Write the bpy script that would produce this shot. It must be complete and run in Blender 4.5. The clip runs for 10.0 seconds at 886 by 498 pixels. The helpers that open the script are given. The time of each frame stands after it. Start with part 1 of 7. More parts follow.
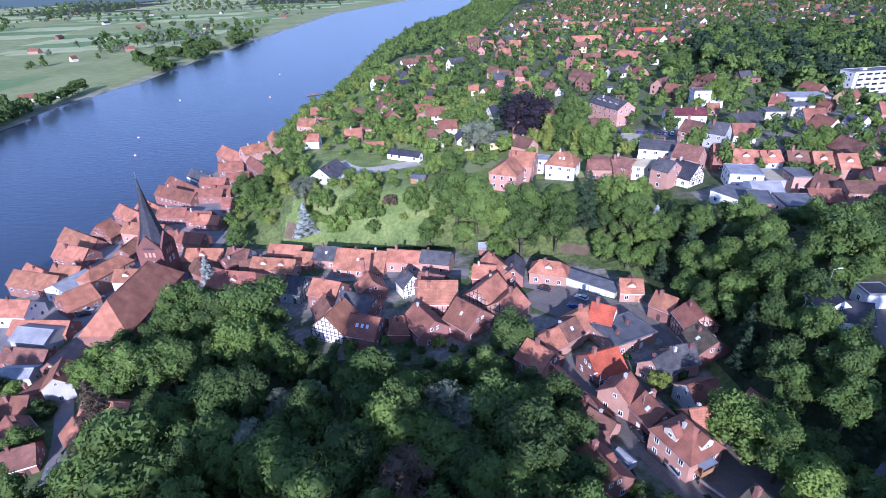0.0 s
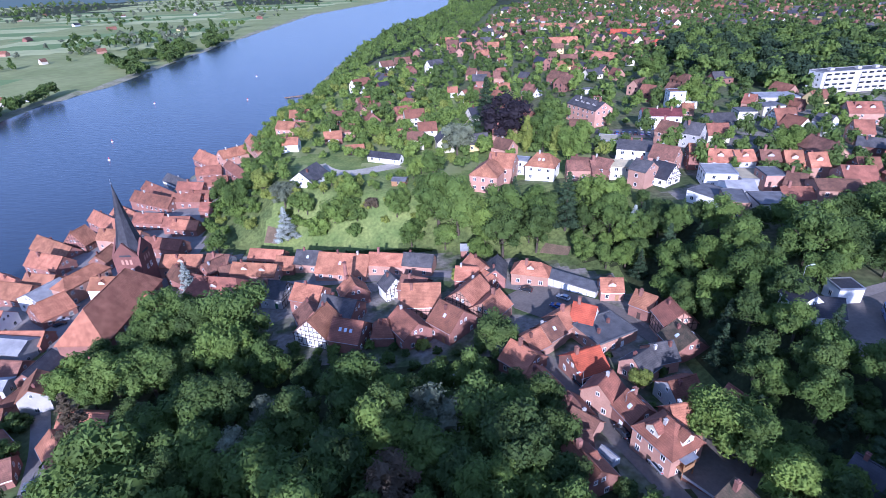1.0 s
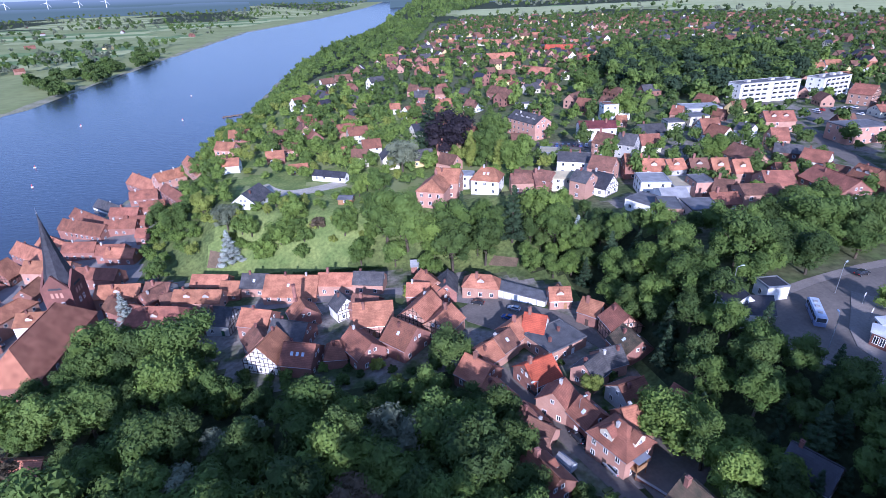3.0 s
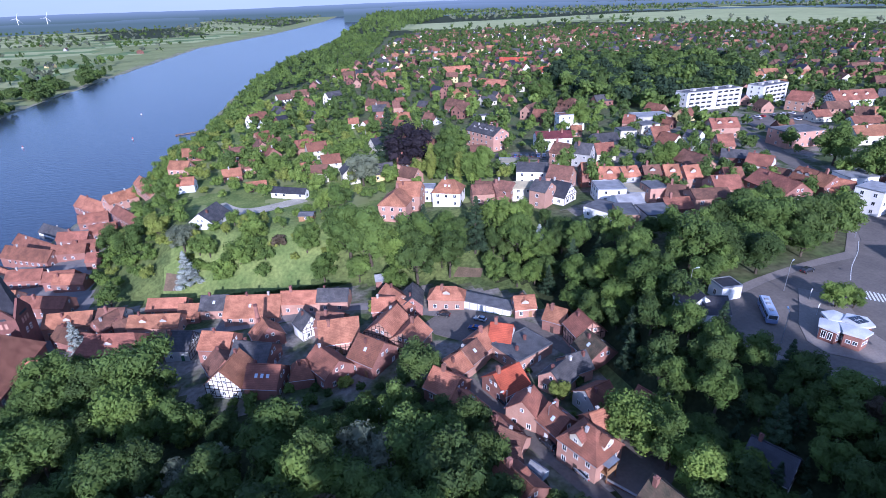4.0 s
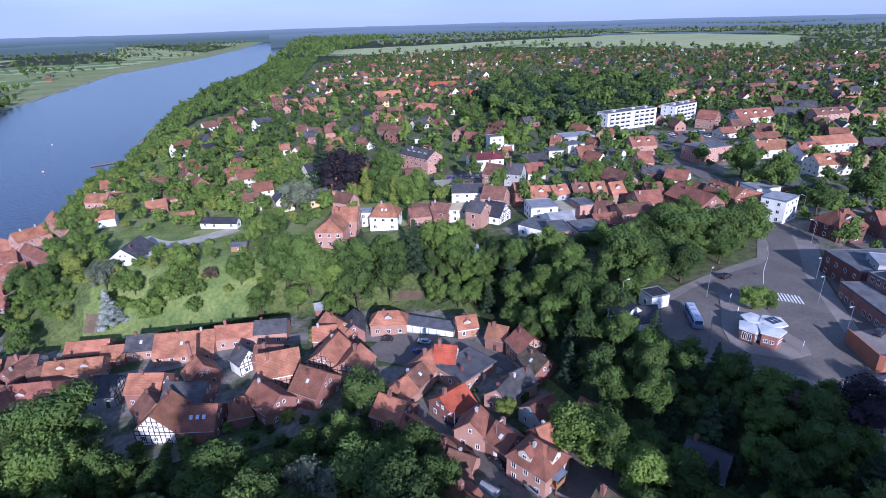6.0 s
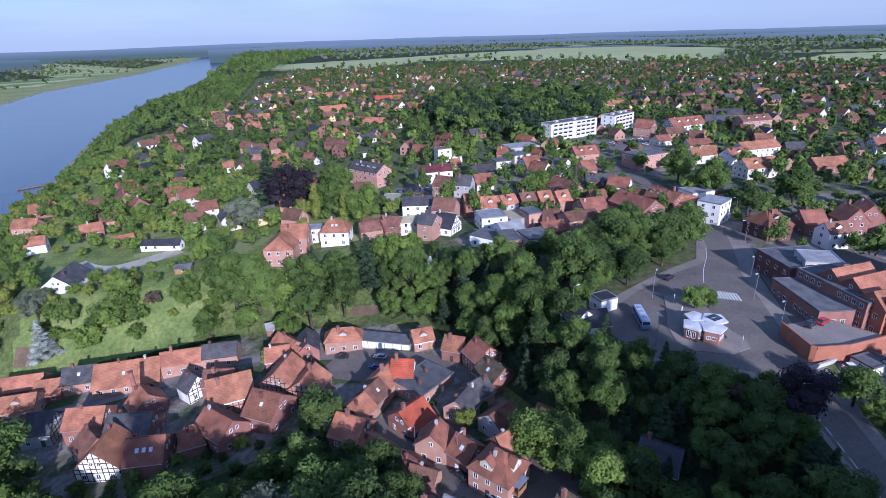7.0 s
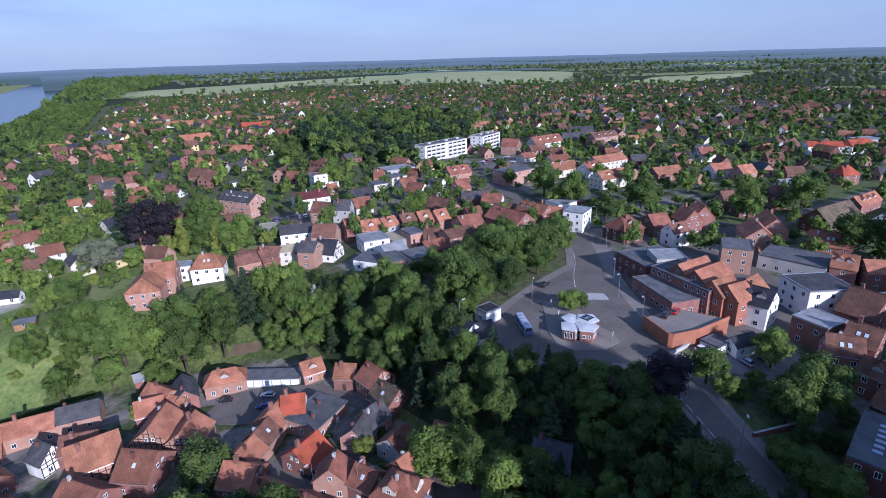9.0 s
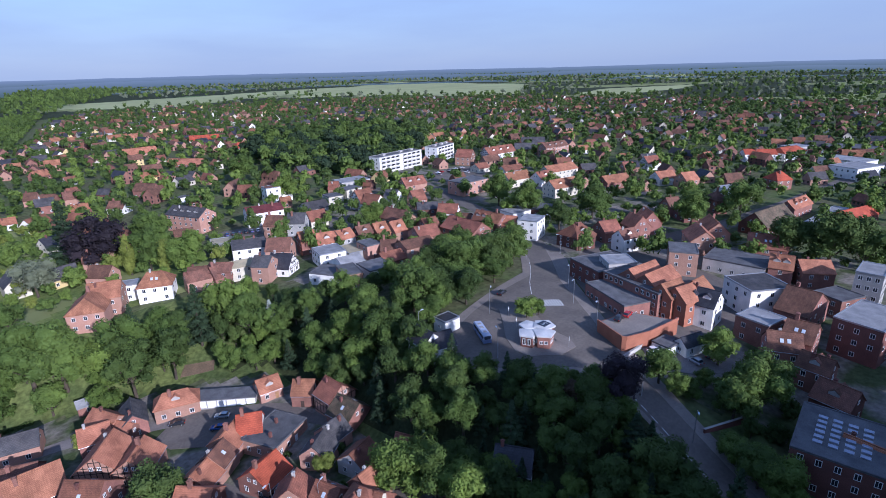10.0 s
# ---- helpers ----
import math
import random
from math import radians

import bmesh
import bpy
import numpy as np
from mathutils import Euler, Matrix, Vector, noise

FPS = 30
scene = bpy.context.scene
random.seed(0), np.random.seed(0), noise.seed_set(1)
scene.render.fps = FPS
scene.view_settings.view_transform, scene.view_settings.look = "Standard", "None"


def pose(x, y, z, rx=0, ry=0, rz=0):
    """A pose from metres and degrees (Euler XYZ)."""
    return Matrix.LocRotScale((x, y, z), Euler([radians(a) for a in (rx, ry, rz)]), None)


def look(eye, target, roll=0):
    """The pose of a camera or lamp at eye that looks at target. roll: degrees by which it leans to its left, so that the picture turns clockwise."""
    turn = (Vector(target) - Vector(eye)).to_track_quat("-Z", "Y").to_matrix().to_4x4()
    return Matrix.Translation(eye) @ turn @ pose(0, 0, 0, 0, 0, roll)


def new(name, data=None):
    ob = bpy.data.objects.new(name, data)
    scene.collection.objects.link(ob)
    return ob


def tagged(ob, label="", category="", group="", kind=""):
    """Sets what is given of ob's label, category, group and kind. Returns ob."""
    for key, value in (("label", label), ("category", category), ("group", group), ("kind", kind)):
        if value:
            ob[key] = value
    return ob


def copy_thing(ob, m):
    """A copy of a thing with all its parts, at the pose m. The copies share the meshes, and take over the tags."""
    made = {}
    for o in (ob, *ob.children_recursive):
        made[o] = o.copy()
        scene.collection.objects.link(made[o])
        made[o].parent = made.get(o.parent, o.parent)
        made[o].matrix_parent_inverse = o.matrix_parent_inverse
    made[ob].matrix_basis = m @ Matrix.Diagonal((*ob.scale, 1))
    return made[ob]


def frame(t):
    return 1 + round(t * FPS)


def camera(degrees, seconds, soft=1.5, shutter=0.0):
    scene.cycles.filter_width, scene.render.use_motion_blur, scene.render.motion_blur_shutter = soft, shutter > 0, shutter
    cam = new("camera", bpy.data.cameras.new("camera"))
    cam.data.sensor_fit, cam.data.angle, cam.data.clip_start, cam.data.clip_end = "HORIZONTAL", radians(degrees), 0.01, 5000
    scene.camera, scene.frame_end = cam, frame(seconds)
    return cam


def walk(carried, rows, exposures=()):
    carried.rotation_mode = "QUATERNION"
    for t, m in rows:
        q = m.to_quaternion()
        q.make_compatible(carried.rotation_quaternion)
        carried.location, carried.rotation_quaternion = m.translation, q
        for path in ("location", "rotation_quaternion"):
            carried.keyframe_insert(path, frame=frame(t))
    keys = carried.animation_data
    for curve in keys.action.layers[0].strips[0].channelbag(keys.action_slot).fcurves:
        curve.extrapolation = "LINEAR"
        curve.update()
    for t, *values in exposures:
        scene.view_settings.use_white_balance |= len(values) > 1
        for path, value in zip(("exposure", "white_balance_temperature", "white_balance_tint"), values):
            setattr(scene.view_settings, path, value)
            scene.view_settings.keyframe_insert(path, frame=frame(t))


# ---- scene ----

# A drone hovers over the wooded slope behind the old town, and turns and lifts its view.
cam = camera(78.85, 10.0, soft=0.65)
PATH = [
    (0, (0.00, 0.00, 110.00), (0.02, 88.77, 63.95), -1.98),
    (0.5, (-0.14, -0.08, 110.29), (1.46, 88.68, 64.25), -1.86),
    (1, (-0.29, -0.14, 110.56), (3.21, 88.59, 64.57), -1.85),
    (1.5, (-0.43, -0.19, 110.82), (5.06, 88.59, 65.13), -1.85),
    (2, (-0.57, -0.23, 111.06), (7.02, 88.57, 65.71), -1.86),
    (2.5, (-0.71, -0.26, 111.29), (9.16, 88.68, 66.65), -1.82),
    (3.8, (-1.06, -0.30, 111.82), (17.94, 88.14, 69.19), -1.72),
    (4, (-1.12, -0.30, 111.89), (19.03, 88.10, 69.72), -1.89),
    (4.5, (-1.25, -0.32, 112.06), (21.85, 87.77, 70.75), -1.86),
    (5, (-1.38, -0.33, 112.21), (24.65, 87.37, 71.82), -1.83),
    (5.5, (-1.52, -0.35, 112.35), (26.90, 87.00, 72.81), -1.82),
    (6.8, (-1.86, -0.42, 112.63), (36.62, 83.96, 75.22), -1.69),
    (7, (-1.91, -0.43, 112.66), (38.33, 83.31, 75.68), -1.84),
    (7.5, (-2.04, -0.48, 112.73), (42.72, 81.28, 76.52), -1.88),
    (8, (-2.17, -0.55, 112.78), (48.17, 78.26, 77.36), -1.82),
    (8.5, (-2.30, -0.63, 112.81), (52.72, 75.38, 78.22), -1.80),
    (9, (-2.43, -0.73, 112.83), (56.77, 72.46, 79.07), -1.70),
    (9.5, (-2.55, -0.84, 112.82), (59.99, 69.88, 79.87), -1.64),
    (10, (-2.68, -0.98, 112.80), (62.92, 67.35, 80.75), -1.55),
]
EXPOSURES = [(0.0, 1.10, 4880, 31), (4.0, 0.92, 4930, 29), (10.0, 0.48, 5130, 24)]
walk(cam, [(t, look(eye, target, roll)) for t, eye, target, roll in PATH], exposures=EXPOSURES)

# ---- light: low morning sun from behind the first view, hazy blue sky ----
SUN_AZIMUTH, SUN_HEIGHT = 185.0, 22.2  # degrees clockwise from +y; over the horizon
world = bpy.data.worlds.new("morning_sky")
scene.world = world
world.use_nodes = True
wn, wl = world.node_tree.nodes, world.node_tree.links
sky = wn.new("ShaderNodeTexSky")
sky.sky_type, sky.sun_disc = "NISHITA", False
sky.sun_elevation, sky.sun_rotation = radians(SUN_HEIGHT), radians(SUN_AZIMUTH)
sky.air_density, sky.dust_density, sky.ozone_density = 1.0, 0.5, 2.5
wcoord = wn.new("ShaderNodeTexCoord")
wmap = wn.new("ShaderNodeMapping")
wmap.inputs["Scale"].default_value = (1.2, 1.2, 7.0)
wnoise = wn.new("ShaderNodeTexNoise")
wnoise.inputs["Scale"].default_value, wnoise.inputs["Detail"].default_value, wnoise.inputs["Roughness"].default_value = 2.6, 5.0, 0.5
wramp = wn.new("ShaderNodeMapRange")
wramp.inputs["From Min"].default_value, wramp.inputs["From Max"].default_value = 0.4, 0.7
wramp.inputs["To Min"].default_value, wramp.inputs["To Max"].default_value = 0.0, 0.5
wmix = wn.new("ShaderNodeMix")
wmix.data_type = "RGBA"
wmix.inputs["B"].default_value = (2.6, 3.1, 3.9, 1)
wl.new(wcoord.outputs["Generated"], wmap.inputs["Vector"])
wl.new(wmap.outputs["Vector"], wnoise.inputs["Vector"])
wl.new(wnoise.outputs["Fac"], wramp.inputs["Value"])
wl.new(wramp.outputs["Result"], wmix.inputs["Factor"])
wl.new(sky.outputs["Color"], wmix.inputs["A"])
# pale blue haze low over the horizon all round
wsep = wn.new("ShaderNodeSeparateXYZ")
wl.new(wcoord.outputs["Generated"], wsep.inputs[0])
wlow = wn.new("ShaderNodeMapRange")
wlow.interpolation_type = "SMOOTHSTEP"
wlow.inputs["From Min"].default_value, wlow.inputs["From Max"].default_value = 0.0, 0.42
wlow.inputs["To Min"].default_value, wlow.inputs["To Max"].default_value = 0.85, 0.0
wl.new(wsep.outputs["Z"], wlow.inputs["Value"])
whaze = wn.new("ShaderNodeMix")
whaze.data_type = "RGBA"
whaze.inputs["B"].default_value = (1.95, 2.42, 3.1, 1)
wl.new(wlow.outputs["Result"], whaze.inputs["Factor"])
wl.new(wmix.outputs["Result"], whaze.inputs["A"])
wl.new(whaze.outputs["Result"], wn["Background"].inputs["Color"])
wn["Background"].inputs["Strength"].default_value = 0.13
sun = new("sun", bpy.data.lights.new("sun", "SUN"))
sun.data.energy, sun.data.angle, sun.data.color = 4.3, radians(0.6), (1.0, 0.92, 0.8)
sa, sh = radians(SUN_AZIMUTH), radians(SUN_HEIGHT)
sun.matrix_world = look((300 * math.sin(sa) * math.cos(sh), 300 * math.cos(sa) * math.cos(sh), 300 * math.sin(sh)), (0, 0, 0))


# ---- materials ----
def material(name, base, other=None, scale=1.0, rough=0.85, fine=None, fine_amount=0.25, bump=0.0, bump_scale=None, metal=0.0, vary=0.0, stretch=(1, 1, 1),
             space="Object", spec=0.3, soft=(0.35, 0.65), translucent=0.0, courses=None):
    """A surface whose colour wanders between base and other at a coarse scale, with finer grain, relief and a change from piece to piece."""
    m = bpy.data.materials.new(name)
    m.use_nodes = True
    n, l = m.node_tree.nodes, m.node_tree.links
    b = n["Principled BSDF"]
    b.inputs["Roughness"].default_value, b.inputs["Metallic"].default_value = rough, metal
    b.inputs["Specular IOR Level"].default_value = spec
    co = n.new("ShaderNodeTexCoord")
    if space == "World":
        vec = n.new("ShaderNodeNewGeometry").outputs["Position"]
    else:
        vec = co.outputs["Object"]
    mp = n.new("ShaderNodeMapping")
    mp.inputs["Scale"].default_value = stretch
    l.new(vec, mp.inputs["Vector"])
    info = n.new("ShaderNodeObjectInfo")
    shift = n.new("ShaderNodeVectorMath")
    shift.operation = "MULTIPLY_ADD"
    shift.inputs[1].default_value = (37, 37, 37) if space == "Object" else (0, 0, 0)
    comb = n.new("ShaderNodeCombineXYZ")
    for k in "XYZ":
        l.new(info.outputs["Random"], comb.inputs[k])
    l.new(comb.outputs[0], shift.inputs[0])
    l.new(mp.outputs[0], shift.inputs[2])
    vec = shift.outputs[0]

    def grain(sc, detail=4.0):
        t = n.new("ShaderNodeTexNoise")
        t.inputs["Scale"].default_value, t.inputs["Detail"].default_value = sc, detail
        l.new(vec, t.inputs["Vector"])
        return t.outputs["Fac"]

    mix = n.new("ShaderNodeMix")
    mix.data_type = "RGBA"
    mix.inputs["A"].default_value = (*base, 1)
    mix.inputs["B"].default_value = (*(other or [c * 0.75 for c in base]), 1)
    rng = n.new("ShaderNodeMapRange")
    rng.inputs["From Min"].default_value, rng.inputs["From Max"].default_value = soft
    l.new(grain(scale), rng.inputs["Value"])
    l.new(rng.outputs[0], mix.inputs["Factor"])
    out = mix.outputs["Result"]
    if courses:
        # single tiles in courses, each a little lighter or darker, and broad weathered patches
        bt = n.new("ShaderNodeTexBrick")
        bt.inputs["Scale"].default_value = 1.0
        bt.inputs["Brick Width"].default_value, bt.inputs["Row Height"].default_value, bt.inputs["Mortar Size"].default_value = courses[0], courses[1], courses[1] * 0.13
        bt.inputs["Color1"].default_value, bt.inputs["Color2"].default_value, bt.inputs["Mortar"].default_value = (1.06, 1.06, 1.06, 1), (0.88, 0.87, 0.86, 1), (0.72, 0.7, 0.7, 1)
        l.new(vec, bt.inputs["Vector"])
        old = n.new("ShaderNodeMapRange")
        old.inputs["From Min"].default_value, old.inputs["From Max"].default_value = 0.35, 0.7
        old.inputs["To Min"].default_value, old.inputs["To Max"].default_value = 0.72, 1.15
        l.new(grain(0.22, 6.0), old.inputs["Value"])
        for extra in (bt.outputs["Color"], old.outputs[0]):
            mul = n.new("ShaderNodeMix")
            mul.data_type, mul.blend_type = "RGBA", "MULTIPLY"
            mul.inputs["Factor"].default_value = 1.0
            l.new(out, mul.inputs["A"])
            l.new(extra, mul.inputs["B"])
            out = mul.outputs["Result"]
    hsv = n.new("ShaderNodeHueSaturation")
    l.new(out, hsv.inputs["Color"])
    g = n.new("ShaderNodeMapRange")
    g.inputs["From Min"].default_value, g.inputs["From Max"].default_value = 0.3, 0.7
    g.inputs["To Min"].default_value, g.inputs["To Max"].default_value = 1 - fine_amount, 1 + fine_amount
    l.new(grain(fine or scale * 9), g.inputs["Value"])
    if vary:
        v = n.new("ShaderNodeMath")
        v.operation = "MULTIPLY_ADD"
        v.inputs[1].default_value, v.inputs[2].default_value = 2 * vary, 1 - vary
        l.new(info.outputs["Random"], v.inputs[0])
        w = n.new("ShaderNodeMath")
        w.operation = "MULTIPLY"
        l.new(v.outputs[0], w.inputs[0])
        l.new(g.outputs[0], w.inputs[1])
        l.new(w.outputs[0], hsv.inputs["Value"])
        h = n.new("ShaderNodeMath")
        h.operation = "MULTIPLY_ADD"
        h.inputs[1].default_value, h.inputs[2].default_value = -0.05 * vary, 0.5 + 0.025 * vary
        l.new(info.outputs["Random"], h.inputs[0])
        l.new(h.outputs[0], hsv.inputs["Hue"])
    else:
        l.new(g.outputs[0], hsv.inputs["Value"])
    l.new(hsv.outputs[0], b.inputs["Base Color"])
    if bump:
        bp = n.new("ShaderNodeBump")
        bp.inputs["Strength"].default_value, bp.inputs["Distance"].default_value = 0.6, bump
        l.new(grain(bump_scale or scale * 9, 3.0), bp.inputs["Height"])
        l.new(bp.outputs[0], b.inputs["Normal"])
    if translucent:
        tr = n.new("ShaderNodeBsdfTranslucent")
        l.new(hsv.outputs[0], tr.inputs["Color"])
        ms = n.new("ShaderNodeMixShader")
        ms.inputs[0].default_value = translucent
        l.new(b.outputs[0], ms.inputs[1])
        l.new(tr.outputs[0], ms.inputs[2])
        l.new(ms.outputs[0], n["Material Output"].inputs["Surface"])
    return m


MAT = {}


def mat(key, *args, **kw):
    MAT[key] = material(key, *args, **kw)


# roofs: fired clay tiles, old and new, slate and felt
mat("tile_orange", (0.41, 0.182, 0.102), (0.31, 0.132, 0.075), 0.5, 0.85, 7, 0.24, 0.04, 6, vary=0.18, courses=(0.3, 0.36))
mat("tile_red", (0.29, 0.12, 0.075), (0.21, 0.089, 0.058), 0.5, 0.85, 7, 0.24, 0.04, 6, vary=0.18, courses=(0.3, 0.36))
mat("tile_bright", (0.42, 0.095, 0.046), (0.34, 0.075, 0.038), 0.5, 0.8, 7, 0.15, 0.03, 6, vary=0.1, courses=(0.3, 0.36))
mat("tile_maroon", (0.16, 0.045, 0.045), (0.12, 0.034, 0.035), 0.5, 0.7, 7, 0.15, 0.03, 6, vary=0.08, courses=(0.3, 0.36))
mat("tile_brown", (0.22, 0.108, 0.072), (0.145, 0.074, 0.052), 0.6, 0.85, 7, 0.25, 0.04, 6, vary=0.18, courses=(0.3, 0.36))
mat("tile_grey", (0.10, 0.095, 0.095), (0.06, 0.06, 0.065), 0.6, 0.75, 7, 0.2, 0.04, 6, vary=0.15, courses=(0.3, 0.36))
mat("tile_mossy", (0.17, 0.12, 0.08), (0.09, 0.08, 0.05), 0.7, 0.9, 6, 0.3, 0.04, 6, vary=0.12, courses=(0.3, 0.36))
mat("slate", (0.055, 0.055, 0.065), (0.035, 0.036, 0.045), 0.9, 0.55, 8, 0.25, 0.03, 7, vary=0.1, courses=(0.3, 0.36))
mat("roof_felt", (0.13, 0.13, 0.135), (0.08, 0.08, 0.085), 0.35, 0.9, 5, 0.15, 0.01, 9, vary=0.2)
mat("roof_light", (0.30, 0.30, 0.30), (0.21, 0.21, 0.215), 0.35, 0.7, 5, 0.12, 0.01, 9, vary=0.12)
mat("roof_white", (0.56, 0.56, 0.55), (0.46, 0.46, 0.46), 0.35, 0.6, 5, 0.1, 0.01, 9)
mat("roof_ochre", (0.36, 0.31, 0.2), (0.28, 0.25, 0.17), 0.35, 0.8, 5, 0.12, 0.01, 9, vary=0.1)
# walls
mat("brick", (0.26, 0.125, 0.095), (0.19, 0.092, 0.072), 0.4, 0.9, 6, 0.22, 0.02, 8, vary=0.16, soft=(0.3, 0.7))
mat("brick_pink", (0.40, 0.23, 0.168), (0.315, 0.178, 0.13), 0.4, 0.9, 6, 0.15, 0.02, 8, vary=0.14, soft=(0.3, 0.7))
mat("brick_dark", (0.17, 0.075, 0.06), (0.12, 0.055, 0.045), 0.4, 0.9, 6, 0.2, 0.02, 8, vary=0.15, soft=(0.3, 0.7))
mat("brick_orange", (0.36, 0.145, 0.085), (0.28, 0.11, 0.066), 0.4, 0.9, 6, 0.15, 0.02, 8, vary=0.08, soft=(0.3, 0.7))
mat("plaster_white", (0.76, 0.74, 0.70), (0.66, 0.64, 0.6), 0.3, 0.9, 4, 0.06, 0.006, 12, vary=0.06)
mat("plaster_cream", (0.60, 0.55, 0.44), (0.5, 0.46, 0.36), 0.3, 0.9, 4, 0.08, 0.006, 12, vary=0.1)
mat("plaster_grey", (0.42, 0.40, 0.38), (0.33, 0.32, 0.30), 0.3, 0.9, 4, 0.1, 0.006, 12, vary=0.14)
mat("plaster_yellow", (0.62, 0.48, 0.22), (0.54, 0.42, 0.2), 0.3, 0.9, 4, 0.08, 0.006, 12, vary=0.08)
mat("timber", (0.07, 0.045, 0.035), (0.045, 0.03, 0.025), 1.0, 0.85, 12, 0.2)
mat("wood", (0.30, 0.17, 0.08), (0.22, 0.12, 0.06), 1.2, 0.8, 14, 0.2)
mat("paint_white", (0.78, 0.78, 0.76), (0.7, 0.7, 0.68), 0.8, 0.55, 8, 0.05)
mat("paint_blue", (0.10, 0.22, 0.50), (0.07, 0.16, 0.4), 0.8, 0.5, 8, 0.08)
mat("bus_paint", (0.15, 0.19, 0.31), (0.13, 0.165, 0.27), 0.8, 0.4, 8, 0.06)
mat("bus_roof", (0.36, 0.41, 0.52), (0.31, 0.36, 0.46), 0.8, 0.45, 8, 0.08)
mat("paint_red", (0.5, 0.04, 0.03), (0.42, 0.03, 0.03), 0.8, 0.4, 8, 0.08)
mat("paint_dark", (0.035, 0.037, 0.042), (0.025, 0.027, 0.03), 0.8, 0.45, 8, 0.1)
mat("paint_green", (0.03, 0.10, 0.05), (0.02, 0.07, 0.04), 0.8, 0.6, 8, 0.1)
mat("metal_grey", (0.42, 0.43, 0.45), (0.34, 0.35, 0.37), 0.8, 0.4, 8, 0.08, metal=0.7)
mat("car_silver", (0.5, 0.52, 0.55), (0.48, 0.5, 0.53), 0.5, 0.25, 5, 0.03, metal=0.6, spec=0.6)
mat("car_white", (0.75, 0.76, 0.77), (0.72, 0.73, 0.74), 0.5, 0.25, 5, 0.03, spec=0.6)
mat("car_black", (0.02, 0.021, 0.025), (0.018, 0.019, 0.022), 0.5, 0.22, 5, 0.03, spec=0.6)
mat("car_blue", (0.03, 0.07, 0.22), (0.028, 0.065, 0.2), 0.5, 0.25, 5, 0.03, spec=0.6)
mat("car_red", (0.40, 0.025, 0.02), (0.38, 0.022, 0.02), 0.5, 0.25, 5, 0.03, spec=0.6)
mat("rubber", (0.02, 0.02, 0.02), (0.015, 0.015, 0.015), 2, 0.9, 12, 0.1)
mat("glass", (0.030, 0.036, 0.046), (0.02, 0.025, 0.034), 0.3, 0.12, 2, 0.3, spec=0.7, vary=0.4)
mat("solar", (0.30, 0.33, 0.42), (0.25, 0.28, 0.37), 0.8, 0.2, 8, 0.08, spec=0.7)
mat("skylight", (0.55, 0.6, 0.66), (0.45, 0.5, 0.56), 0.8, 0.2, 8, 0.08, spec=0.7)
# ground
mat("asphalt", (0.150, 0.130, 0.112), (0.112, 0.098, 0.086), 0.12, 0.95, 1.3, 0.12, 0.01, 12, space="World")
mat("paving", (0.21, 0.19, 0.18), (0.15, 0.138, 0.13), 0.15, 0.95, 2.2, 0.15, 0.01, 6, space="World")
mat("paving_light", (0.235, 0.205, 0.178), (0.18, 0.158, 0.14), 0.15, 0.95, 2.2, 0.12, 0.01, 6, space="World")
mat("gravel", (0.40, 0.36, 0.29), (0.29, 0.27, 0.21), 0.2, 0.95, 3.0, 0.2, 0.02, 8, space="World")
mat("line_white", (0.7, 0.7, 0.68), (0.55, 0.55, 0.53), 0.9, 0.8, 5, 0.12, space="World")
mat("kerb", (0.36, 0.35, 0.33), (0.28, 0.27, 0.26), 0.8, 0.9, 6, 0.12, space="World")
mat("grass", (0.165, 0.20, 0.062), (0.10, 0.14, 0.042), 0.13, 0.95, 0.9, 0.25, 0.12, 1.4, space="World", spec=0.1)
mat("rough_grass", (0.12, 0.145, 0.045), (0.07, 0.095, 0.032), 0.11, 0.95, 0.8, 0.35, 0.2, 1.2, space="World", spec=0.1)
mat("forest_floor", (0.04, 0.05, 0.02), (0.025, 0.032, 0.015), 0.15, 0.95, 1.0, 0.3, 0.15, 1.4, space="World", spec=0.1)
mat("garden", (0.085, 0.115, 0.04), (0.10, 0.10, 0.055), 0.07, 0.95, 0.5, 0.35, 0.1, 1.4, space="World", spec=0.1)
mat("meadow", (0.22, 0.24, 0.10), (0.17, 0.195, 0.075), 0.012, 0.95, 0.08, 0.12, space="World", spec=0.1)
mat("crop_green", (0.14, 0.20, 0.075), (0.12, 0.175, 0.065), 0.01, 0.95, 0.05, 0.1, space="World", spec=0.1)
mat("crop_pale", (0.33, 0.35, 0.17), (0.28, 0.30, 0.14), 0.01, 0.95, 0.05, 0.08, space="World", spec=0.1)
mat("bank_sand", (0.27, 0.25, 0.18), (0.16, 0.17, 0.09), 0.05, 0.95, 0.7, 0.2, space="World", spec=0.1)
mat("river_bed", (0.05, 0.06, 0.05), (0.04, 0.05, 0.04), 0.05, 0.95, 0.7, 0.2, space="World")
mat("old_yards", (0.20, 0.18, 0.155), (0.06, 0.08, 0.032), 0.09, 0.95, 0.8, 0.3, 0.05, 3, space="World", spec=0.1, soft=(0.42, 0.58))
mat("soil", (0.16, 0.11, 0.07), (0.11, 0.08, 0.05), 0.3, 0.95, 3, 0.25, 0.05, 5, space="World")
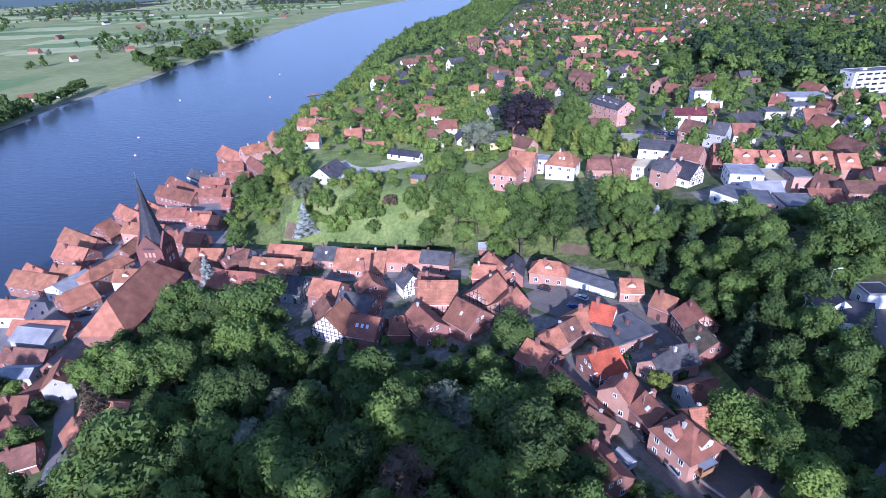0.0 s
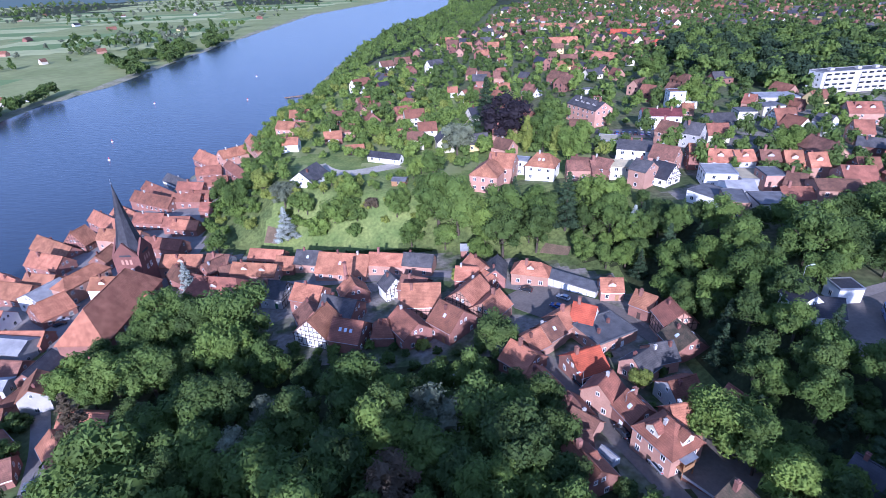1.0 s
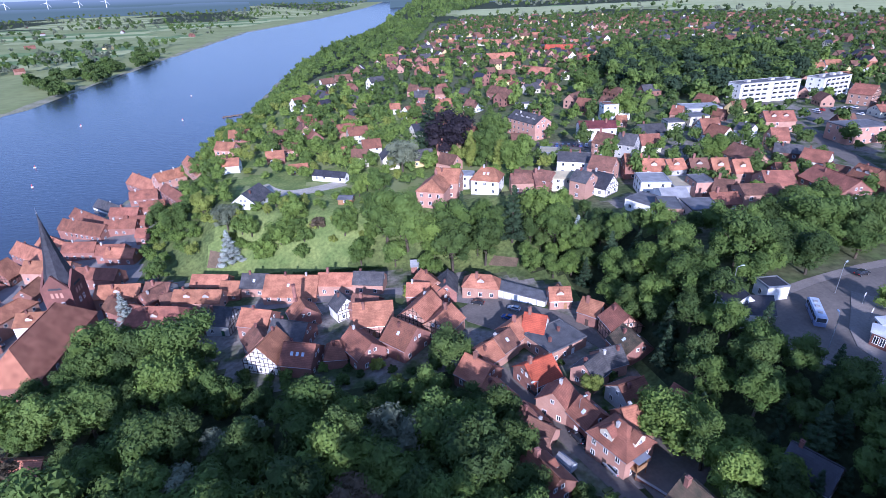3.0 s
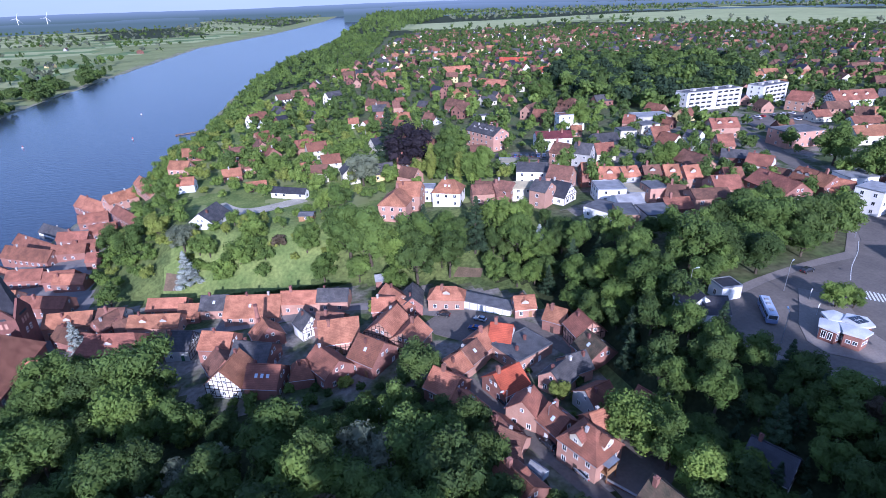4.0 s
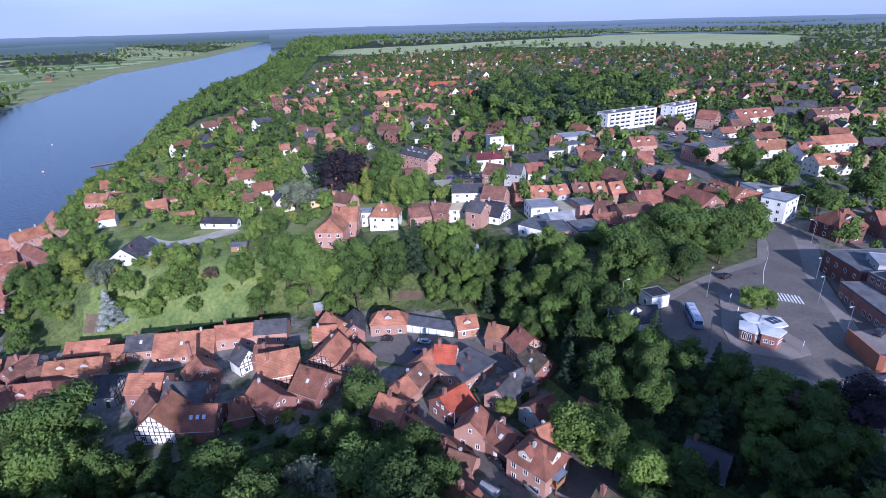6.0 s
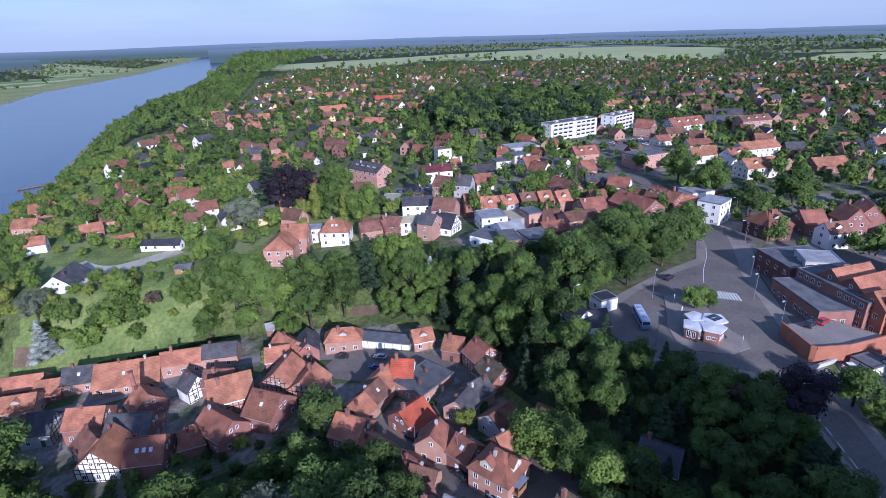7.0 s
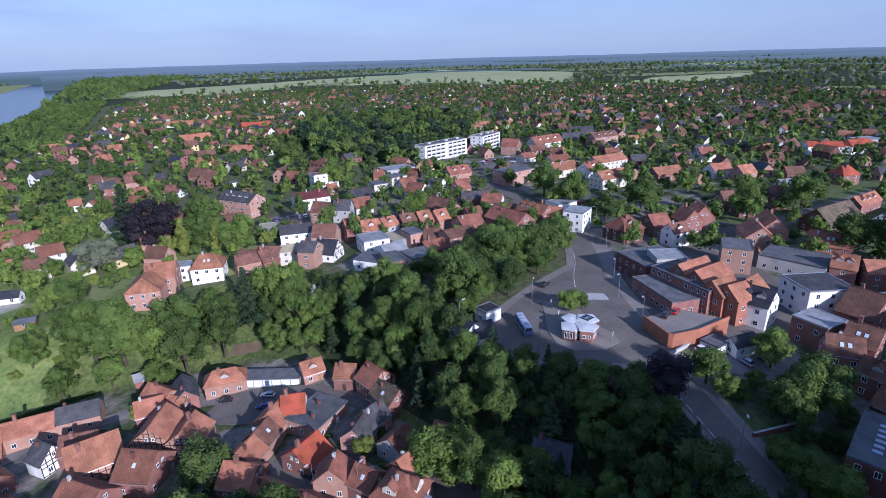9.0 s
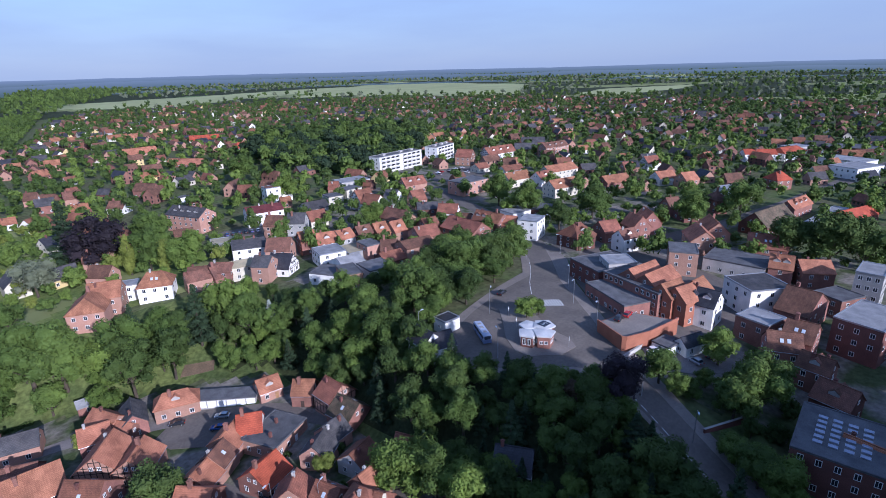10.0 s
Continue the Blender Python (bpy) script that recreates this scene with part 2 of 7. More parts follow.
# leaves
for key, a, b in (("leaf_deep", (0.074, 0.112, 0.027), (0.049, 0.080, 0.021)), ("leaf_mid", (0.106, 0.160, 0.034), (0.074, 0.116, 0.027)),
                  ("leaf_fresh", (0.150, 0.215, 0.042), (0.108, 0.160, 0.033)), ("leaf_lime", (0.21, 0.245, 0.048), (0.16, 0.195, 0.04)),
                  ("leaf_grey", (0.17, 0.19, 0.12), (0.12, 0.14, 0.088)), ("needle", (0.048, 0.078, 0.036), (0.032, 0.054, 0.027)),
                  ("needle_blue", (0.46, 0.50, 0.44), (0.36, 0.40, 0.35)), ("leaf_copper", (0.030, 0.022, 0.028), (0.020, 0.016, 0.021)),
                  ("leaf_brown", (0.13, 0.10, 0.06), (0.09, 0.07, 0.045))):
    mat(key, a, b, 0.35, 0.7, 1.6, 0.3, vary=0.22, spec=0.2, translucent=0.28 if key != "leaf_copper" else 0.08)
mat("bark", (0.09, 0.07, 0.05), (0.05, 0.042, 0.032), 1.0, 0.95, 8, 0.3, 0.03, 8)
# the river: deep blue-grey water with wind ripples
water_mat = material("water", (0.026, 0.036, 0.054), (0.020, 0.029, 0.045), 0.004, 0.2, 0.02, 0.1, space="World", spec=0.28)
wnod, wlnk = water_mat.node_tree.nodes, water_mat.node_tree.links
wpos = wnod.new("ShaderNodeNewGeometry")
wmp = wnod.new("ShaderNodeMapping")
wmp.inputs["Scale"].default_value, wmp.inputs["Rotation"].default_value = (0.35, 1.0, 1), (0, 0, radians(25))
wno = wnod.new("ShaderNodeTexNoise")
wno.inputs["Scale"].default_value, wno.inputs["Detail"].default_value = 0.35, 5
wbp = wnod.new("ShaderNodeBump")
wbp.inputs["Strength"].default_value, wbp.inputs["Distance"].default_value = 0.5, 0.35
wlnk.new(wpos.outputs["Position"], wmp.inputs[0])
wlnk.new(wmp.outputs[0], wno.inputs["Vector"])
wlnk.new(wno.outputs["Fac"], wbp.inputs["Height"])
wlnk.new(wbp.outputs[0], wnod["Principled BSDF"].inputs["Normal"])
MAT["water"] = water_mat
# far woods on the horizon: haze painted as a glow, paler and bluer upwards
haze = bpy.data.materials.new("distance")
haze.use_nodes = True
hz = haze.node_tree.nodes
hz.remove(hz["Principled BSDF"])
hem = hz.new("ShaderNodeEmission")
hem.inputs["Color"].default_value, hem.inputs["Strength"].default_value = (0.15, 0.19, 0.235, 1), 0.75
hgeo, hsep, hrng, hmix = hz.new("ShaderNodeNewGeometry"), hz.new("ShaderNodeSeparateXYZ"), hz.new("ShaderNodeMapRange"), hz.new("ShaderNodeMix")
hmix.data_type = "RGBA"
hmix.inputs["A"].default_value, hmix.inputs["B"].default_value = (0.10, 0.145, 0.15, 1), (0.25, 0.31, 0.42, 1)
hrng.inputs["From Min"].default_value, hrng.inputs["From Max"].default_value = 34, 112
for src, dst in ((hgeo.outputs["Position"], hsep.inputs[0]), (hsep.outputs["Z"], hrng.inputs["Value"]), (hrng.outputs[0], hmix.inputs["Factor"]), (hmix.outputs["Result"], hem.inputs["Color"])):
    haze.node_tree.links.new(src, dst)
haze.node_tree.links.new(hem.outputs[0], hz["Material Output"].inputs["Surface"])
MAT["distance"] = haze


# ---- the lie of the land ----
def near_line(px, py, line):
    """Least distance from each place to a bent line."""
    best = np.full(np.shape(px), 1e9)
    for (ax, ay), (bx, by) in zip(line[:-1], line[1:]):
        dx, dy = bx - ax, by - ay
        s = np.clip(((px - ax) * dx + (py - ay) * dy) / (dx * dx + dy * dy), 0, 1)
        best = np.minimum(best, np.hypot(px - ax - s * dx, py - ay - s * dy))
    return best


def inside(px, py, ring):
    """Whether each place lies within a closed outline."""
    hit = np.zeros(np.shape(px), bool)
    for (ax, ay), (bx, by) in zip(ring, ring[1:] + ring[:1]):
        if ay != by:
            hit ^= ((ay > py) != (by > py)) & (px < (bx - ax) * (py - ay) / (by - ay) + ax)
    return hit


NEAR_BANK = [(-150, -900), (-162, 60), (-166, 177), (-165, 213), (-155, 245), (-149, 272), (-135, 354), (-127, 400), (-113, 474), (-108, 590), (-102, 760),
             (-58, 950), (2, 1200), (55, 1500), (92, 1730), (170, 2343), (280, 3050), (550, 4950)]
FAR_BANK = [(-420, -900), (-385, 300), (-366, 450), (-376, 571), (-352, 677), (-350, 956), (-338, 1210), (-300, 1800), (-107, 2493), (120, 3642), (300, 4950)]
FOOT = [(570, 4950), (106, 1730), (70, 1500), (18, 1200), (-38, 950), (-86, 760), (-94, 590), (-104, 474), (-111, 377), (-110, 300), (-100, 233), (-88, 206), (-70, 194), (-42, 189), (3, 177),
        (30, 166), (46, 158), (58, 146), (62, 131), (62, 109), (58, 85), (54, 60), (50, 30), (45, -900)]
CREST = [(610, 4950), (150, 1730), (115, 1500), (68, 1200), (10, 950), (-38, 760), (-52, 590), (-60, 474), (-66, 377), (-66, 300), (-60, 245), (-52, 220), (-36, 210), (-5, 207), (20, 197),
         (56, 196), (74, 183), (84, 165), (90, 142), (88, 120), (86, 104), (82, 88), (88, 70), (95, 50), (88, 30), (72, -900)]


def height(px, py):
    """The ground's height over the river at each place."""
    px, py = np.asarray(px, float), np.asarray(py, float)
    low = np.clip(17.6 + 0.08 * px, 2.5, 22.0)
    low = low + 15.0 * np.exp(-((px + 10) / 75) ** 2 - ((py - 5) / 62) ** 2)
    # two unseen hills behind the camera, added to shade wood and old town
    low = low + 24.0 * np.exp(-((px - 60) / 80) ** 2 - ((py + 58) / 50) ** 2) + 71.0 * np.exp(-((px + 45) / 68) ** 2 - ((py + 80) / 40) ** 2)
    high = 38 - 7 * np.exp(-((px + 30) / 85) ** 2 - ((py - 235) / 110) ** 2) + 4 * np.exp(-((px - 115) / 50) ** 2 - ((py - 90) / 70) ** 2)
    # the last term is an unseen rise, added to shade the falling road
    high = high - 6 * np.exp(-((px - 100) / 50) ** 2 - ((py - 5) / 32) ** 2) + 22 * np.exp(-((px - 120) / 80) ** 2 - ((py + 62) / 36) ** 2)
    a, b = near_line(px, py, FOOT), near_line(px, py, CREST)
    up = np.clip(a / (a + b + 1e-6), 0, 1)
    up = np.where(inside(px, py, CREST + [(6000, -900), (6000, 4950)]), 1, np.where(inside(px, py, FOOT + [(6000, -900), (6000, 4950)]), up, 0))
    up = up * up * (3 - 2 * up)
    # a further unseen ridge is added here to keep the ravine in shade
    z = low + (high - low) * up + 38.0 * np.exp(-((px - 76) / 18) ** 2 - ((py + 60) / 38) ** 2)
    bank = near_line(px, py, NEAR_BANK)
    on_town = inside(px, py, NEAR_BANK + [(6000, 4950), (6000, -900)])
    plain = inside(px, py, FAR_BANK + [(-6000, 4950), (-6000, -900)])
    z = np.where(on_town, np.minimum(z, 2.6 + np.maximum(0, bank - 4) * (0.5 + 0.7 * np.clip((-20 - py) / 30, 0, 1))), np.where(plain, np.minimum(1.8, 0.1 * near_line(px, py, FAR_BANK)), -2.0))
    return z


# ---- helpers for building ----
def mesh_of(name, bm, *mats):
    me = bpy.data.meshes.new(name)
    bm.to_mesh(me)
    bm.free()
    for k in mats:
        me.materials.append(MAT[k])
    return me


def part(name, bm, material_key, parent, label="", at=None):
    """One mesh object under a thing or a part. bm: a bmesh, or a finished mesh to share."""
    me = bm if isinstance(bm, bpy.types.Mesh) else mesh_of(name, bm, *([material_key] if isinstance(material_key, str) else material_key))
    ob = new(name, me)
    ob.parent = parent
    if at is not None:
        ob.matrix_basis = at
    return tagged(ob, label)


def thing(name, m, label, category, group="", kind=""):
    ob = new(name)
    ob.empty_display_size = 0.5
    ob.matrix_basis = m
    return tagged(ob, label, category, group, kind)


def add_box(bm, x0, x1, y0, y1, z0, z1, mat_index=0):
    v = [bm.verts.new(p) for p in ((x0, y0, z0), (x1, y0, z0), (x1, y1, z0), (x0, y1, z0), (x0, y0, z1), (x1, y0, z1), (x1, y1, z1), (x0, y1, z1))]
    for q in ((3, 2, 1, 0), (4, 5, 6, 7), (0, 1, 5, 4), (1, 2, 6, 5), (2, 3, 7, 6), (3, 0, 4, 7)):
        bm.faces.new([v[i] for i in q]).material_index = mat_index
    return v


def box(*args):
    bm = bmesh.new()
    add_box(bm, *args)
    return bm


def add_tube(bm, a, b, r0, r1, sides=6, mat_index=0):
    a, b = Vector(a), Vector(b)
    q = (b - a).to_track_quat("Z", "Y")
    rings = []
    for c, r in ((a, r0), (b, r1)):
        rings.append([bm.verts.new(c + q @ Vector((r * math.cos(k * math.tau / sides), r * math.sin(k * math.tau / sides), 0))) for k in range(sides)])
    for k in range(sides):
        bm.faces.new((rings[0][k], rings[0][(k + 1) % sides], rings[1][(k + 1) % sides], rings[1][k])).material_index = mat_index
    bm.faces.new(rings[1]).material_index = mat_index
    bm.faces.new(rings[0][::-1]).material_index = mat_index


def tube(a, b, r0, r1, sides=6):
    bm = bmesh.new()
    add_tube(bm, a, b, r0, r1, sides)
    return bm


def ground_z(x, y):
    return float(height(np.array([x]), np.array([y]))[0])


# ---- the ground: one sheet from the camera's slope to the horizon ----
def steps(*spans):
    out = []
    for a, b, d in spans:
        out += list(np.arange(a, b, d))
    return np.array(out + [spans[-1][1]])


gx = steps((-4900, -900, 200), (-900, -420, 40), (-420, -200, 10), (-200, 220, 2.5), (220, 500, 8), (500, 1000, 40), (1000, 2400, 50), (2400, 4900, 125))
gy = steps((-800, -60, 37), (-60, 0, 6), (0, 280, 2.5), (280, 620, 6), (620, 1400, 20), (1400, 2500, 40), (2500, 4900, 100))
GX, GY = np.meshgrid(gx, gy)
GZ = height(GX, GY)
nx, ny = len(gx), len(gy)
idx = np.arange(nx * ny).reshape(ny, nx)
quads = np.stack([idx[:-1, :-1], idx[:-1, 1:], idx[1:, 1:], idx[1:, :-1]], -1).reshape(-1, 4)
ground_me = bpy.data.meshes.new("ground")
ground_me.from_pydata(np.stack([GX, GY, GZ], -1).reshape(-1, 3).tolist(), [], quads.tolist())
PALE = ([(804, 1462), (1246, 1896), (2004, 2474), (1814, 1382), (1197, 931), (1060, 1071), (1023, 1375)],
        [(269, 1614), (339, 1890), (661, 1910), (1084, 2053), (1414, 2106), (1287, 1801), (729, 1594), (434, 1377)],
        [(1231, 795), (1512, 861), (1853, 736), (1621, 658), (1238, 660)], [(2945, 1510), (3268, 1304), (2795, 1115), (2440, 1250)],
        [(1016, 1432), (1477, 1525), (1303, 1345), (912, 1285)])
GROUND = ["grass", "rough_grass", "forest_floor", "garden", "meadow", "crop_green", "crop_pale", "bank_sand", "river_bed", "paving", "old_yards"]
for key in GROUND:
    ground_me.materials.append(MAT[key])
cx, cy = (GX[:-1, :-1] + GX[1:, 1:]) / 2, (GY[:-1, :-1] + GY[1:, 1:]) / 2
cz = height(cx, cy)
kind_of = np.full(cx.shape, 3)
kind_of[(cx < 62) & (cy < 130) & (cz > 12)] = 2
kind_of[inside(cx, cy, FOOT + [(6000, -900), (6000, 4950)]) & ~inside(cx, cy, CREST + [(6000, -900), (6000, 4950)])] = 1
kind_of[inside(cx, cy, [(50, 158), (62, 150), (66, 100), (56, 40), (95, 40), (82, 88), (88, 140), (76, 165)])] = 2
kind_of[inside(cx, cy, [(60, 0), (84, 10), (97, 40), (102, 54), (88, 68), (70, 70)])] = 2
hilltop = inside(cx, cy, [(-62, 205), (-30, 212), (60, 200), (76, 222), (62, 300), (20, 370), (-40, 470), (-60, 470), (-66, 300)]) & (kind_of == 3)
kind_of[hilltop] = np.where(np.sin(cx * 0.21 + 2 * np.sin(cy * 0.13)) + np.sin(cy * 0.17) > 0.4, 4, 0)[hilltop]
kind_of[inside(cx, cy, [(76, 205), (95, 150), (150, 145), (190, 145), (300, 110), (340, 200), (312, 330), (225, 320), (150, 262), (90, 236)])] = 10
kind_of[inside(cx, cy, [(-66, 196), (-15, 180), (10, 196), (-10, 232), (-46, 240), (-62, 215)])] = 0
kind_of[inside(cx, cy, [(-215, 120), (-95, 150), (-92, 205), (-104, 240), (-112, 380), (-112, 470), (-215, 470)]) & (cz < 14)] = 9
kind_of[inside(cx, cy, [(112, 40), (120, 0), (240, -5), (250, 140), (190, 142), (182, 120), (150, 90)])] = 10
kind_of[inside(cx, cy, [(-92, 205), (-95, 150), (-50, 140), (-40, 122), (-8, 112), (16, 112), (22, 98), (30, 80), (38, 62), (52, 66), (60, 84), (64, 110), (60, 146), (44, 157), (28, 166), (2, 176), (-44, 188), (-72, 193)]) & (cz < 27)] = 10
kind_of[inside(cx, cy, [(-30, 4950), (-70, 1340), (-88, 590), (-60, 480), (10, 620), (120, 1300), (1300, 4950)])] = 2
fields = (cy > 1250) & (cx > 150) & ~inside(cx, cy, [(-30, 4950), (-70, 1340), (-88, 590), (-60, 480), (10, 620), (120, 1300), (1300, 4950)])
stripe = (np.floor((cx * 0.8 - cy * 0.6) / 620) + 3 * np.floor((cy * 0.8 + cx * 0.6) / 170)).astype(int)
kind_of[fields] = np.array([2, 4, 2, 2, 5, 2, 2])[stripe[fields] % 7]
fields = (cx > 1150) & (cy < 1250) & (cy > 0)
kind_of[fields] = np.array([2, 4, 2, 2, 2])[stripe[fields] % 5]
for ring in PALE:
    kind_of[inside(cx, cy, ring)] = 6
plain = inside(cx, cy, FAR_BANK + [(-6000, 4950), (-6000, -900)])
stripe = (np.floor((cx * 0.95 + cy * 0.3) / 420) + 2 * np.floor((cy * 0.95 - cx * 0.3) / 95)).astype(int)
kind_of[plain] = np.array([4, 5, 6, 4, 5, 4, 6])[stripe[plain] % 7]
kind_of[plain & (np.hypot(cx, cy) > 2600)] = np.array([2, 6, 2, 4])[stripe[plain & (np.hypot(cx, cy) > 2600)] % 4]
kind_of[plain & (near_line(cx, cy, FAR_BANK) < 130)] = 4
kind_of[plain & (near_line(cx, cy, FAR_BANK) < 14)] = 7
kind_of[cz < -1] = 8
kind_of[(near_line(cx, cy, NEAR_BANK) < 7) & (cz > -1) & ~plain] = 7
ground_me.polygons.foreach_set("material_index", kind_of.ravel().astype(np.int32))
ground_me.polygons.foreach_set("use_smooth", np.ones(len(quads), bool))
tagged(new("ground", ground_me), "grassy and wooded ground with a steep slope between lower and upper town", "ground", kind="structure")

bm = bmesh.new()
wx = [-4900, -1500, -800, -400, -100, 200, 600, 4900]
wy = [-800, 0, 400, 800, 1600, 3000, 4900]
wv = [[bm.verts.new((x, y, 0)) for x in wx] for y in wy]
for j in range(len(wy) - 1):
    for i in range(len(wx) - 1):
        bm.faces.new((wv[j][i], wv[j][i + 1], wv[j + 1][i + 1], wv[j + 1][i]))
tagged(new("water", mesh_of("water", bm, "water")), "wide blue river with wind ripples", "river", kind="structure")

# far wooded rises, one behind the other, that close the view, haze in their glow
def rise(r, first, last, top, label):
    bm = bmesh.new()
    prev = None
    for k in range(int((last - first) / 0.4) + 1):
        d = first + 0.4 * k
        a = radians(d)
        h = top(d)
        a0, b0 = bm.verts.new((r * math.sin(a), r * math.cos(a), -5)), bm.verts.new((r * math.sin(a), r * math.cos(a), h))
        c0 = bm.verts.new((1.004 * r * math.sin(a), 1.004 * r * math.cos(a), -5))
        if prev:
            bm.faces.new((prev[0], a0, b0, prev[1]))
            bm.faces.new((prev[1], b0, c0, prev[2]))
        prev = a0, b0, c0
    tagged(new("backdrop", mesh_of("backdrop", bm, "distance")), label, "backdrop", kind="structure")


rise(4920, -75, 105, lambda d: 86 + 7 * noise.noise((d * 0.08, 0, 0)) + 3 * noise.noise((d * 0.7, 5, 0)) + 10 * math.exp(-((d - 20) / 12) ** 2), "far wooded rise in painted blue morning haze")
rise(3500, 4, 105, lambda d: 66 + 9 * noise.noise((d * 0.11, 7, 0)) + 3 * noise.noise((d * 1.1, 5, 3)) + 14 * math.exp(-((d - 16) / 9) ** 2), "wooded rise in painted haze behind far fields")
rise(3700, -75, -9, lambda d: 52 + 14 * noise.noise((d * 0.13, 2, 0)) + 4 * noise.noise((d * 1.1, 1, 3)), "woods in painted haze beyond the river plain")
rise(2700, 10, 105, lambda d: 44 + 12 * noise.noise((d * 0.2, 3, 0)) + 4 * noise.noise((d * 1.6, 9, 3)), "wooded edge of far fields in painted haze")


# ---- houses ----
WINDOW = {}
FOOTPRINTS = []  # places taken by houses, for what is strewn between them


def window_meshes(w, h):
    """The frame and the pane of a window of that size, shared by all alike. The wall is at y = 0 and the street at -y."""
    key = round(w, 2), round(h, 2)
    if key not in WINDOW:
        f, made = 0.1, []
        xs, zs = (-w / 2, -w / 2 + f, -0.04, 0.04, w / 2 - f, w / 2), (-h / 2, -h / 2 + f, h / 2 - f, h / 2)
        for glazed in (False, True):
            bm = bmesh.new()
            v = [[bm.verts.new((x, -0.015, z)) for x in xs] for z in zs]
            bars = []
            for j in range(3):
                for i in range(5):
                    hole = j == 1 and i in (1, 3)
                    if hole and not glazed:
                        continue
                    face = bm.faces.new((v[j][i], v[j][i + 1], v[j + 1][i + 1], v[j + 1][i]))
                    face.material_index = int(hole)
                    if not hole:
                        bars.append(face)
            if glazed:
                bmesh.ops.translate(bm, verts=bm.verts[:], vec=(0, -0.035, 0))
                bmesh.ops.dissolve_limit(bm, angle_limit=0.01, verts=bm.verts[:], edges=bm.edges[:], delimit={"MATERIAL"})
            else:
                out = bmesh.ops.extrude_face_region(bm, geom=bars)["geom"]
                bmesh.ops.translate(bm, verts=[g for g in out if isinstance(g, bmesh.types.BMVert)], vec=(0, -0.06, 0))
            made.append(mesh_of("window", bm, "paint_white", "glass"))
        WINDOW[key] = made[0], mesh_of("pane", box(-w / 2 + f, w / 2 - f, -0.03, 0.02, -h / 2 + f, h / 2 - f), "glass"), made[1]
    return WINDOW[key]


def put_window(parent, m, w, h, detail):
    frame_me, pane_me, whole = window_meshes(w, h)
    if detail > 1:
        part("pane", pane_me, "", part("window", frame_me, "", parent, at=m))
    else:
        part("window", whole, "", parent, at=m)


def prism(L, W, eave, ridge, hip=0.0, base=-1.6):
    """The body of a house under a pitched roof; the ridge runs along x. hip: how far the ridge stops short of each end."""
    bm = bmesh.new()
    lo = [bm.verts.new((x, y, base)) for x, y in ((-L / 2, -W / 2), (L / 2, -W / 2), (L / 2, W / 2), (-L / 2, W / 2))]
    hi = [bm.verts.new((v.co.x, v.co.y, eave)) for v in lo]
    bm.faces.new(lo[::-1])
    for a, b in ((0, 1), (2, 3)):
        bm.faces.new((lo[a], lo[b], hi[b], hi[a]))
    if ridge - eave < 0.2:
        for a, b in ((1, 2), (3, 0)):
            bm.faces.new((lo[a], lo[b], hi[b], hi[a]))
        bm.faces.new(hi)
        return bm
    r0, r1 = bm.verts.new((-L / 2 + hip, 0, ridge - 0.12)), bm.verts.new((L / 2 - hip, 0, ridge - 0.12))
    if hip:
        for a, b in ((1, 2), (3, 0)):
            bm.faces.new((lo[a], lo[b], hi[b], hi[a]))
        bm.faces.new((hi[1], hi[2], r1))
        bm.faces.new((hi[3], hi[0], r0))
    else:
        bm.faces.new((lo[1], lo[2], hi[2], r1, hi[1]))
        bm.faces.new((lo[3], lo[0], hi[0], r0, hi[3]))
    bm.faces.new((hi[0], hi[1], r1, r0))
    bm.faces.new((hi[2], hi[3], r0, r1))
    return bm


def roof_shell(L, W, eave, ridge, hip=0.0, over=0.35, thick=0.2):
    """Roof slopes with real thickness, overhanging eaves and verges, and a line of ridge tiles; a slight sag as old roofs have."""
    bm = bmesh.new()
    rise = (ridge - eave) / (W / 2)
    ez = eave - over * rise
    ex, ey = L / 2 + over * (1.0 if hip else 0.6), W / 2 + over
    for dz, flip in ((0.06, False), (0.06 - thick, True)):
        sag = 0.07 if L > 9 else 0.03
        pts = {}
        n = 4
        for i in range(n + 1):
            u = -1 + 2 * i / n
            xr = u * (L / 2 - hip) if hip else u * ex
            pts[i, "r"] = bm.verts.new((xr, 0, ridge + dz - sag * (1 - u * u)))
            pts[i, "a"] = bm.verts.new((u * ex, -ey, ez + dz - 0.4 * sag * (1 - u * u)))
            pts[i, "b"] = bm.verts.new((u * ex, ey, ez + dz - 0.4 * sag * (1 - u * u)))
        faces = []
        for i in range(n):
            faces.append((pts[i, "a"], pts[i + 1, "a"], pts[i + 1, "r"], pts[i, "r"]))
            faces.append((pts[i + 1, "b"], pts[i, "b"], pts[i, "r"], pts[i + 1, "r"]))
        if hip:
            faces += [(pts[n, "a"], pts[n, "b"], pts[n, "r"]), (pts[0, "b"], pts[0, "a"], pts[0, "r"])]
        for f in faces:
            bm.faces.new(f[::-1] if flip else f)
        if not flip:
            upper = pts
    edges = [("a", [upper[i, "a"] for i in range(n + 1)], [pts[i, "a"] for i in range(n + 1)]), ("b", [upper[i, "b"] for i in range(n, -1, -1)], [pts[i, "b"] for i in range(n, -1, -1)])]
    for _, hi, lo in edges:
        for k in range(n):
            bm.faces.new((lo[k], lo[k + 1], hi[k + 1], hi[k]))
    for i, first, second in ((n, "a", "b"), (0, "b", "a")):
        if hip:
            bm.faces.new((pts[i, first], pts[i, second], upper[i, second], upper[i, first]))
        else:
            bm.faces.new((pts[i, first], pts[i, "r"], upper[i, "r"], upper[i, first]))
            bm.faces.new((pts[i, "r"], pts[i, second], upper[i, second], upper[i, "r"]))
    span = L / 2 - hip if hip else ex
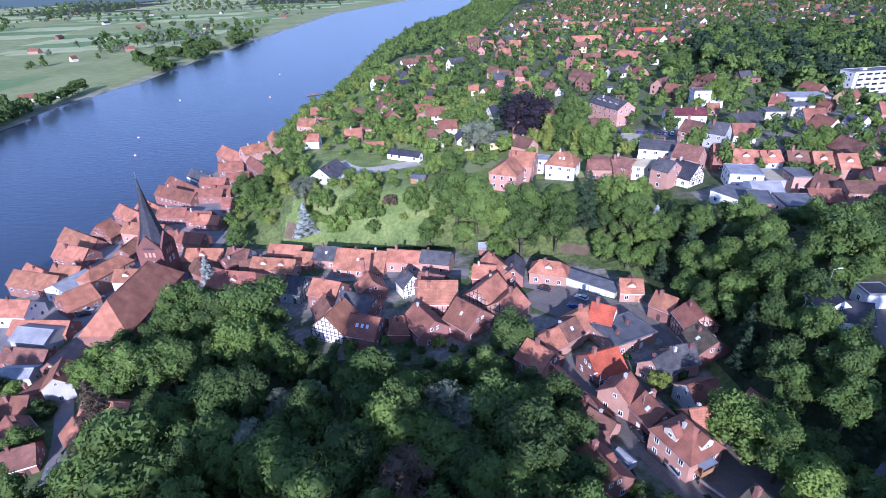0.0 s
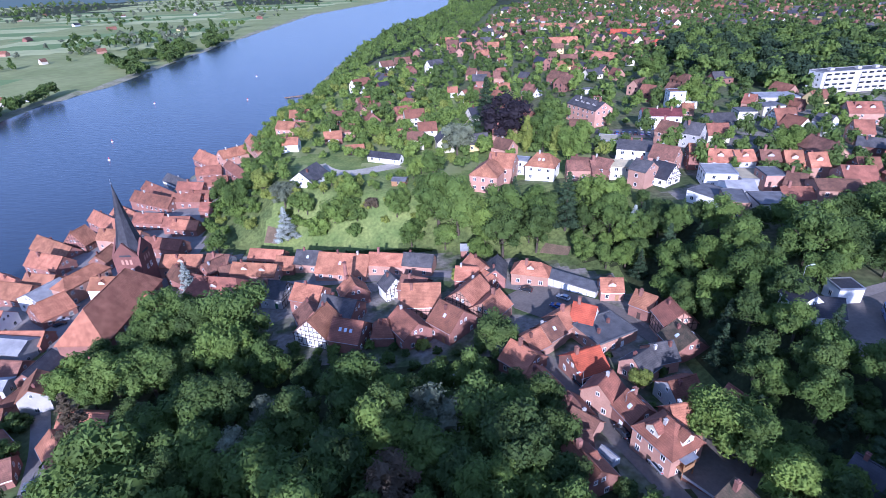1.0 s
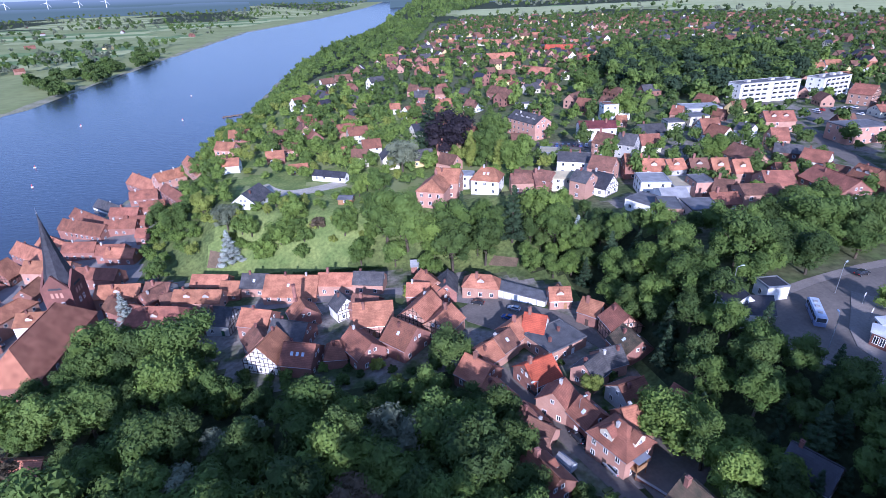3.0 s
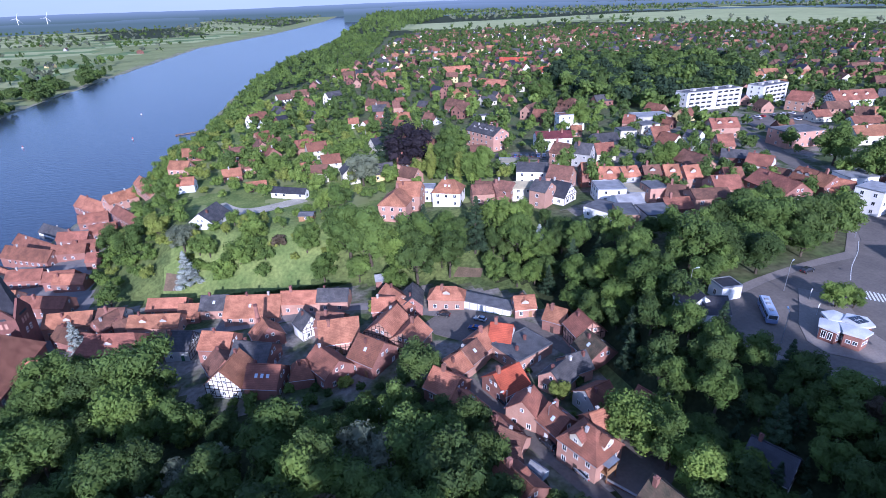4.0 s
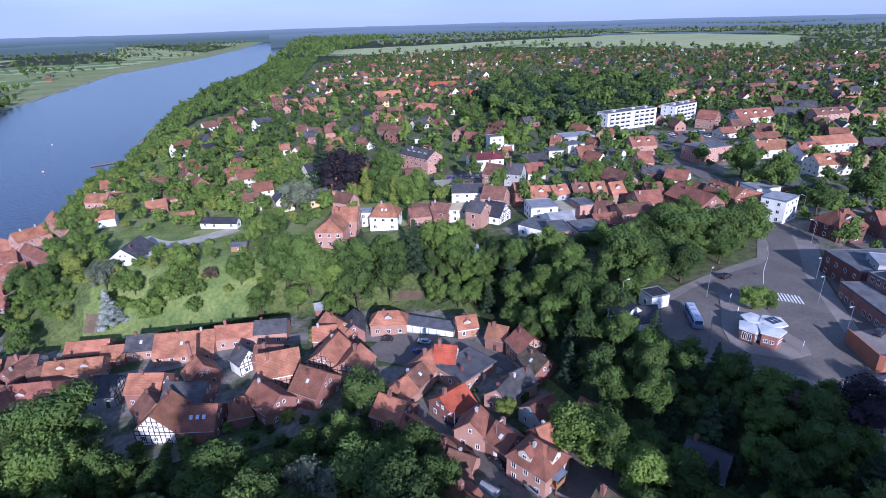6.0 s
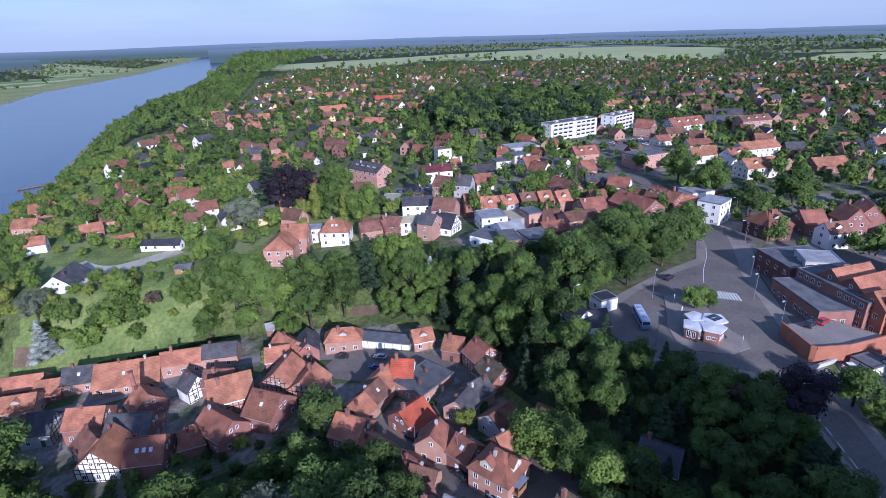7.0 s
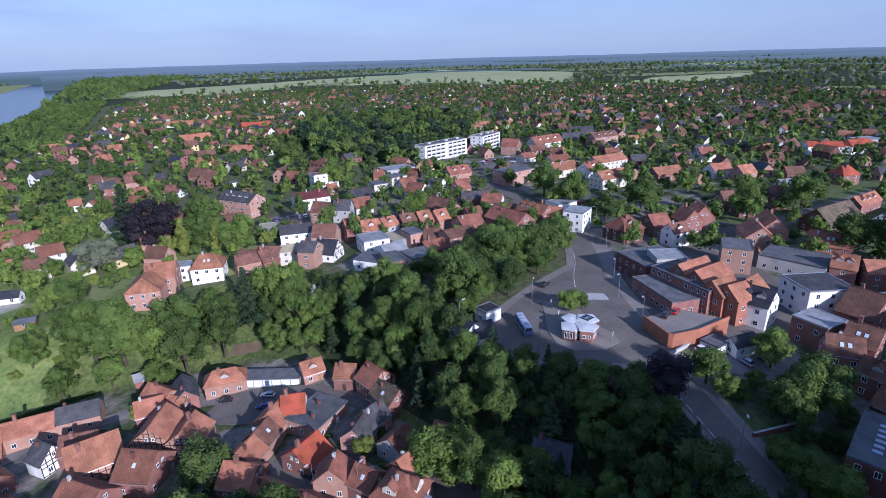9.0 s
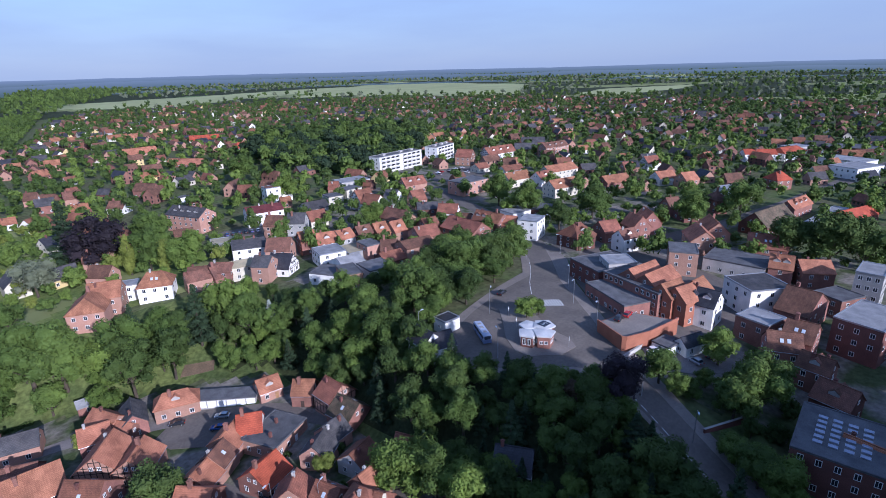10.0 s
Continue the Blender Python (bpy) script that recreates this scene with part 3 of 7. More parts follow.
    add_box(bm, -span, span, -0.14, 0.14, ridge - 0.02, ridge + 0.16)
    return bm


def chimney_bm(h=1.1, s=0.32):
    bm = bmesh.new()
    add_box(bm, -s, s, -s, s, -1.2, h)
    add_box(bm, -s - 0.07, s + 0.07, -s - 0.07, s + 0.07, h, h + 0.14)
    add_box(bm, -s * 0.5, s * 0.5, -s * 0.5, s * 0.5, h + 0.14, h + 0.34)
    return bm


CHIMNEY = {k: mesh_of("chimney", chimney_bm(*a), m) for k, a, m in (("brick", (1.0, 0.33), "brick_dark"), ("tall", (1.7, 0.42), "brick"), ("pale", (0.9, 0.3), "plaster_grey"))}
ROOF_WINDOW = None


def beams(L, W, eave, ridge, gable_only=False, sides=(-1, 1)):
    """Dark posts, rails and braces of a timber-framed wall, a hand's breadth wide and proud of the infill."""
    bm = bmesh.new()
    d = 0.05

    def flat(x0, z0, x1, z1, y, along_x):
        w = 0.11
        a = math.atan2(z1 - z0, x1 - x0)
        s, c = math.sin(a) * w, math.cos(a) * w
        q = [(x0 - s, z0 + c), (x1 - s, z1 + c), (x1 + s, z1 - c), (x0 + s, z0 - c)]
        vs = []
        for off in (0, d):
            yy = y + math.copysign(off, y)
            vs.append([bm.verts.new((u, yy, v) if along_x else (yy, u, v)) for u, v in q])
        bm.faces.new(vs[1])
        for k in range(4):
            bm.faces.new((vs[0][k], vs[0][(k + 1) % 4], vs[1][(k + 1) % 4], vs[1][k]))

    floors = [0.3] + [2.7 * k for k in range(1, int(eave / 2.7) + 1)] + [eave - 0.15]
    for side in sides:
        x = side * L / 2
        for z in floors:
            flat(-W / 2, z, W / 2, z, x, False)
        n = max(3, round(W / 1.4))
        for k in range(n + 1):
            y = -W / 2 + 0.12 + (W - 0.24) * k / n
            flat(y, 0, y, eave + (ridge - eave) * max(0, 1 - abs(y) * 2 / W) - 0.1, x, False)
        z = eave + 1.5
        while z < ridge - 0.8:
            hw = W / 2 * (ridge - z) / (ridge - eave)
            flat(-hw, z, hw, z, x, False)
            z += 1.5
        if not gable_only:
            y = side * W / 2
            for z in floors:
                flat(-L / 2, z, L / 2, z, y, True)
            n = max(4, round(L / 1.5))
            for k in range(n + 1):
                xx = -L / 2 + 0.12 + (L - 0.24) * k / n
                flat(xx, 0, xx, eave, y, True)
            flat(-L / 2 + 0.2, 0.3, -L / 2 + L / n, eave - 0.2, y, True)
            flat(L / 2 - 0.2, 0.3, L / 2 - L / n, eave - 0.2, y, True)
    return bm


def house(x, y, turn, L, W, eave, ridge, wall="brick", tiles="tile_red", hip=0.0, detail=2, chimneys=1, dormers=0, skylights=0, timber="", label="", name="house",
          rows=None, z=None, group="houses of the old town", category="house", bay=None):
    """A house whose ridge runs along its own x, turned by turn degrees. detail: 2 near, 1 farther off, 0 far away."""
    global ROOF_WINDOW
    FOOTPRINTS.append((x, y, max(L, W) / 2))
    gz = ground_z(x, y) if z is None else z
    words = {"brick": "red-brick", "brick_pink": "pale red-brick", "brick_dark": "dark brick", "brick_orange": "orange-brick", "plaster_white": "white-rendered", "plaster_cream": "cream-rendered",
             "plaster_grey": "grey-rendered", "plaster_yellow": "yellow-rendered", "wood": "timber-clad"}[wall]
    over = {"tile_orange": "orange tiled", "tile_red": "red tiled", "tile_bright": "bright red tiled", "tile_brown": "brown tiled", "tile_grey": "grey tiled", "tile_mossy": "mossy tiled",
            "tile_maroon": "dark maroon tiled", "slate": "slate", "roof_felt": "dark felt", "roof_light": "pale metal", "roof_ochre": "ochre"}[tiles]
    flat = ridge - eave < 0.2
    shape = "flat" if flat else "hipped" if hip else "gabled"
    if timber:
        words = "half-timbered " + words
    ob = thing(name, pose(x, y, gz, 0, 0, turn), label or f"{words} house with {over} {shape} roof", category, group)
    rnd = random.Random(int(x * 13 + y * 7))
    part("wall", prism(L, W, eave, ridge, hip), wall, ob)
    if flat:
        bm = bmesh.new()
        add_box(bm, -L / 2 + 0.25, L / 2 - 0.25, -W / 2 + 0.25, W / 2 - 0.25, eave + 0.004, eave + 0.12)
        roof = part("roof", bm, tiles, ob)
        bm = bmesh.new()
        for a in ((-L / 2 - 0.08, L / 2 + 0.08, -W / 2 - 0.08, -W / 2 + 0.25), (-L / 2 - 0.08, L / 2 + 0.08, W / 2 - 0.25, W / 2 + 0.08),
                  (-L / 2 - 0.08, -L / 2 + 0.25, -W / 2 + 0.25, W / 2 - 0.25), (L / 2 - 0.25, L / 2 + 0.08, -W / 2 + 0.25, W / 2 - 0.25)):
            add_box(bm, *a, eave - 0.15, eave + 0.28)
        part("parapet", bm, "roof_felt" if tiles == "roof_felt" else "metal_grey", ob)
    else:
        roof = part("roof", roof_shell(L, W, eave, ridge, hip), tiles, ob)
    rise = 0 if flat else (ridge - eave) / (W / 2)
    for k in range(chimneys):
        cx = (rnd.uniform(-0.36, -0.1) if k % 2 == 0 else rnd.uniform(0.12, 0.36)) * (L - 2 * hip)
        cy = rnd.choice((-0.12, 0.0, 0.1)) * W
        part("chimney", CHIMNEY[rnd.choice(("brick", "brick", "tall", "pale")) if detail else "brick"], "", roof, at=pose(cx, cy, (eave + 0.3 if flat else ridge - abs(cy) * rise)))
    # windows and a door on every side
    if detail:
        storeys = rows or max(1, int((eave - 0.3) / 2.6))
        ww, wh = (1.1, 1.45) if detail > 1 else (1.2, 1.4)
        gap = bay or (2.8 if detail > 1 else 3.3)
        for side, (length, depth, rz) in enumerate(((L, W, 0), (W, L, 90), (L, W, 180), (W, L, 270))):
            count = max(1, int((length - 1.0) / gap))
            if detail == 1 and side == 2 and not flat:
                continue
            levels = [1.55 + k * (eave - 0.2) / storeys for k in range(storeys)]
            for lv, zc in enumerate(levels):
                for k in range(count):
                    if rnd.random() < 0.1:
                        continue
                    u = (k + 0.5 - count / 2) * (length - 0.8) / count
                    if side == 0 and lv == 0 and k == count // 2 and detail > 1:
                        part("door", box(-0.5, 0.5, -0.08, 0.03, 0.02, 2.1), rnd.choice(("wood", "paint_green", "timber", "paint_white")), ob, at=pose(0, 0, 0, 0, 0, rz) @ pose(u, -depth / 2, 0))
                        continue
                    put_window(ob, pose(0, 0, 0, 0, 0, rz) @ pose(u, -depth / 2, min(zc, eave - wh / 2 - 0.15)), ww, wh, detail)
            if side in (1, 3) and not hip and not flat and ridge - eave > 2.6:
                zc = eave + (ridge - eave) * 0.27
                for u in ((-0.9, 0.9) if W > 8 else (0,)):
                    put_window(ob, pose(0, 0, 0, 0, 0, rz) @ pose(u, -depth / 2, zc), 0.9, 1.1, detail)
    if timber:
        for ends in ((-1,), (1,)) if timber == "gable" else ((-1, 1),):
            part("timber_frame", beams(L, W, eave, ridge, timber == "gable", ends), "timber", ob)
    for k in range(dormers):
        u = (k + 0.5 - dormers / 2) * (L - 2 * hip) * 0.8 / max(1, dormers)
        for sgn in (-1, 1) if detail > 1 else (-1,):
            dz = eave + (ridge - eave) * 0.62
            d = part("dormer", prism(1.3, 2.2, 0, 0.6, base=-1.7), wall if wall.startswith("plaster") else "plaster_grey", ob,
                     at=pose(u, sgn * (W / 2) * 0.45, dz, 0, 0, 90))
            part("dormer_roof", roof_shell(1.5, 2.2, 0, 0.7, over=0.15, thick=0.12), tiles, d)
    for k in range(skylights):
        u = (k + 0.5 - skylights / 2) * 1.6
        if ROOF_WINDOW is None:
            bm = bmesh.new()
            add_box(bm, -0.4, 0.4, -0.55, 0.55, 0, 0.1)
            ROOF_WINDOW = mesh_of("roof_window", bm, "skylight")
        for sgn in (-1, 1):
            part("roof_window", ROOF_WINDOW, "", roof, at=pose(u, sgn * W * 0.25, eave + (ridge - eave) * 0.5 + 0.05, sgn * -math.degrees(math.atan(rise))))
    if detail > 1 and not flat:
        for sgn in (-1, 1):
            at_y, at_z = sgn * (W / 2 + 0.38), eave - 0.36 * rise - 0.06
            part("gutter", tube((-L / 2 - 0.2, at_y, at_z), (L / 2 + 0.2, at_y, at_z), 0.08, 0.08), "metal_grey", roof)
    return ob


# ---- trees ----
def leaf_cloud(seed, lobes, count, size, up=0.35):
    """Small leaf sprays strewn over the skins of many lobes: an uneven outline with gaps."""
    rng = np.random.RandomState(seed)
    total = sum(l[3] ** 2 for l in lobes)
    share = [max(1, int(2 * count * l[3] ** 2 / total)) for l in lobes]
    lobe = np.repeat(np.array(lobes), share, axis=0)
    n = len(lobe)

    def unit(v):
        return v / np.maximum(np.linalg.norm(v, axis=1, keepdims=True), 1e-6)

    d = unit(rng.normal(size=(n, 3)) + (0, 0, up))
    bumps = 0.07 * np.sin(7 * d[:, 0] + 9 * lobe[:, 0]) * np.sin(6 * d[:, 1] + 9 * lobe[:, 1] + 5 * d[:, 2])
    rr = lobe[:, 3] * (0.78 + 0.28 * rng.uniform(size=n) ** 0.7 + bumps)
    c = lobe[:, :3] + d * rr[:, None] * np.stack([np.ones(n), np.ones(n), lobe[:, 4]], -1)
    nrm = unit(d + rng.uniform((-0.8, -0.8, -0.3), (0.8, 0.8, 0.9), (n, 3)))
    t1 = unit(np.cross(nrm, unit(rng.normal(size=(n, 3)))))
    t2 = np.cross(nrm, t1)
    s = (0.74 * size * rng.uniform(0.6, 1.35, n))[:, None]
    verts = np.stack([c - t1 * s + t2 * s * 0.66, c - t1 * s * 0.8 - t2 * s * 0.6, c + t1 * s * 1.15 - nrm * s * 0.3], 1).reshape(-1, 3)
    return verts.tolist(), np.arange(3 * n).reshape(-1, 3).tolist()


def crown_mesh(name, seed, kind, count, leaf, material_key, lumps=20):
    """Crown of a tree one metre in unit radius, ten times that when used. kind: round, tall, cone, column, bush."""
    rnd = random.Random(seed)
    lobes = []
    if kind in ("round", "tall", "bush"):
        tall = {"round": 1.0, "tall": 1.45, "bush": 0.75}[kind]
        base = {"round": 1.05, "tall": 1.5, "bush": 0.62}[kind]
        lobes.append((0, 0, base, 0.62, tall))
        for _ in range(lumps):
            a, e = rnd.uniform(0, math.tau), math.asin(rnd.uniform(-0.55, 1.0))
            q = rnd.uniform(0.55, 0.82)
            lobes.append((q * math.cos(a) * math.cos(e), q * math.sin(a) * math.cos(e), base + q * tall * math.sin(e), rnd.uniform(0.2, 0.4) * (1.0 if lumps > 10 else 1.35), rnd.uniform(0.75, 1.0)))
    elif kind == "cone":
        for k in range(44):
            f = (k + 0.5) / 44
            a = k * 2.4 + rnd.uniform(-0.4, 0.4)
            q = 0.86 * (1 - f) * rnd.uniform(0.5, 1.0)
            lobes.append((q * math.cos(a), q * math.sin(a), 0.3 + 2.9 * f, 0.12 + 0.26 * (1 - f), 0.55))
    else:
        for k in range(22):
            f = (k + 0.5) / 22
            a = rnd.uniform(0, math.tau)
            q = 0.28 * math.sin(math.pi * min(1, f * 0.9 + 0.1)) * rnd.uniform(0.4, 1)
            lobes.append((q * math.cos(a), q * math.sin(a), 0.2 + 2.7 * f, 0.17 + 0.16 * math.sin(math.pi * min(1, f + 0.1)), 1.2))
    verts, faces = leaf_cloud(seed, lobes, count, leaf)
    # a loose inner shell of the same leaves keeps the crown from being hollow
    for cx, cy, cz, r, sq in lobes:
        k = len(verts)
        for s, h in ((0.62, -0.45), (0.72, 0.2)):
            for j in range(5):
                a = j * math.tau / 5 + cx * 9
                verts.append(Vector((cx + r * s * math.cos(a), cy + r * s * math.sin(a), cz + r * h * sq)))
        verts.append(Vector((cx, cy, cz + r * 0.7 * sq)))
        for j in range(5):
            faces.append((k + j, k + (j + 1) % 5, k + 5 + (j + 1) % 5, k + 5 + j))
            faces.append((k + 5 + j, k + 5 + (j + 1) % 5, k + 10))
    me = bpy.data.meshes.new(name)
    me.from_pydata(verts, [], faces)
    me.materials.append(MAT[material_key])
    return me


def trunk_mesh(seed, kind):
    rnd = random.Random(seed)
    bm = bmesh.new()
    top = {"round": 1.1, "tall": 1.6, "bush": 0.5, "cone": 3.0, "column": 2.6}[kind]
    mid = Vector((rnd.uniform(-0.05, 0.05), rnd.uniform(-0.05, 0.05), top * 0.5))
    add_tube(bm, (0, 0, -0.25), mid, 0.075, 0.05, 7)
    add_tube(bm, mid, (mid.x, mid.y, top), 0.05, 0.015, 6)
    if kind not in ("cone", "column"):
        for k in range(6):
            a = k * 1.05 + rnd.uniform(-0.3, 0.3)
            s = mid * rnd.uniform(0.7, 1.5)
            add_tube(bm, s, s + Vector((0.55 * math.cos(a), 0.55 * math.sin(a), rnd.uniform(0.2, 0.5))), 0.028, 0.008, 5)
    return mesh_of("trunk", bm, "bark")


TREES = {}


def tree_meshes(kind, leafkey, fine, variant):
    key = kind, leafkey, fine, variant
    if key not in TREES:
        count, leaf = {2: (1850, 0.064), 1: (650, 0.11), 0: (260, 0.17)}[fine]
        if kind == "cone":
            leaf *= 0.85
        if kind == "bush":
            count, leaf = int(count * 0.5), leaf * 1.35
        TREES[key] = crown_mesh("crown", variant * 31 + len(kind), kind, count, leaf, leafkey), trunk_mesh(variant, kind)
    return TREES[key]


LEAF_WORDS = {"leaf_deep": "dark green", "leaf_mid": "green", "leaf_fresh": "fresh green", "leaf_lime": "yellow-green", "leaf_grey": "silvery green", "needle": "dark", "needle_blue": "blue-grey",
              "leaf_copper": "dark purple copper", "leaf_brown": "brownish"}


def tree(x, y, radius, kind="round", leafkey="leaf_mid", fine=2, tall=1.0, z=None, group="trees of the slope"):
    """A tree whose crown has that radius in metres."""
    variant = int(abs(x * 7.3 + y * 3.1)) % (4 if fine else 2)
    crown, trunk = tree_meshes(kind, leafkey, fine, variant)
    gz = ground_z(x, y) if z is None else z
    spin = (x * 57.3 + y * 31.7) % 360
    kindword = {"round": "broadleaf tree", "tall": "tall broadleaf tree", "cone": "conifer", "column": "columnar tree", "bush": "shrub"}[kind]
    ob = thing("shrub" if kind == "bush" else "conifer" if kind == "cone" else "tree", pose(x, y, gz - 0.1, 0, 0, spin) @ Matrix.Diagonal((radius, radius, radius * tall, 1)),
               f"{LEAF_WORDS[leafkey]} {kindword} in full summer leaf" if kind not in ("cone",) else f"{LEAF_WORDS[leafkey]} evergreen conifer on the slope", "shrub" if kind == "bush" else "tree", group)
    part("trunk", trunk, "", ob)
    part("crown", crown, "", ob)
    return ob


def sheet(name, ring, lift, key, label, category, cell=4.0, kind="structure"):
    """A paved or planted patch with the given outline, laid on the ground."""
    bm = bmesh.new()
    bm.faces.new([bm.verts.new((px, py, 0)) for px, py in ring])
    xs, ys = [p[0] for p in ring], [p[1] for p in ring]
    for axis, lo, hi in (((1, 0, 0), min(xs), max(xs)), ((0, 1, 0), min(ys), max(ys))):
        for k in range(1, int((hi - lo) / cell) + 1):
            s = lo + k * cell
            bmesh.ops.bisect_plane(bm, geom=bm.verts[:] + bm.edges[:] + bm.faces[:], plane_co=Vector(axis) * s, plane_no=axis)
    co = np.array([v.co[:2] for v in bm.verts])
    zz = height(co[:, 0], co[:, 1])
    for v, h in zip(bm.verts, zz):
        v.co.z = h + lift
    bmesh.ops.recalc_face_normals(bm, faces=bm.faces[:])
    for f in bm.faces:
        if f.normal.z < 0:
            f.normal_flip()
    rim = bmesh.ops.extrude_edge_only(bm, edges=[e for e in bm.edges if e.is_boundary])["geom"]
    bmesh.ops.translate(bm, verts=[g for g in rim if isinstance(g, bmesh.types.BMVert)], vec=(0, 0, -0.4))
    return tagged(new(name, mesh_of(name, bm, key)), label, category, kind=kind)


def strip(name, line, width, lift, key, label, category, kind="structure"):
    """A road or path of even width along a bent line."""
    pts = []
    for (ax, ay), (bx, by) in zip(line[:-1], line[1:]):
        n = max(1, int(math.hypot(bx - ax, by - ay) / 3))
        pts += [(ax + (bx - ax) * k / n, ay + (by - ay) * k / n) for k in range(n)]
    pts.append(line[-1])
    pts = np.array(pts, float)
    for _ in range(3):
        pts[1:-1] = (pts[:-2] + 2 * pts[1:-1] + pts[2:]) / 4
    d = np.gradient(pts, axis=0)
    d /= np.hypot(d[:, 0], d[:, 1])[:, None]
    side = np.stack([-d[:, 1], d[:, 0]], -1)
    bm = bmesh.new()
    rows = []
    for f in (-0.5, -0.17, 0.17, 0.5):
        q = pts + side * width * f
        h = height(q[:, 0], q[:, 1]) + lift
        rows.append([bm.verts.new((*p, hh)) for p, hh in zip(q, h)])
    for a, b in zip(rows[:-1], rows[1:]):
        for k in range(len(a) - 1):
            bm.faces.new((a[k], a[k + 1], b[k + 1], b[k]))
    return tagged(new(name, mesh_of(name, bm, key)), label, category, kind=kind)


# ---- houses of the old town, the river side and the hill ----
house(-60.0, 185.4, 347, 13.6, 7.3, 2.5, 5.3, "brick", "tile_orange", chimneys=0, detail=1)
house(-50.7, 176.9, 347, 7.6, 8.6, 2.4, 5.5, "brick", "tile_orange", chimneys=0, detail=1)
house(-42.1, 176.7, 347, 9.5, 8.6, 3.6, 6.9, "brick_pink", "tile_grey", skylights=1, detail=1)
house(-28.4, 169.3, 347, 18.5, 12.4, 2.9, 7.7, "brick_pink", "tile_orange", chimneys=2, skylights=2, detail=1)
house(-13.2, 167.0, 347, 12.8, 7.3, 4.1, 6.9, "brick_pink", "tile_orange", chimneys=1, detail=1)
house(-2.2, 163.8, 345, 10.4, 7.3, 4.1, 6.9, "brick_pink", "tile_grey", chimneys=1, detail=1)
house(-60.8, 171.7, 348, 16.8, 7.3, 4.1, 6.9, "brick_pink", "tile_orange", dormers=2, detail=1)
house(-71.7, 163.1, 348, 20.3, 10.3, 3.7, 7.7, "brick", "tile_red", hip=3, chimneys=1, dormers=1, detail=1)
house(14.3, 153.5, 355, 7.6, 7.3, 2.4, 5.2, "brick", "tile_orange", chimneys=0, detail=1)
house(17.2, 154.7, 294, 9.7, 7.3, 4.1, 6.9, "brick_pink", "tile_orange", detail=1)
house(22.8, 151.4, 78, 10.0, 6.4, 4.1, 6.9, "brick", "tile_grey", detail=1)
house(33.6, 148.5, 340, 11.6, 6.4, 4.3, 7.1, "brick_pink", "tile_orange", hip=2.5, dormers=1, detail=1)
house(54.8, 135.0, 352, 6.6, 6.4, 3.2, 6, "brick_pink", "tile_orange", dormers=1, chimneys=0, detail=2)
house(-91.8, 185.4, 354, 15.8, 8.4, 4.2, 7.4, "brick_pink", "tile_orange", dormers=1, detail=1)
house(-77.8, 183.9, 347, 9.2, 7.3, 3.7, 6.5, "plaster_grey", "tile_brown", detail=1)
house(19.2, 148.8, 301, 8.0, 7.3, 2.7, 5.5, "brick", "tile_orange", chimneys=0, detail=2)
house(64.1, 81.8, 294, 6.6, 6.4, 2.4, 5.2, "brick", "tile_red", chimneys=0, detail=2)
house(-161.6, 219.8, 328, 27.0, 9.8, 3.4, 7.7, "brick", "tile_orange", chimneys=1, detail=1)
house(-150.6, 220.8, 75, 8.4, 11.3, 4, 9.5, "brick", "tile_orange", timber="all", detail=1)
house(-153.2, 201.4, 338, 17.9, 9.1, 3.7, 7.7, "brick", "tile_orange", detail=1)
house(-166.1, 196.6, 328, 25.5, 6.4, 4.1, 6.9, "brick", "tile_orange", detail=1)
house(-154.5, 179.8, 343, 22.5, 9.7, 3.6, 7.4, "brick", "tile_orange", chimneys=0, detail=1)
house(-144.7, 183.4, 348, 12.7, 7.3, 4.6, 7.4, "brick", "tile_orange", detail=1)
house(-137.6, 173.4, 67, 12.7, 12.5, 4.5, 7.3, "plaster_white", "roof_light", chimneys=0, detail=1)
house(-129.5, 162.5, 53, 11.0, 10.9, 3.5, 7.7, "brick", "tile_orange", detail=1)
house(-126.6, 178.0, 67, 18.4, 7.3, 6.7, 9.5, "brick_pink", "tile_orange", hip=3, detail=1)
house(-116.2, 174.5, 356, 9.6, 7.8, 4.4, 7.4, "plaster_white", "tile_orange", dormers=1, detail=1)
house(-147.2, 158.4, 353, 11.4, 9.4, 4.4, 8.1, "plaster_white", "tile_orange", detail=1)
house(-130.3, 145.7, 355, 19.8, 7.3, 3.6, 6.4, "brick", "tile_orange", chimneys=0, detail=1)
house(-128.3, 140.5, 348, 13.0, 9.0, 4.9, 6.9, "plaster_grey", "roof_light", chimneys=0, detail=1)
house(-126.4, 132.2, 351, 14.9, 7.3, 2.4, 5.2, "brick", "tile_brown", detail=1)
house(-113.3, 129.3, 82, 11.3, 7.3, 2.5, 5.3, "brick", "slate", chimneys=0, detail=1)
house(-105.3, 116.2, 108, 9.0, 7.3, 5.5, 8.3, "plaster_grey", "tile_orange", detail=1)
house(-130.5, 217.1, 346, 20.5, 7.7, 4.7, 8.1, "brick_pink", "tile_orange", detail=1)
house(-129.1, 199.5, 84, 10.9, 7.3, 4.4, 7.2, "brick", "tile_orange", detail=1)
house(-110.3, 227.8, 353, 12.0, 6.7, 4, 6.9, "brick", "tile_red", detail=1)
house(-106.3, 203.5, 343, 17.8, 7.3, 4.6, 7.4, "brick", "tile_red", detail=1)
house(-104.7, 223.1, 345, 12.9, 6.4, 3.7, 6.5, "brick", "tile_orange", detail=1)
house(-126.2, 235.8, 350, 14.6, 7.1, 4.1, 7.2, "brick", "tile_red", detail=1)
house(-150.7, 245.6, 321, 31.3, 8.8, 3.3, 7.2, "brick", "tile_orange", detail=1)
house(-135.5, 262.4, 331, 27.9, 8.6, 3.6, 7.4, "brick", "tile_red", detail=1)
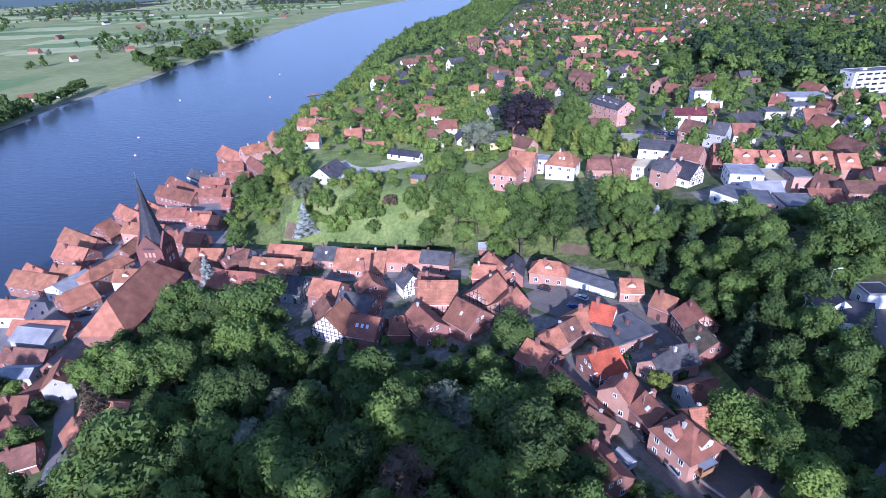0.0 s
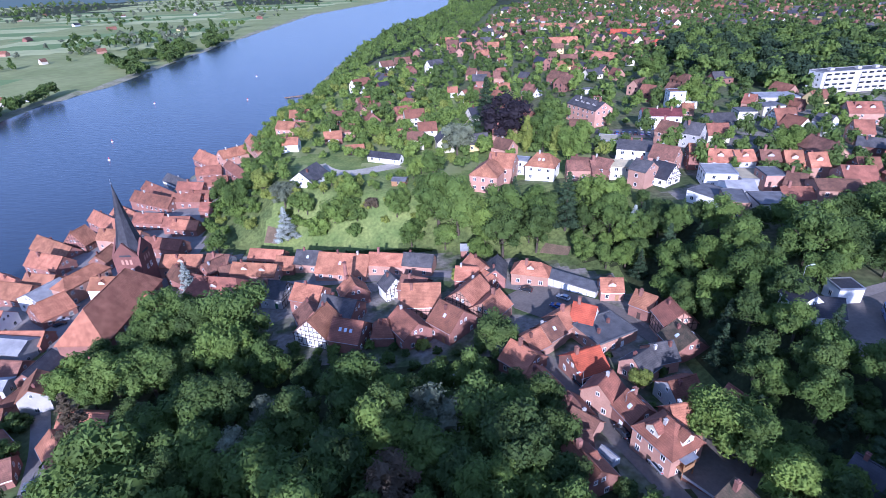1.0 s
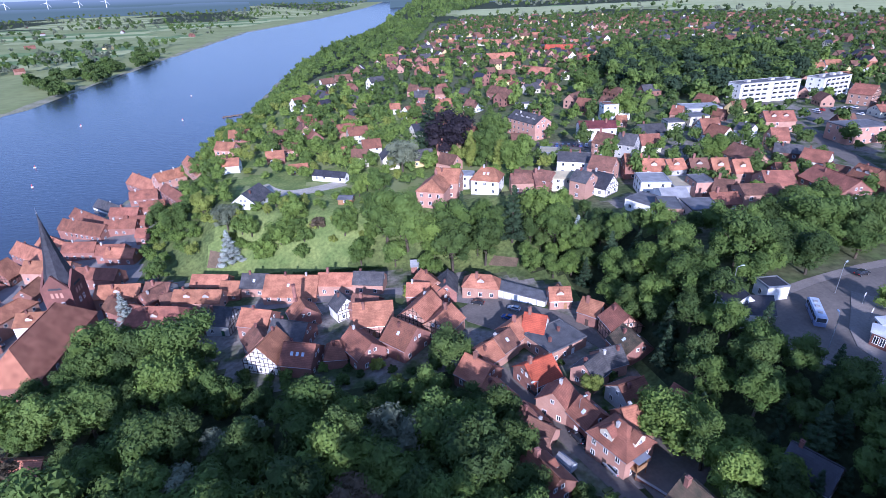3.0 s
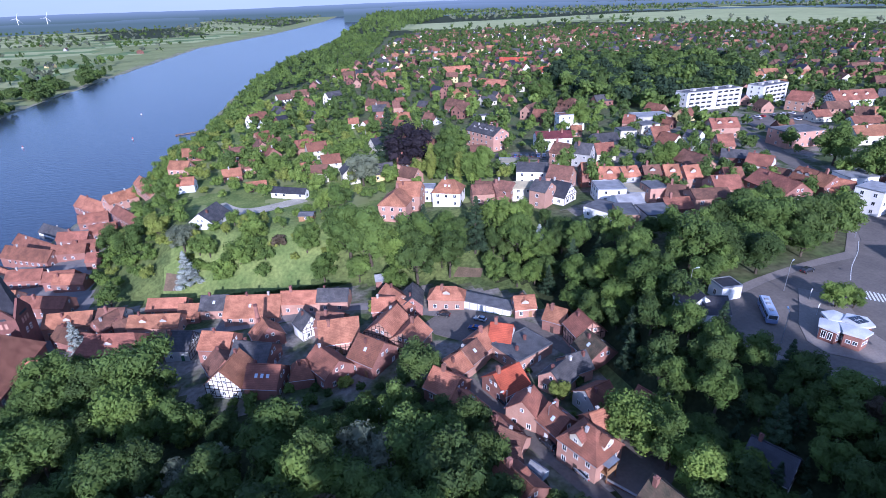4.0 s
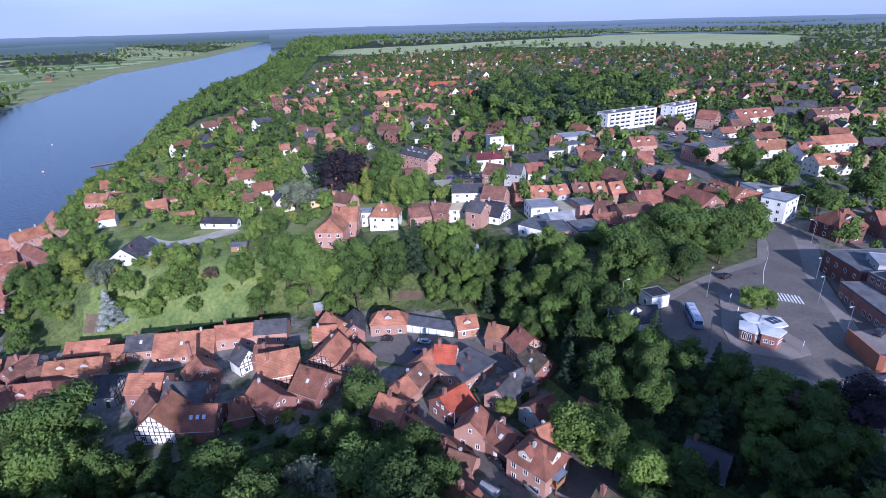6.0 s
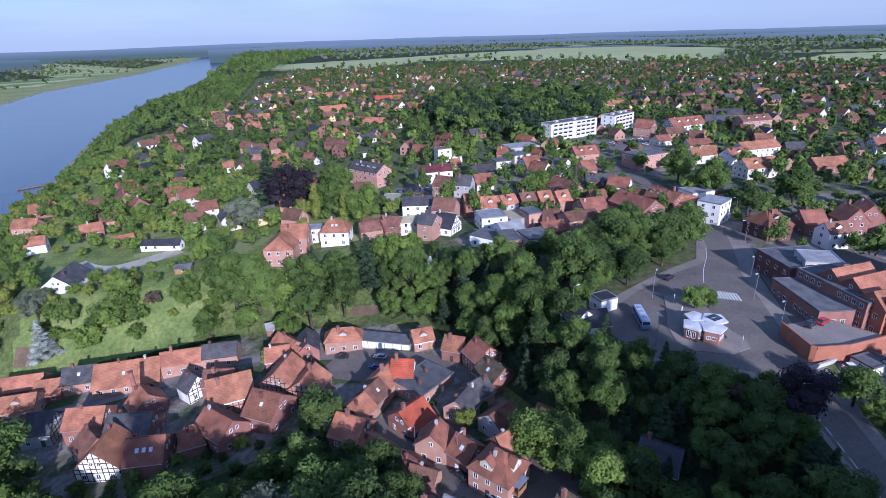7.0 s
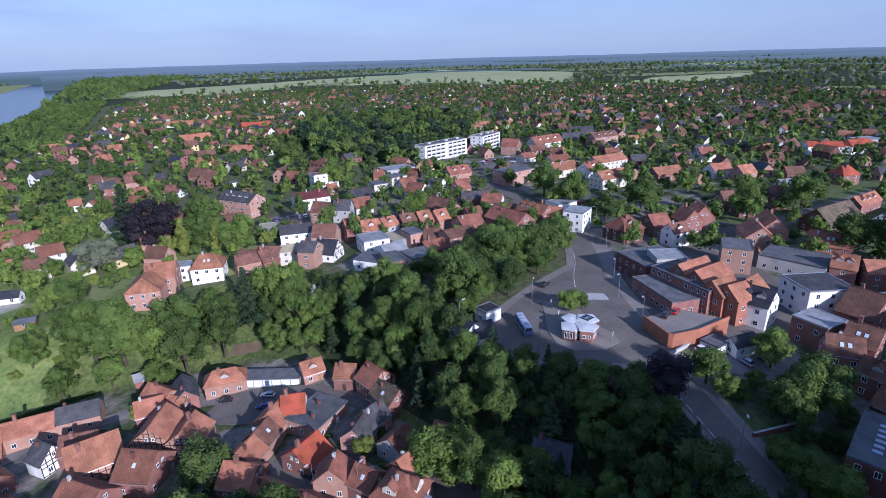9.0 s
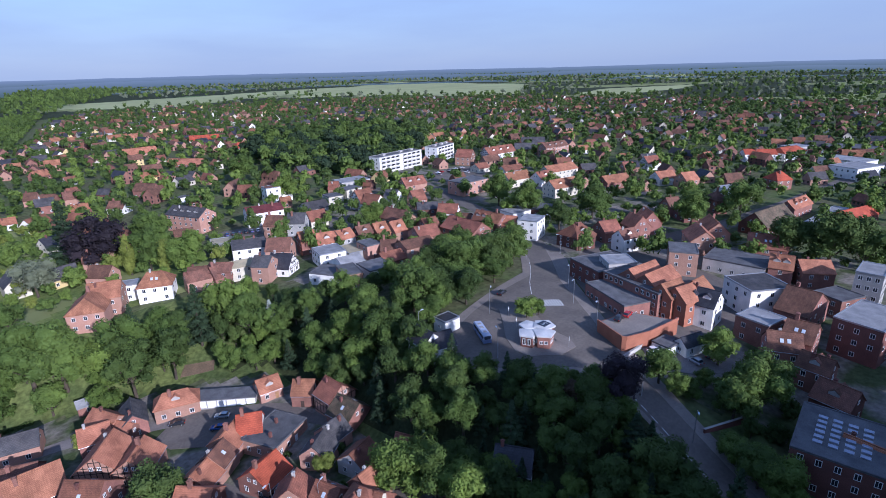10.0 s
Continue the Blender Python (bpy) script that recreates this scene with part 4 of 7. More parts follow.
house(-142.5, 284.8, 318, 32.0, 8.0, 3.9, 7.4, "brick", "tile_red", detail=1)
house(-117.2, 258.4, 351, 15.2, 6.4, 4.1, 6.9, "brick", "tile_red", detail=1)
house(-121.6, 276.1, 348, 14.9, 6.4, 4.1, 6.9, "brick", "tile_red", detail=1)
house(-142.4, 311.2, 318, 32.0, 8.0, 3.9, 7.4, "plaster_white", "tile_grey", detail=1)
house(-131.4, 336.1, 313, 32.0, 10.8, 3.4, 8.1, "brick", "tile_orange", detail=1)
house(-114.5, 326.4, 42, 16.5, 9.1, 5.5, 9.5, "brick_pink", "tile_orange", chimneys=2, detail=1)
house(-97.4, 282.4, 305, 32.0, 6.4, 4.1, 6.9, "brick", "tile_red", detail=1)
house(-95.2, 316.8, 298, 32.0, 8.0, 4.6, 8.1, "brick_pink", "tile_orange", detail=1)
house(-121.1, 302.2, 9, 14.0, 7.4, 3.6, 6.9, "brick", "tile_red", detail=1)
house(-109.9, 280.7, 10, 11.6, 6.7, 3.9, 6.9, "brick", "tile_red", detail=1)
house(-101.7, 242.7, 351, 6.6, 6.4, 3.7, 6.5, "brick", "tile_red", detail=1)
house(-71.5, 296.5, 337, 11.1, 7.2, 3.7, 6.9, "brick_pink", "tile_orange", detail=1)
house(-64.1, 267.0, 358, 8.3, 6.4, 3.7, 6.5, "plaster_white", "tile_orange", detail=1)
house(-151.3, 266.0, 319, 31.3, 9.9, 2.4, 6.5, "brick", "tile_orange", detail=1)
house(-85.2, 103.1, 353, 12.6, 8.7, 2.4, 5.8, "brick", "tile_orange", chimneys=0, detail=2)
house(-112.0, 261.9, 355, 10.2, 6.4, 3.7, 6.5, "brick", "tile_red", detail=1)
house(-68.5, 318.4, 2, 11.3, 7.7, 3, 6.4, "brick", "tile_orange", detail=1)
house(-16.2, 244.6, 332, 17.0, 4.2, 2.8, 4.6, "plaster_white", "slate", chimneys=0, detail=1)
house(-47.8, 222.1, 69, 13.9, 10.9, 2.4, 6.4, "plaster_white", "tile_grey", chimneys=1, detail=1)
house(-31.9, 260.2, 5, 9.3, 4.8, 2.4, 4.3, "brick", "tile_orange", chimneys=0, detail=1)
house(-44.6, 277.9, 10, 8.9, 6.4, 3.2, 6, "brick", "tile_orange", detail=1)
house(-6.2, 272.9, 3, 9.4, 6.6, 4, 6.9, "brick", "tile_orange", detail=1)
house(-9.0, 212.6, 348, 5.9, 4.9, 2.4, 2.9, "wood", "roof_felt", chimneys=0, detail=1)
house(61.3, 198.2, 352, 9.0, 6.4, 4.6, 7.4, "brick_pink", "tile_brown", detail=1)
house(68.5, 196.1, 1, 6.6, 8.0, 3.9, 7.4, "brick", "tile_brown", chimneys=1, detail=1)
house(40.2, 254.0, 350, 9.4, 6.4, 5.8, 8.6, "brick_pink", "tile_brown", dormers=1, detail=1)
house(38.6, 237.2, 313, 9.2, 8.0, 4.2, 7.7, "brick_pink", "tile_brown", detail=1)
house(-123.1, 123.2, 359, 9.7, 5.5, 3.4, 4.6, "plaster_grey", "roof_light", chimneys=0, detail=1)
house(-112.5, 108.1, 4, 7.6, 7.3, 3.7, 6.5, "brick", "tile_red", detail=1)
house(-105.7, 97.9, 321, 9.6, 7.3, 3.2, 6, "brick", "tile_red", detail=2)
house(-110.8, 113.1, 71, 7.6, 7.3, 3.2, 6, "brick", "tile_brown", detail=1)
house(-85.0, 92.3, 314, 16.8, 7.3, 2.4, 5.2, "brick", "tile_orange", chimneys=0, detail=2)
house(-98.9, 89.5, 22, 7.6, 7.3, 3.2, 6, "brick", "tile_brown", detail=2)
house(-78.6, 179.5, 50, 8.6, 7.3, 3.7, 6.5, "brick", "tile_brown", detail=1)
house(-71.2, 174.8, 26, 7.6, 7.3, 3.2, 6, "brick", "tile_brown", detail=1)
house(-88.4, 175.1, 323, 10.9, 7.3, 3.7, 6.5, "brick", "tile_brown", detail=1)
house(-60.0, 155.5, 22, 7.6, 7.3, 3.2, 6, "brick", "tile_brown", detail=1)
house(15.6, 172.0, 357, 5.5, 5.3, 2.9, 4, "brick", "roof_light", chimneys=0, detail=1)
house(56.9, 361.1, 20, 7.3, 6.9, 3.2, 6.3, "brick", "tile_orange", detail=1)
house(23.4, 358.2, 357, 6.6, 6.4, 3.5, 6.3, "plaster_white", "tile_orange", detail=1)
house(62.8, 409.7, 17, 6.6, 7.3, 4.4, 7.6, "brick", "tile_red", detail=1)
house(61.3, 513.0, 35, 13.4, 7.9, 3.6, 7.1, "brick", "tile_orange", chimneys=2, detail=1)
house(153.5, 587.5, 5, 32.0, 11.4, 2.4, 7.4, "brick_pink", "tile_orange", chimneys=3, detail=1)
house(175.0, 745.5, 6, 22.5, 9.1, 3.4, 7.4, "plaster_cream", "tile_orange", detail=1)
house(190.4, 735.8, 6, 11.3, 9.3, 3.5, 7.6, "brick_pink", "tile_orange", detail=1)
house(238.5, 640.9, 336, 32.0, 11.8, 2.4, 7.6, "plaster_cream", "tile_bright", chimneys=2, detail=1)
house(160.3, 481.3, 308, 30.8, 12.5, 2.4, 6.3, "brick", "tile_orange", detail=1)
house(227.7, 518.1, 13, 18.1, 8.4, 6.4, 10.1, "brick", "tile_bright", hip=3, detail=1)
house(268.9, 66.7, 350, 26.2, 12.3, 4.7, 10.1, "brick_dark", "tile_mossy", chimneys=0, detail=1)
house(303.9, 64.4, 352, 20.6, 7.7, 5.4, 8.8, "brick", "tile_orange", dormers=3, detail=1)
house(295.6, 49.2, 356, 42.0, 6.7, 4.2, 4.2, "plaster_white", "roof_light", chimneys=0, detail=1, group="buildings of the upper town")
house(302.7, 40.7, 341, 28.6, 7.7, 4.2, 7.6, "brick", "tile_bright", chimneys=0, detail=1)
house(142.3, 27.1, 297, 7.7, 7.7, 6.7, 10.1, "brick", "tile_brown", skylights=2, detail=2)
house(139.6, 18.8, 264, 7.1, 6.4, 6, 8.8, "brick", "tile_brown", dormers=1, chimneys=2, detail=2)
house(113.1, 5.1, 266, 6.6, 6.4, 6.4, 9.2, "plaster_white", "tile_orange", detail=2)
house(131.2, 45.4, 341, 7.3, 4.2, 3.2, 5, "plaster_white", "slate", chimneys=0, detail=2)
house(127.1, 49.7, 351, 6.1, 5.0, 2.5, 2.5, "plaster_white", "roof_felt", chimneys=0, detail=2, group="buildings of the upper town")
house(81.5, 94.5, 267, 6.6, 6.4, 5.2, 8, "plaster_white", "slate", chimneys=0, detail=2)
house(84.1, 91.9, 344, 6.9, 6.4, 3.5, 6.3, "plaster_white", "slate", chimneys=0, detail=2)
house(94.4, 99.4, 357, 5.5, 5.0, 3.8, 3.8, "plaster_white", "slate", chimneys=0, detail=2, group="buildings of the upper town")
house(70.8, 55.9, 300, 7.7, 7.7, 4.2, 7.6, "plaster_white", "slate", timber="all", detail=2)
house(132.0, 12.8, 259, 8.0, 7.7, 4.6, 8, "brick_dark", "tile_brown", dormers=1, detail=2)


# the old town below the hill and the lane
house(-49.6, 155.0, 343, 8.0, 9.0, 4, 8, "plaster_grey", "tile_grey", timber="gable", detail=2)
house(-37.6, 149.6, 339, 10.0, 9.0, 4.5, 8, "brick", "tile_orange", detail=2)
house(-26.4, 139.4, 337, 11.4, 10.0, 4.5, 8, "brick", "tile_grey", detail=2)
house(-35.5, 137.8, 295, 7.4, 9.0, 4, 7.5, "brick", "tile_brown", detail=2)
house(-32.0, 131.4, 246, 10.3, 11.0, 4, 9, "plaster_white", "tile_orange", timber="gable", detail=2)
house(-22.5, 126.7, 341, 9.1, 10.0, 4, 8, "brick", "tile_red", skylights=3, detail=2)
house(-12.9, 126.2, 356, 6.2, 7.2, 3.5, 7, "brick", "tile_red", hip=2, detail=2)
house(-5.8, 125.5, 301, 10.8, 9.0, 4.5, 8, "brick", "tile_red", detail=2)
house(-1.8, 140.2, 357, 11.8, 12.0, 4.5, 9, "brick_pink", "tile_orange", timber="all", detail=2)
house(6.5, 126.2, 313, 9.0, 11.0, 4.5, 9, "brick", "tile_red", skylights=1, detail=2)
house(-11.2, 150.4, 297, 6.2, 7.2, 4, 7.5, "plaster_white", "tile_grey", timber="gable", detail=2)
house(-3.8, 148.4, 336, 8.8, 8.0, 4, 7, "brick", "tile_brown", detail=2)
house(-23.7, 149.4, 290, 7.1, 9.0, 4, 8, "brick", "tile_orange", detail=2)
house(12.9, 137.2, 232, 10.9, 11.0, 4.5, 9, "brick_pink", "tile_orange", timber="gable", detail=2)
house(18.2, 130.1, 231, 9.1, 9.0, 4.5, 8, "brick_pink", "tile_orange", timber="gable", detail=2)
house(13.2, 150.5, 348, 7.3, 7.0, 4, 7, "brick", "tile_orange", detail=2)
house(42.5, 120.2, 330, 6.2, 7.2, 4.5, 8, "plaster_white", "tile_bright", detail=2)
house(36.9, 120.5, 37, 7.3, 8.0, 4, 7, "brick_pink", "tile_orange", detail=2)
house(31.8, 115.8, 35, 6.2, 7.2, 4, 7, "brick_pink", "tile_brown", skylights=1, detail=2)
house(26.6, 112.8, 32, 6.2, 8.0, 3.5, 6.5, "brick_pink", "tile_orange", detail=2)
house(23.1, 106.2, 310, 8.2, 9.0, 3.5, 7, "brick", "tile_orange", detail=2)
house(37.2, 101.9, 20, 8.1, 9.0, 3.5, 7, "brick", "tile_bright", detail=2)
house(49.5, 98.5, 33, 6.2, 7.2, 4, 7, "brick_pink", "tile_grey", detail=2)
house(55.6, 101.7, 11, 6.2, 7.2, 4, 7, "brick_pink", "tile_grey", chimneys=2, detail=2)
house(64.8, 114.6, 273, 7.4, 9.0, 5, 8.5, "brick_pink", "tile_red", timber="all", detail=2)
house(63.8, 106.3, 278, 8.2, 9.0, 3.5, 7, "brick", "tile_mossy", skylights=1, detail=2)
house(61.0, 124.3, 314, 6.2, 7.0, 4, 7, "brick", "tile_orange", detail=2)
house(38.1, 89.9, 224, 6.2, 8.0, 4.5, 8, "brick_pink", "tile_red", detail=2)
house(42.7, 83.3, 289, 6.2, 7.0, 4, 7, "brick", "tile_red", skylights=1, detail=2)
house(54.8, 88.9, 15, 7.1, 8.0, 3.5, 6.5, "plaster_grey", "tile_red", detail=2)
house(51.0, 80.0, 8, 6.2, 7.2, 4, 7.5, "brick", "tile_orange", detail=2)
house(27.2, 68.6, 293, 8.6, 9.0, 4, 7.5, "brick", "tile_red", dormers=1, detail=2)
house(26.2, 97.9, 294, 7.6, 6.0, 2.5, 4.6, "brick", "tile_orange", skylights=1, detail=2)
house(30.9, 86.9, 288, 6.2, 6.0, 2.5, 5, "brick_pink", "tile_brown", detail=2)
house(31.9, 82.8, 312, 6.2, 5.0, 2.5, 4.6, "brick_pink", "tile_brown", detail=2)
house(28.5, 78.2, 0, 6.2, 5.0, 2.4, 4.4, "brick", "tile_brown", detail=2)
house(51.1, 57.2, 288, 6.2, 7.2, 4, 7.5, "brick", "tile_mossy", detail=2)
# the upper town, street by street
house(32.9, 206.2, 336, 10.2, 10.0, 7, 11, "brick_pink", "tile_orange", rows=2, detail=1)
house(26.3, 200.1, 245, 13.0, 11.0, 6.5, 10.5, "brick_pink", "tile_orange", hip=3, rows=2, detail=1)
house(41.5, 211.7, 338, 6.2, 6.0, 6, 6, "plaster_white", "roof_light", chimneys=0, group="buildings of the upper town", detail=1)
house(48.7, 204.0, 333, 11.3, 10.0, 6, 9.8, "plaster_white", "tile_orange", hip=3, skylights=2, rows=2, detail=1)
house(63.6, 201.2, 332, 8.3, 8.0, 5, 7.4, "brick_pink", "tile_brown", detail=1)
house(69.9, 196.6, 317, 8.5, 8.0, 5.5, 8, "brick", "tile_brown", detail=1)
house(89.7, 215.2, 336, 13.3, 13.0, 6, 8.2, "plaster_white", "tile_grey", chimneys=2, detail=1)
house(86.3, 235.2, 339, 10.1, 10.0, 4, 4, "plaster_cream", "roof_ochre", chimneys=0, group="buildings of the upper town", detail=1)
house(77.3, 195.1, 343, 8.5, 7.0, 5.5, 7, "plaster_cream", "roof_ochre", chimneys=0, detail=1)
house(81.4, 184.4, 308, 6.7, 9.0, 7, 9.8, "brick_pink", "tile_grey", detail=1)
house(89.5, 279.2, 293, 22.6, 11.0, 8.5, 12, "brick_pink", "tile_grey", dormers=4, rows=3, chimneys=2, detail=1)
house(109.1, 328.5, 358, 7.6, 7.0, 3, 5, "brick", "tile_brown", detail=1)
house(107.0, 346.0, 4, 10.2, 5.0, 3, 3, "plaster_white", "roof_felt", chimneys=0, group="buildings of the upper town", detail=1)
house(79.5, 263.1, 346, 8.5, 7.0, 3, 6, "brick_pink", "tile_brown", detail=1)
house(97.9, 377.2, 303, 14.5, 9.0, 5, 9, "brick", "tile_brown", detail=1)
house(73.5, 347.6, 310, 10.1, 8.0, 3.5, 7, "plaster_white", "tile_brown", detail=1)
house(59.2, 390.2, 357, 9.6, 8.0, 5, 9, "brick_pink", "tile_brown", detail=1)
house(56.8, 360.7, 347, 8.5, 7.0, 3.5, 6.5, "brick", "tile_orange", detail=1)
house(43.9, 383.1, 355, 9.7, 9.0, 5, 8.5, "brick", "tile_grey", detail=1)
house(41.7, 411.0, 331, 7.1, 8.0, 4, 8, "brick_pink", "tile_brown", detail=1)
house(58.2, 330.1, 312, 8.5, 6.0, 4, 7, "brick_pink", "tile_brown", detail=1)
house(119.4, 260.4, 348, 18.4, 10.0, 7, 9.5, "plaster_white", "tile_maroon", chimneys=2, detail=1)
house(142.6, 296.4, 355, 8.6, 8.0, 10, 10, "plaster_white", "tile_brown", rows=3, chimneys=0, group="buildings of the upper town", detail=1)
house(151.6, 298.6, 360, 7.2, 8.0, 6, 6, "plaster_white", "tile_red", chimneys=0, group="buildings of the upper town", detail=1)
house(143.4, 281.9, 347, 6.0, 6.0, 3.5, 6, "brick_pink", "tile_orange", detail=1)
house(112.7, 234.2, 305, 9.0, 9.0, 6, 10, "brick_pink", "tile_brown", timber="gable", detail=1)
house(120.7, 228.1, 314, 8.5, 8.0, 6.5, 10.5, "plaster_grey", "tile_grey", detail=1)
house(134.1, 233.8, 354, 9.6, 9.0, 4, 8, "plaster_cream", "tile_red", detail=1)
house(146.3, 255.4, 356, 13.9, 10.0, 4, 7, "plaster_grey", "tile_grey", detail=1)
house(164.0, 263.8, 352, 9.0, 9.0, 6, 6, "plaster_cream", "roof_felt", chimneys=0, group="buildings of the upper town", detail=1)
house(178.3, 284.0, 316, 6.1, 8.0, 5, 9, "brick_pink", "tile_red", detail=1)
house(203.6, 302.0, 353, 21.3, 14.0, 4, 4, "plaster_grey", "roof_light", chimneys=0, group="buildings of the upper town", detail=1)
house(182.0, 272.5, 4, 12.0, 9.0, 6, 6, "plaster_cream", "roof_felt", chimneys=0, group="buildings of the upper town", detail=1)
house(170.5, 243.7, 358, 9.9, 12.0, 5, 11, "plaster_white", "tile_red", timber="gable", detail=1)
house(171.0, 234.3, 286, 10.0, 10.0, 5, 9.5, "plaster_white", "tile_red", detail=1)
house(185.1, 234.8, 300, 7.3, 9.0, 7, 9.5, "plaster_white", "tile_grey", rows=2, detail=1)
house(216.0, 253.1, 351, 15.7, 10.0, 6, 10, "brick_pink", "tile_red", dormers=2, detail=1)
house(191.8, 221.6, 344, 7.6, 10.0, 5.5, 10, "brick_pink", "tile_red", detail=1)
house(180.4, 200.7, 323, 10.6, 9.0, 6, 8.5, "brick_dark", "tile_grey", rows=2, detail=1)
house(157.4, 196.9, 276, 14.6, 10.0, 6, 10, "brick_pink", "tile_brown", chimneys=2, detail=1)
house(96.8, 201.0, 317, 10.0, 10.0, 5.5, 9.5, "brick_pink", "tile_brown", detail=1)
house(109.0, 200.6, 346, 6.9, 9.0, 6, 9.5, "brick", "tile_orange", detail=1)
house(114.1, 193.0, 340, 8.5, 8.0, 5.5, 9, "brick", "tile_orange", dormers=1, detail=1)
house(121.4, 190.6, 1, 7.4, 8.0, 6, 9, "plaster_grey", "tile_orange", dormers=1, detail=1)
house(130.6, 189.0, 349, 7.0, 8.0, 6, 9, "brick_dark", "tile_brown", dormers=1, detail=1)
house(137.3, 185.6, 351, 6.4, 9.0, 5.5, 9.5, "brick_orange", "tile_orange", dormers=1, detail=1)
house(143.9, 182.0, 359, 6.9, 8.0, 5.5, 9.5, "brick_pink", "tile_orange", dormers=1, detail=1)
house(89.5, 185.6, 304, 9.0, 9.0, 3.5, 8, "plaster_white", "slate", timber="gable", detail=1)
house(107.4, 180.7, 346, 10.8, 11.0, 5.5, 5.5, "plaster_white", "roof_light", rows=2, chimneys=0, group="buildings of the upper town", detail=1)
house(105.4, 163.9, 351, 9.3, 9.0, 5, 6.8, "plaster_white", "roof_light", chimneys=0, detail=1)
house(118.3, 179.0, 351, 9.6, 12.0, 3.5, 3.5, "plaster_grey", "roof_ochre", chimneys=0, group="buildings of the upper town", detail=1)
house(122.3, 173.3, 353, 6.9, 9.0, 6, 6, "brick_pink", "roof_felt", rows=2, chimneys=0, group="buildings of the upper town", detail=1)
house(121.1, 158.0, 351, 9.6, 9.0, 3, 5.5, "brick_dark", "tile_red", detail=1)
house(133.3, 157.0, 349, 13.4, 10.0, 6, 8, "brick_pink", "tile_brown", rows=2, chimneys=0, detail=1)
house(128.0, 167.6, 319, 6.3, 10.0, 4, 7, "brick", "tile_brown", detail=1)
house(147.9, 167.1, 346, 10.5, 12.0, 5.5, 9, "brick_pink", "tile_red", detail=1)
house(158.4, 176.0, 350, 7.6, 9.0, 5.5, 9, "brick", "tile_red", detail=1)
house(96.3, 162.6, 298, 11.9, 10.0, 4, 4, "plaster_white", "roof_felt", chimneys=0, group="buildings of the upper town", detail=1)
house(97.8, 152.4, 343, 6.5, 11.0, 6, 6, "brick_pink", "roof_felt", rows=2, chimneys=0, group="buildings of the upper town", detail=1)
house(109.8, 152.7, 351, 10.4, 11.0, 4, 4, "plaster_white", "roof_felt", chimneys=0, group="buildings of the upper town", detail=1)
house(182.2, 186.9, 305, 9.9, 10.0, 6, 9.5, "plaster_white", "tile_red", rows=2, detail=1)
house(180.7, 174.9, 296, 8.5, 7.0, 4, 7, "plaster_white", "tile_brown", detail=1)
house(164.7, 158.5, 270, 19.6, 12.0, 6, 10, "brick", "tile_red", rows=2, detail=1)
house(183.0, 163.6, 279, 8.2, 9.0, 6, 9.5, "brick", "tile_red", dormers=2, detail=1)
house(183.7, 155.5, 271, 6.3, 9.0, 6, 9.5, "brick", "tile_orange", detail=1)
house(186.5, 152.0, 292, 8.5, 8.0, 5, 8.5, "brick", "tile_orange", detail=1)
house(210.4, 166.6, 352, 12.3, 10.0, 4, 4, "plaster_white", "roof_light", chimneys=0, group="buildings of the upper town", detail=1)
house(225.2, 160.2, 296, 9.0, 14.0, 4, 4, "brick_dark", "roof_felt", chimneys=0, group="buildings of the upper town", detail=1)
house(188.3, 139.9, 287, 9.1, 11.0, 9, 9, "plaster_white", "roof_light", rows=3, chimneys=0, group="buildings of the upper town", detail=1)
house(191.0, 118.1, 355, 11.1, 12.0, 5.5, 10, "brick_dark", "tile_red", hip=3, dormers=1, detail=1)
house(310.9, 297.0, 294, 13.0, 12.0, 7, 12, "brick_pink", "tile_red", timber="gable", detail=1)
house(341.1, 288.4, 355, 31.0, 12.0, 7, 12, "plaster_white", "tile_red", dormers=3, timber="gable", rows=2, detail=1)
house(294.4, 266.2, 353, 10.7, 10.0, 3.5, 6.5, "plaster_cream", "tile_red", detail=1)
house(318.5, 258.5, 319, 9.3, 10.0, 4, 8, "brick_pink", "tile_brown", detail=1)
house(299.7, 241.4, 345, 16.5, 10.0, 4, 7, "plaster_white", "tile_red", detail=1)
house(238.7, 225.9, 359, 22.4, 14.0, 8, 8, "brick_pink", "roof_felt", rows=3, chimneys=0, group="buildings of the upper town", detail=1)
house(273.3, 216.3, 351, 19.4, 10.0, 5, 9, "plaster_cream", "tile_orange", detail=1)
house(286.0, 204.1, 353, 13.0, 10.0, 5, 9, "plaster_white", "tile_red", dormers=1, detail=1)
house(311.0, 208.8, 350, 26.9, 11.0, 6, 9.5, "plaster_cream", "tile_orange", rows=2, detail=1)
house(269.2, 177.6, 347, 21.6, 11.0, 6, 10, "plaster_cream", "tile_orange", rows=2, dormers=2, detail=1)
house(355.7, 242.2, 352, 11.6, 12.0, 4, 9, "brick_dark", "tile_brown", hip=3, detail=1)
house(390.4, 268.1, 352, 27.9, 10.0, 8, 11.5, "brick_pink", "tile_brown", dormers=3, rows=3, detail=1)
house(382.6, 291.6, 314, 19.9, 14.0, 5, 9.5, "brick", "tile_grey", detail=1)
house(422.3, 313.5, 312, 22.0, 12.0, 5, 9, "brick", "tile_grey", detail=1)
house(144.2, 72.1, 245, 19.9, 13.0, 4.6, 4.6, "brick", "roof_felt", rows=1, bay=2.2, chimneys=0, group="buildings of the upper town", detail=1)
house(150.6, 68.9, 254, 22.2, 11.0, 8, 8, "brick", "roof_felt", rows=3, bay=2.1, chimneys=0, group="buildings of the upper town", detail=1)
house(154.7, 71.2, 351, 13.5, 8.0, 8.2, 11.4, "brick", "tile_orange", chimneys=0, detail=1)
house(153.9, 65.6, 353, 13.9, 8.0, 8.2, 11.4, "brick", "tile_orange", chimneys=0, detail=1)
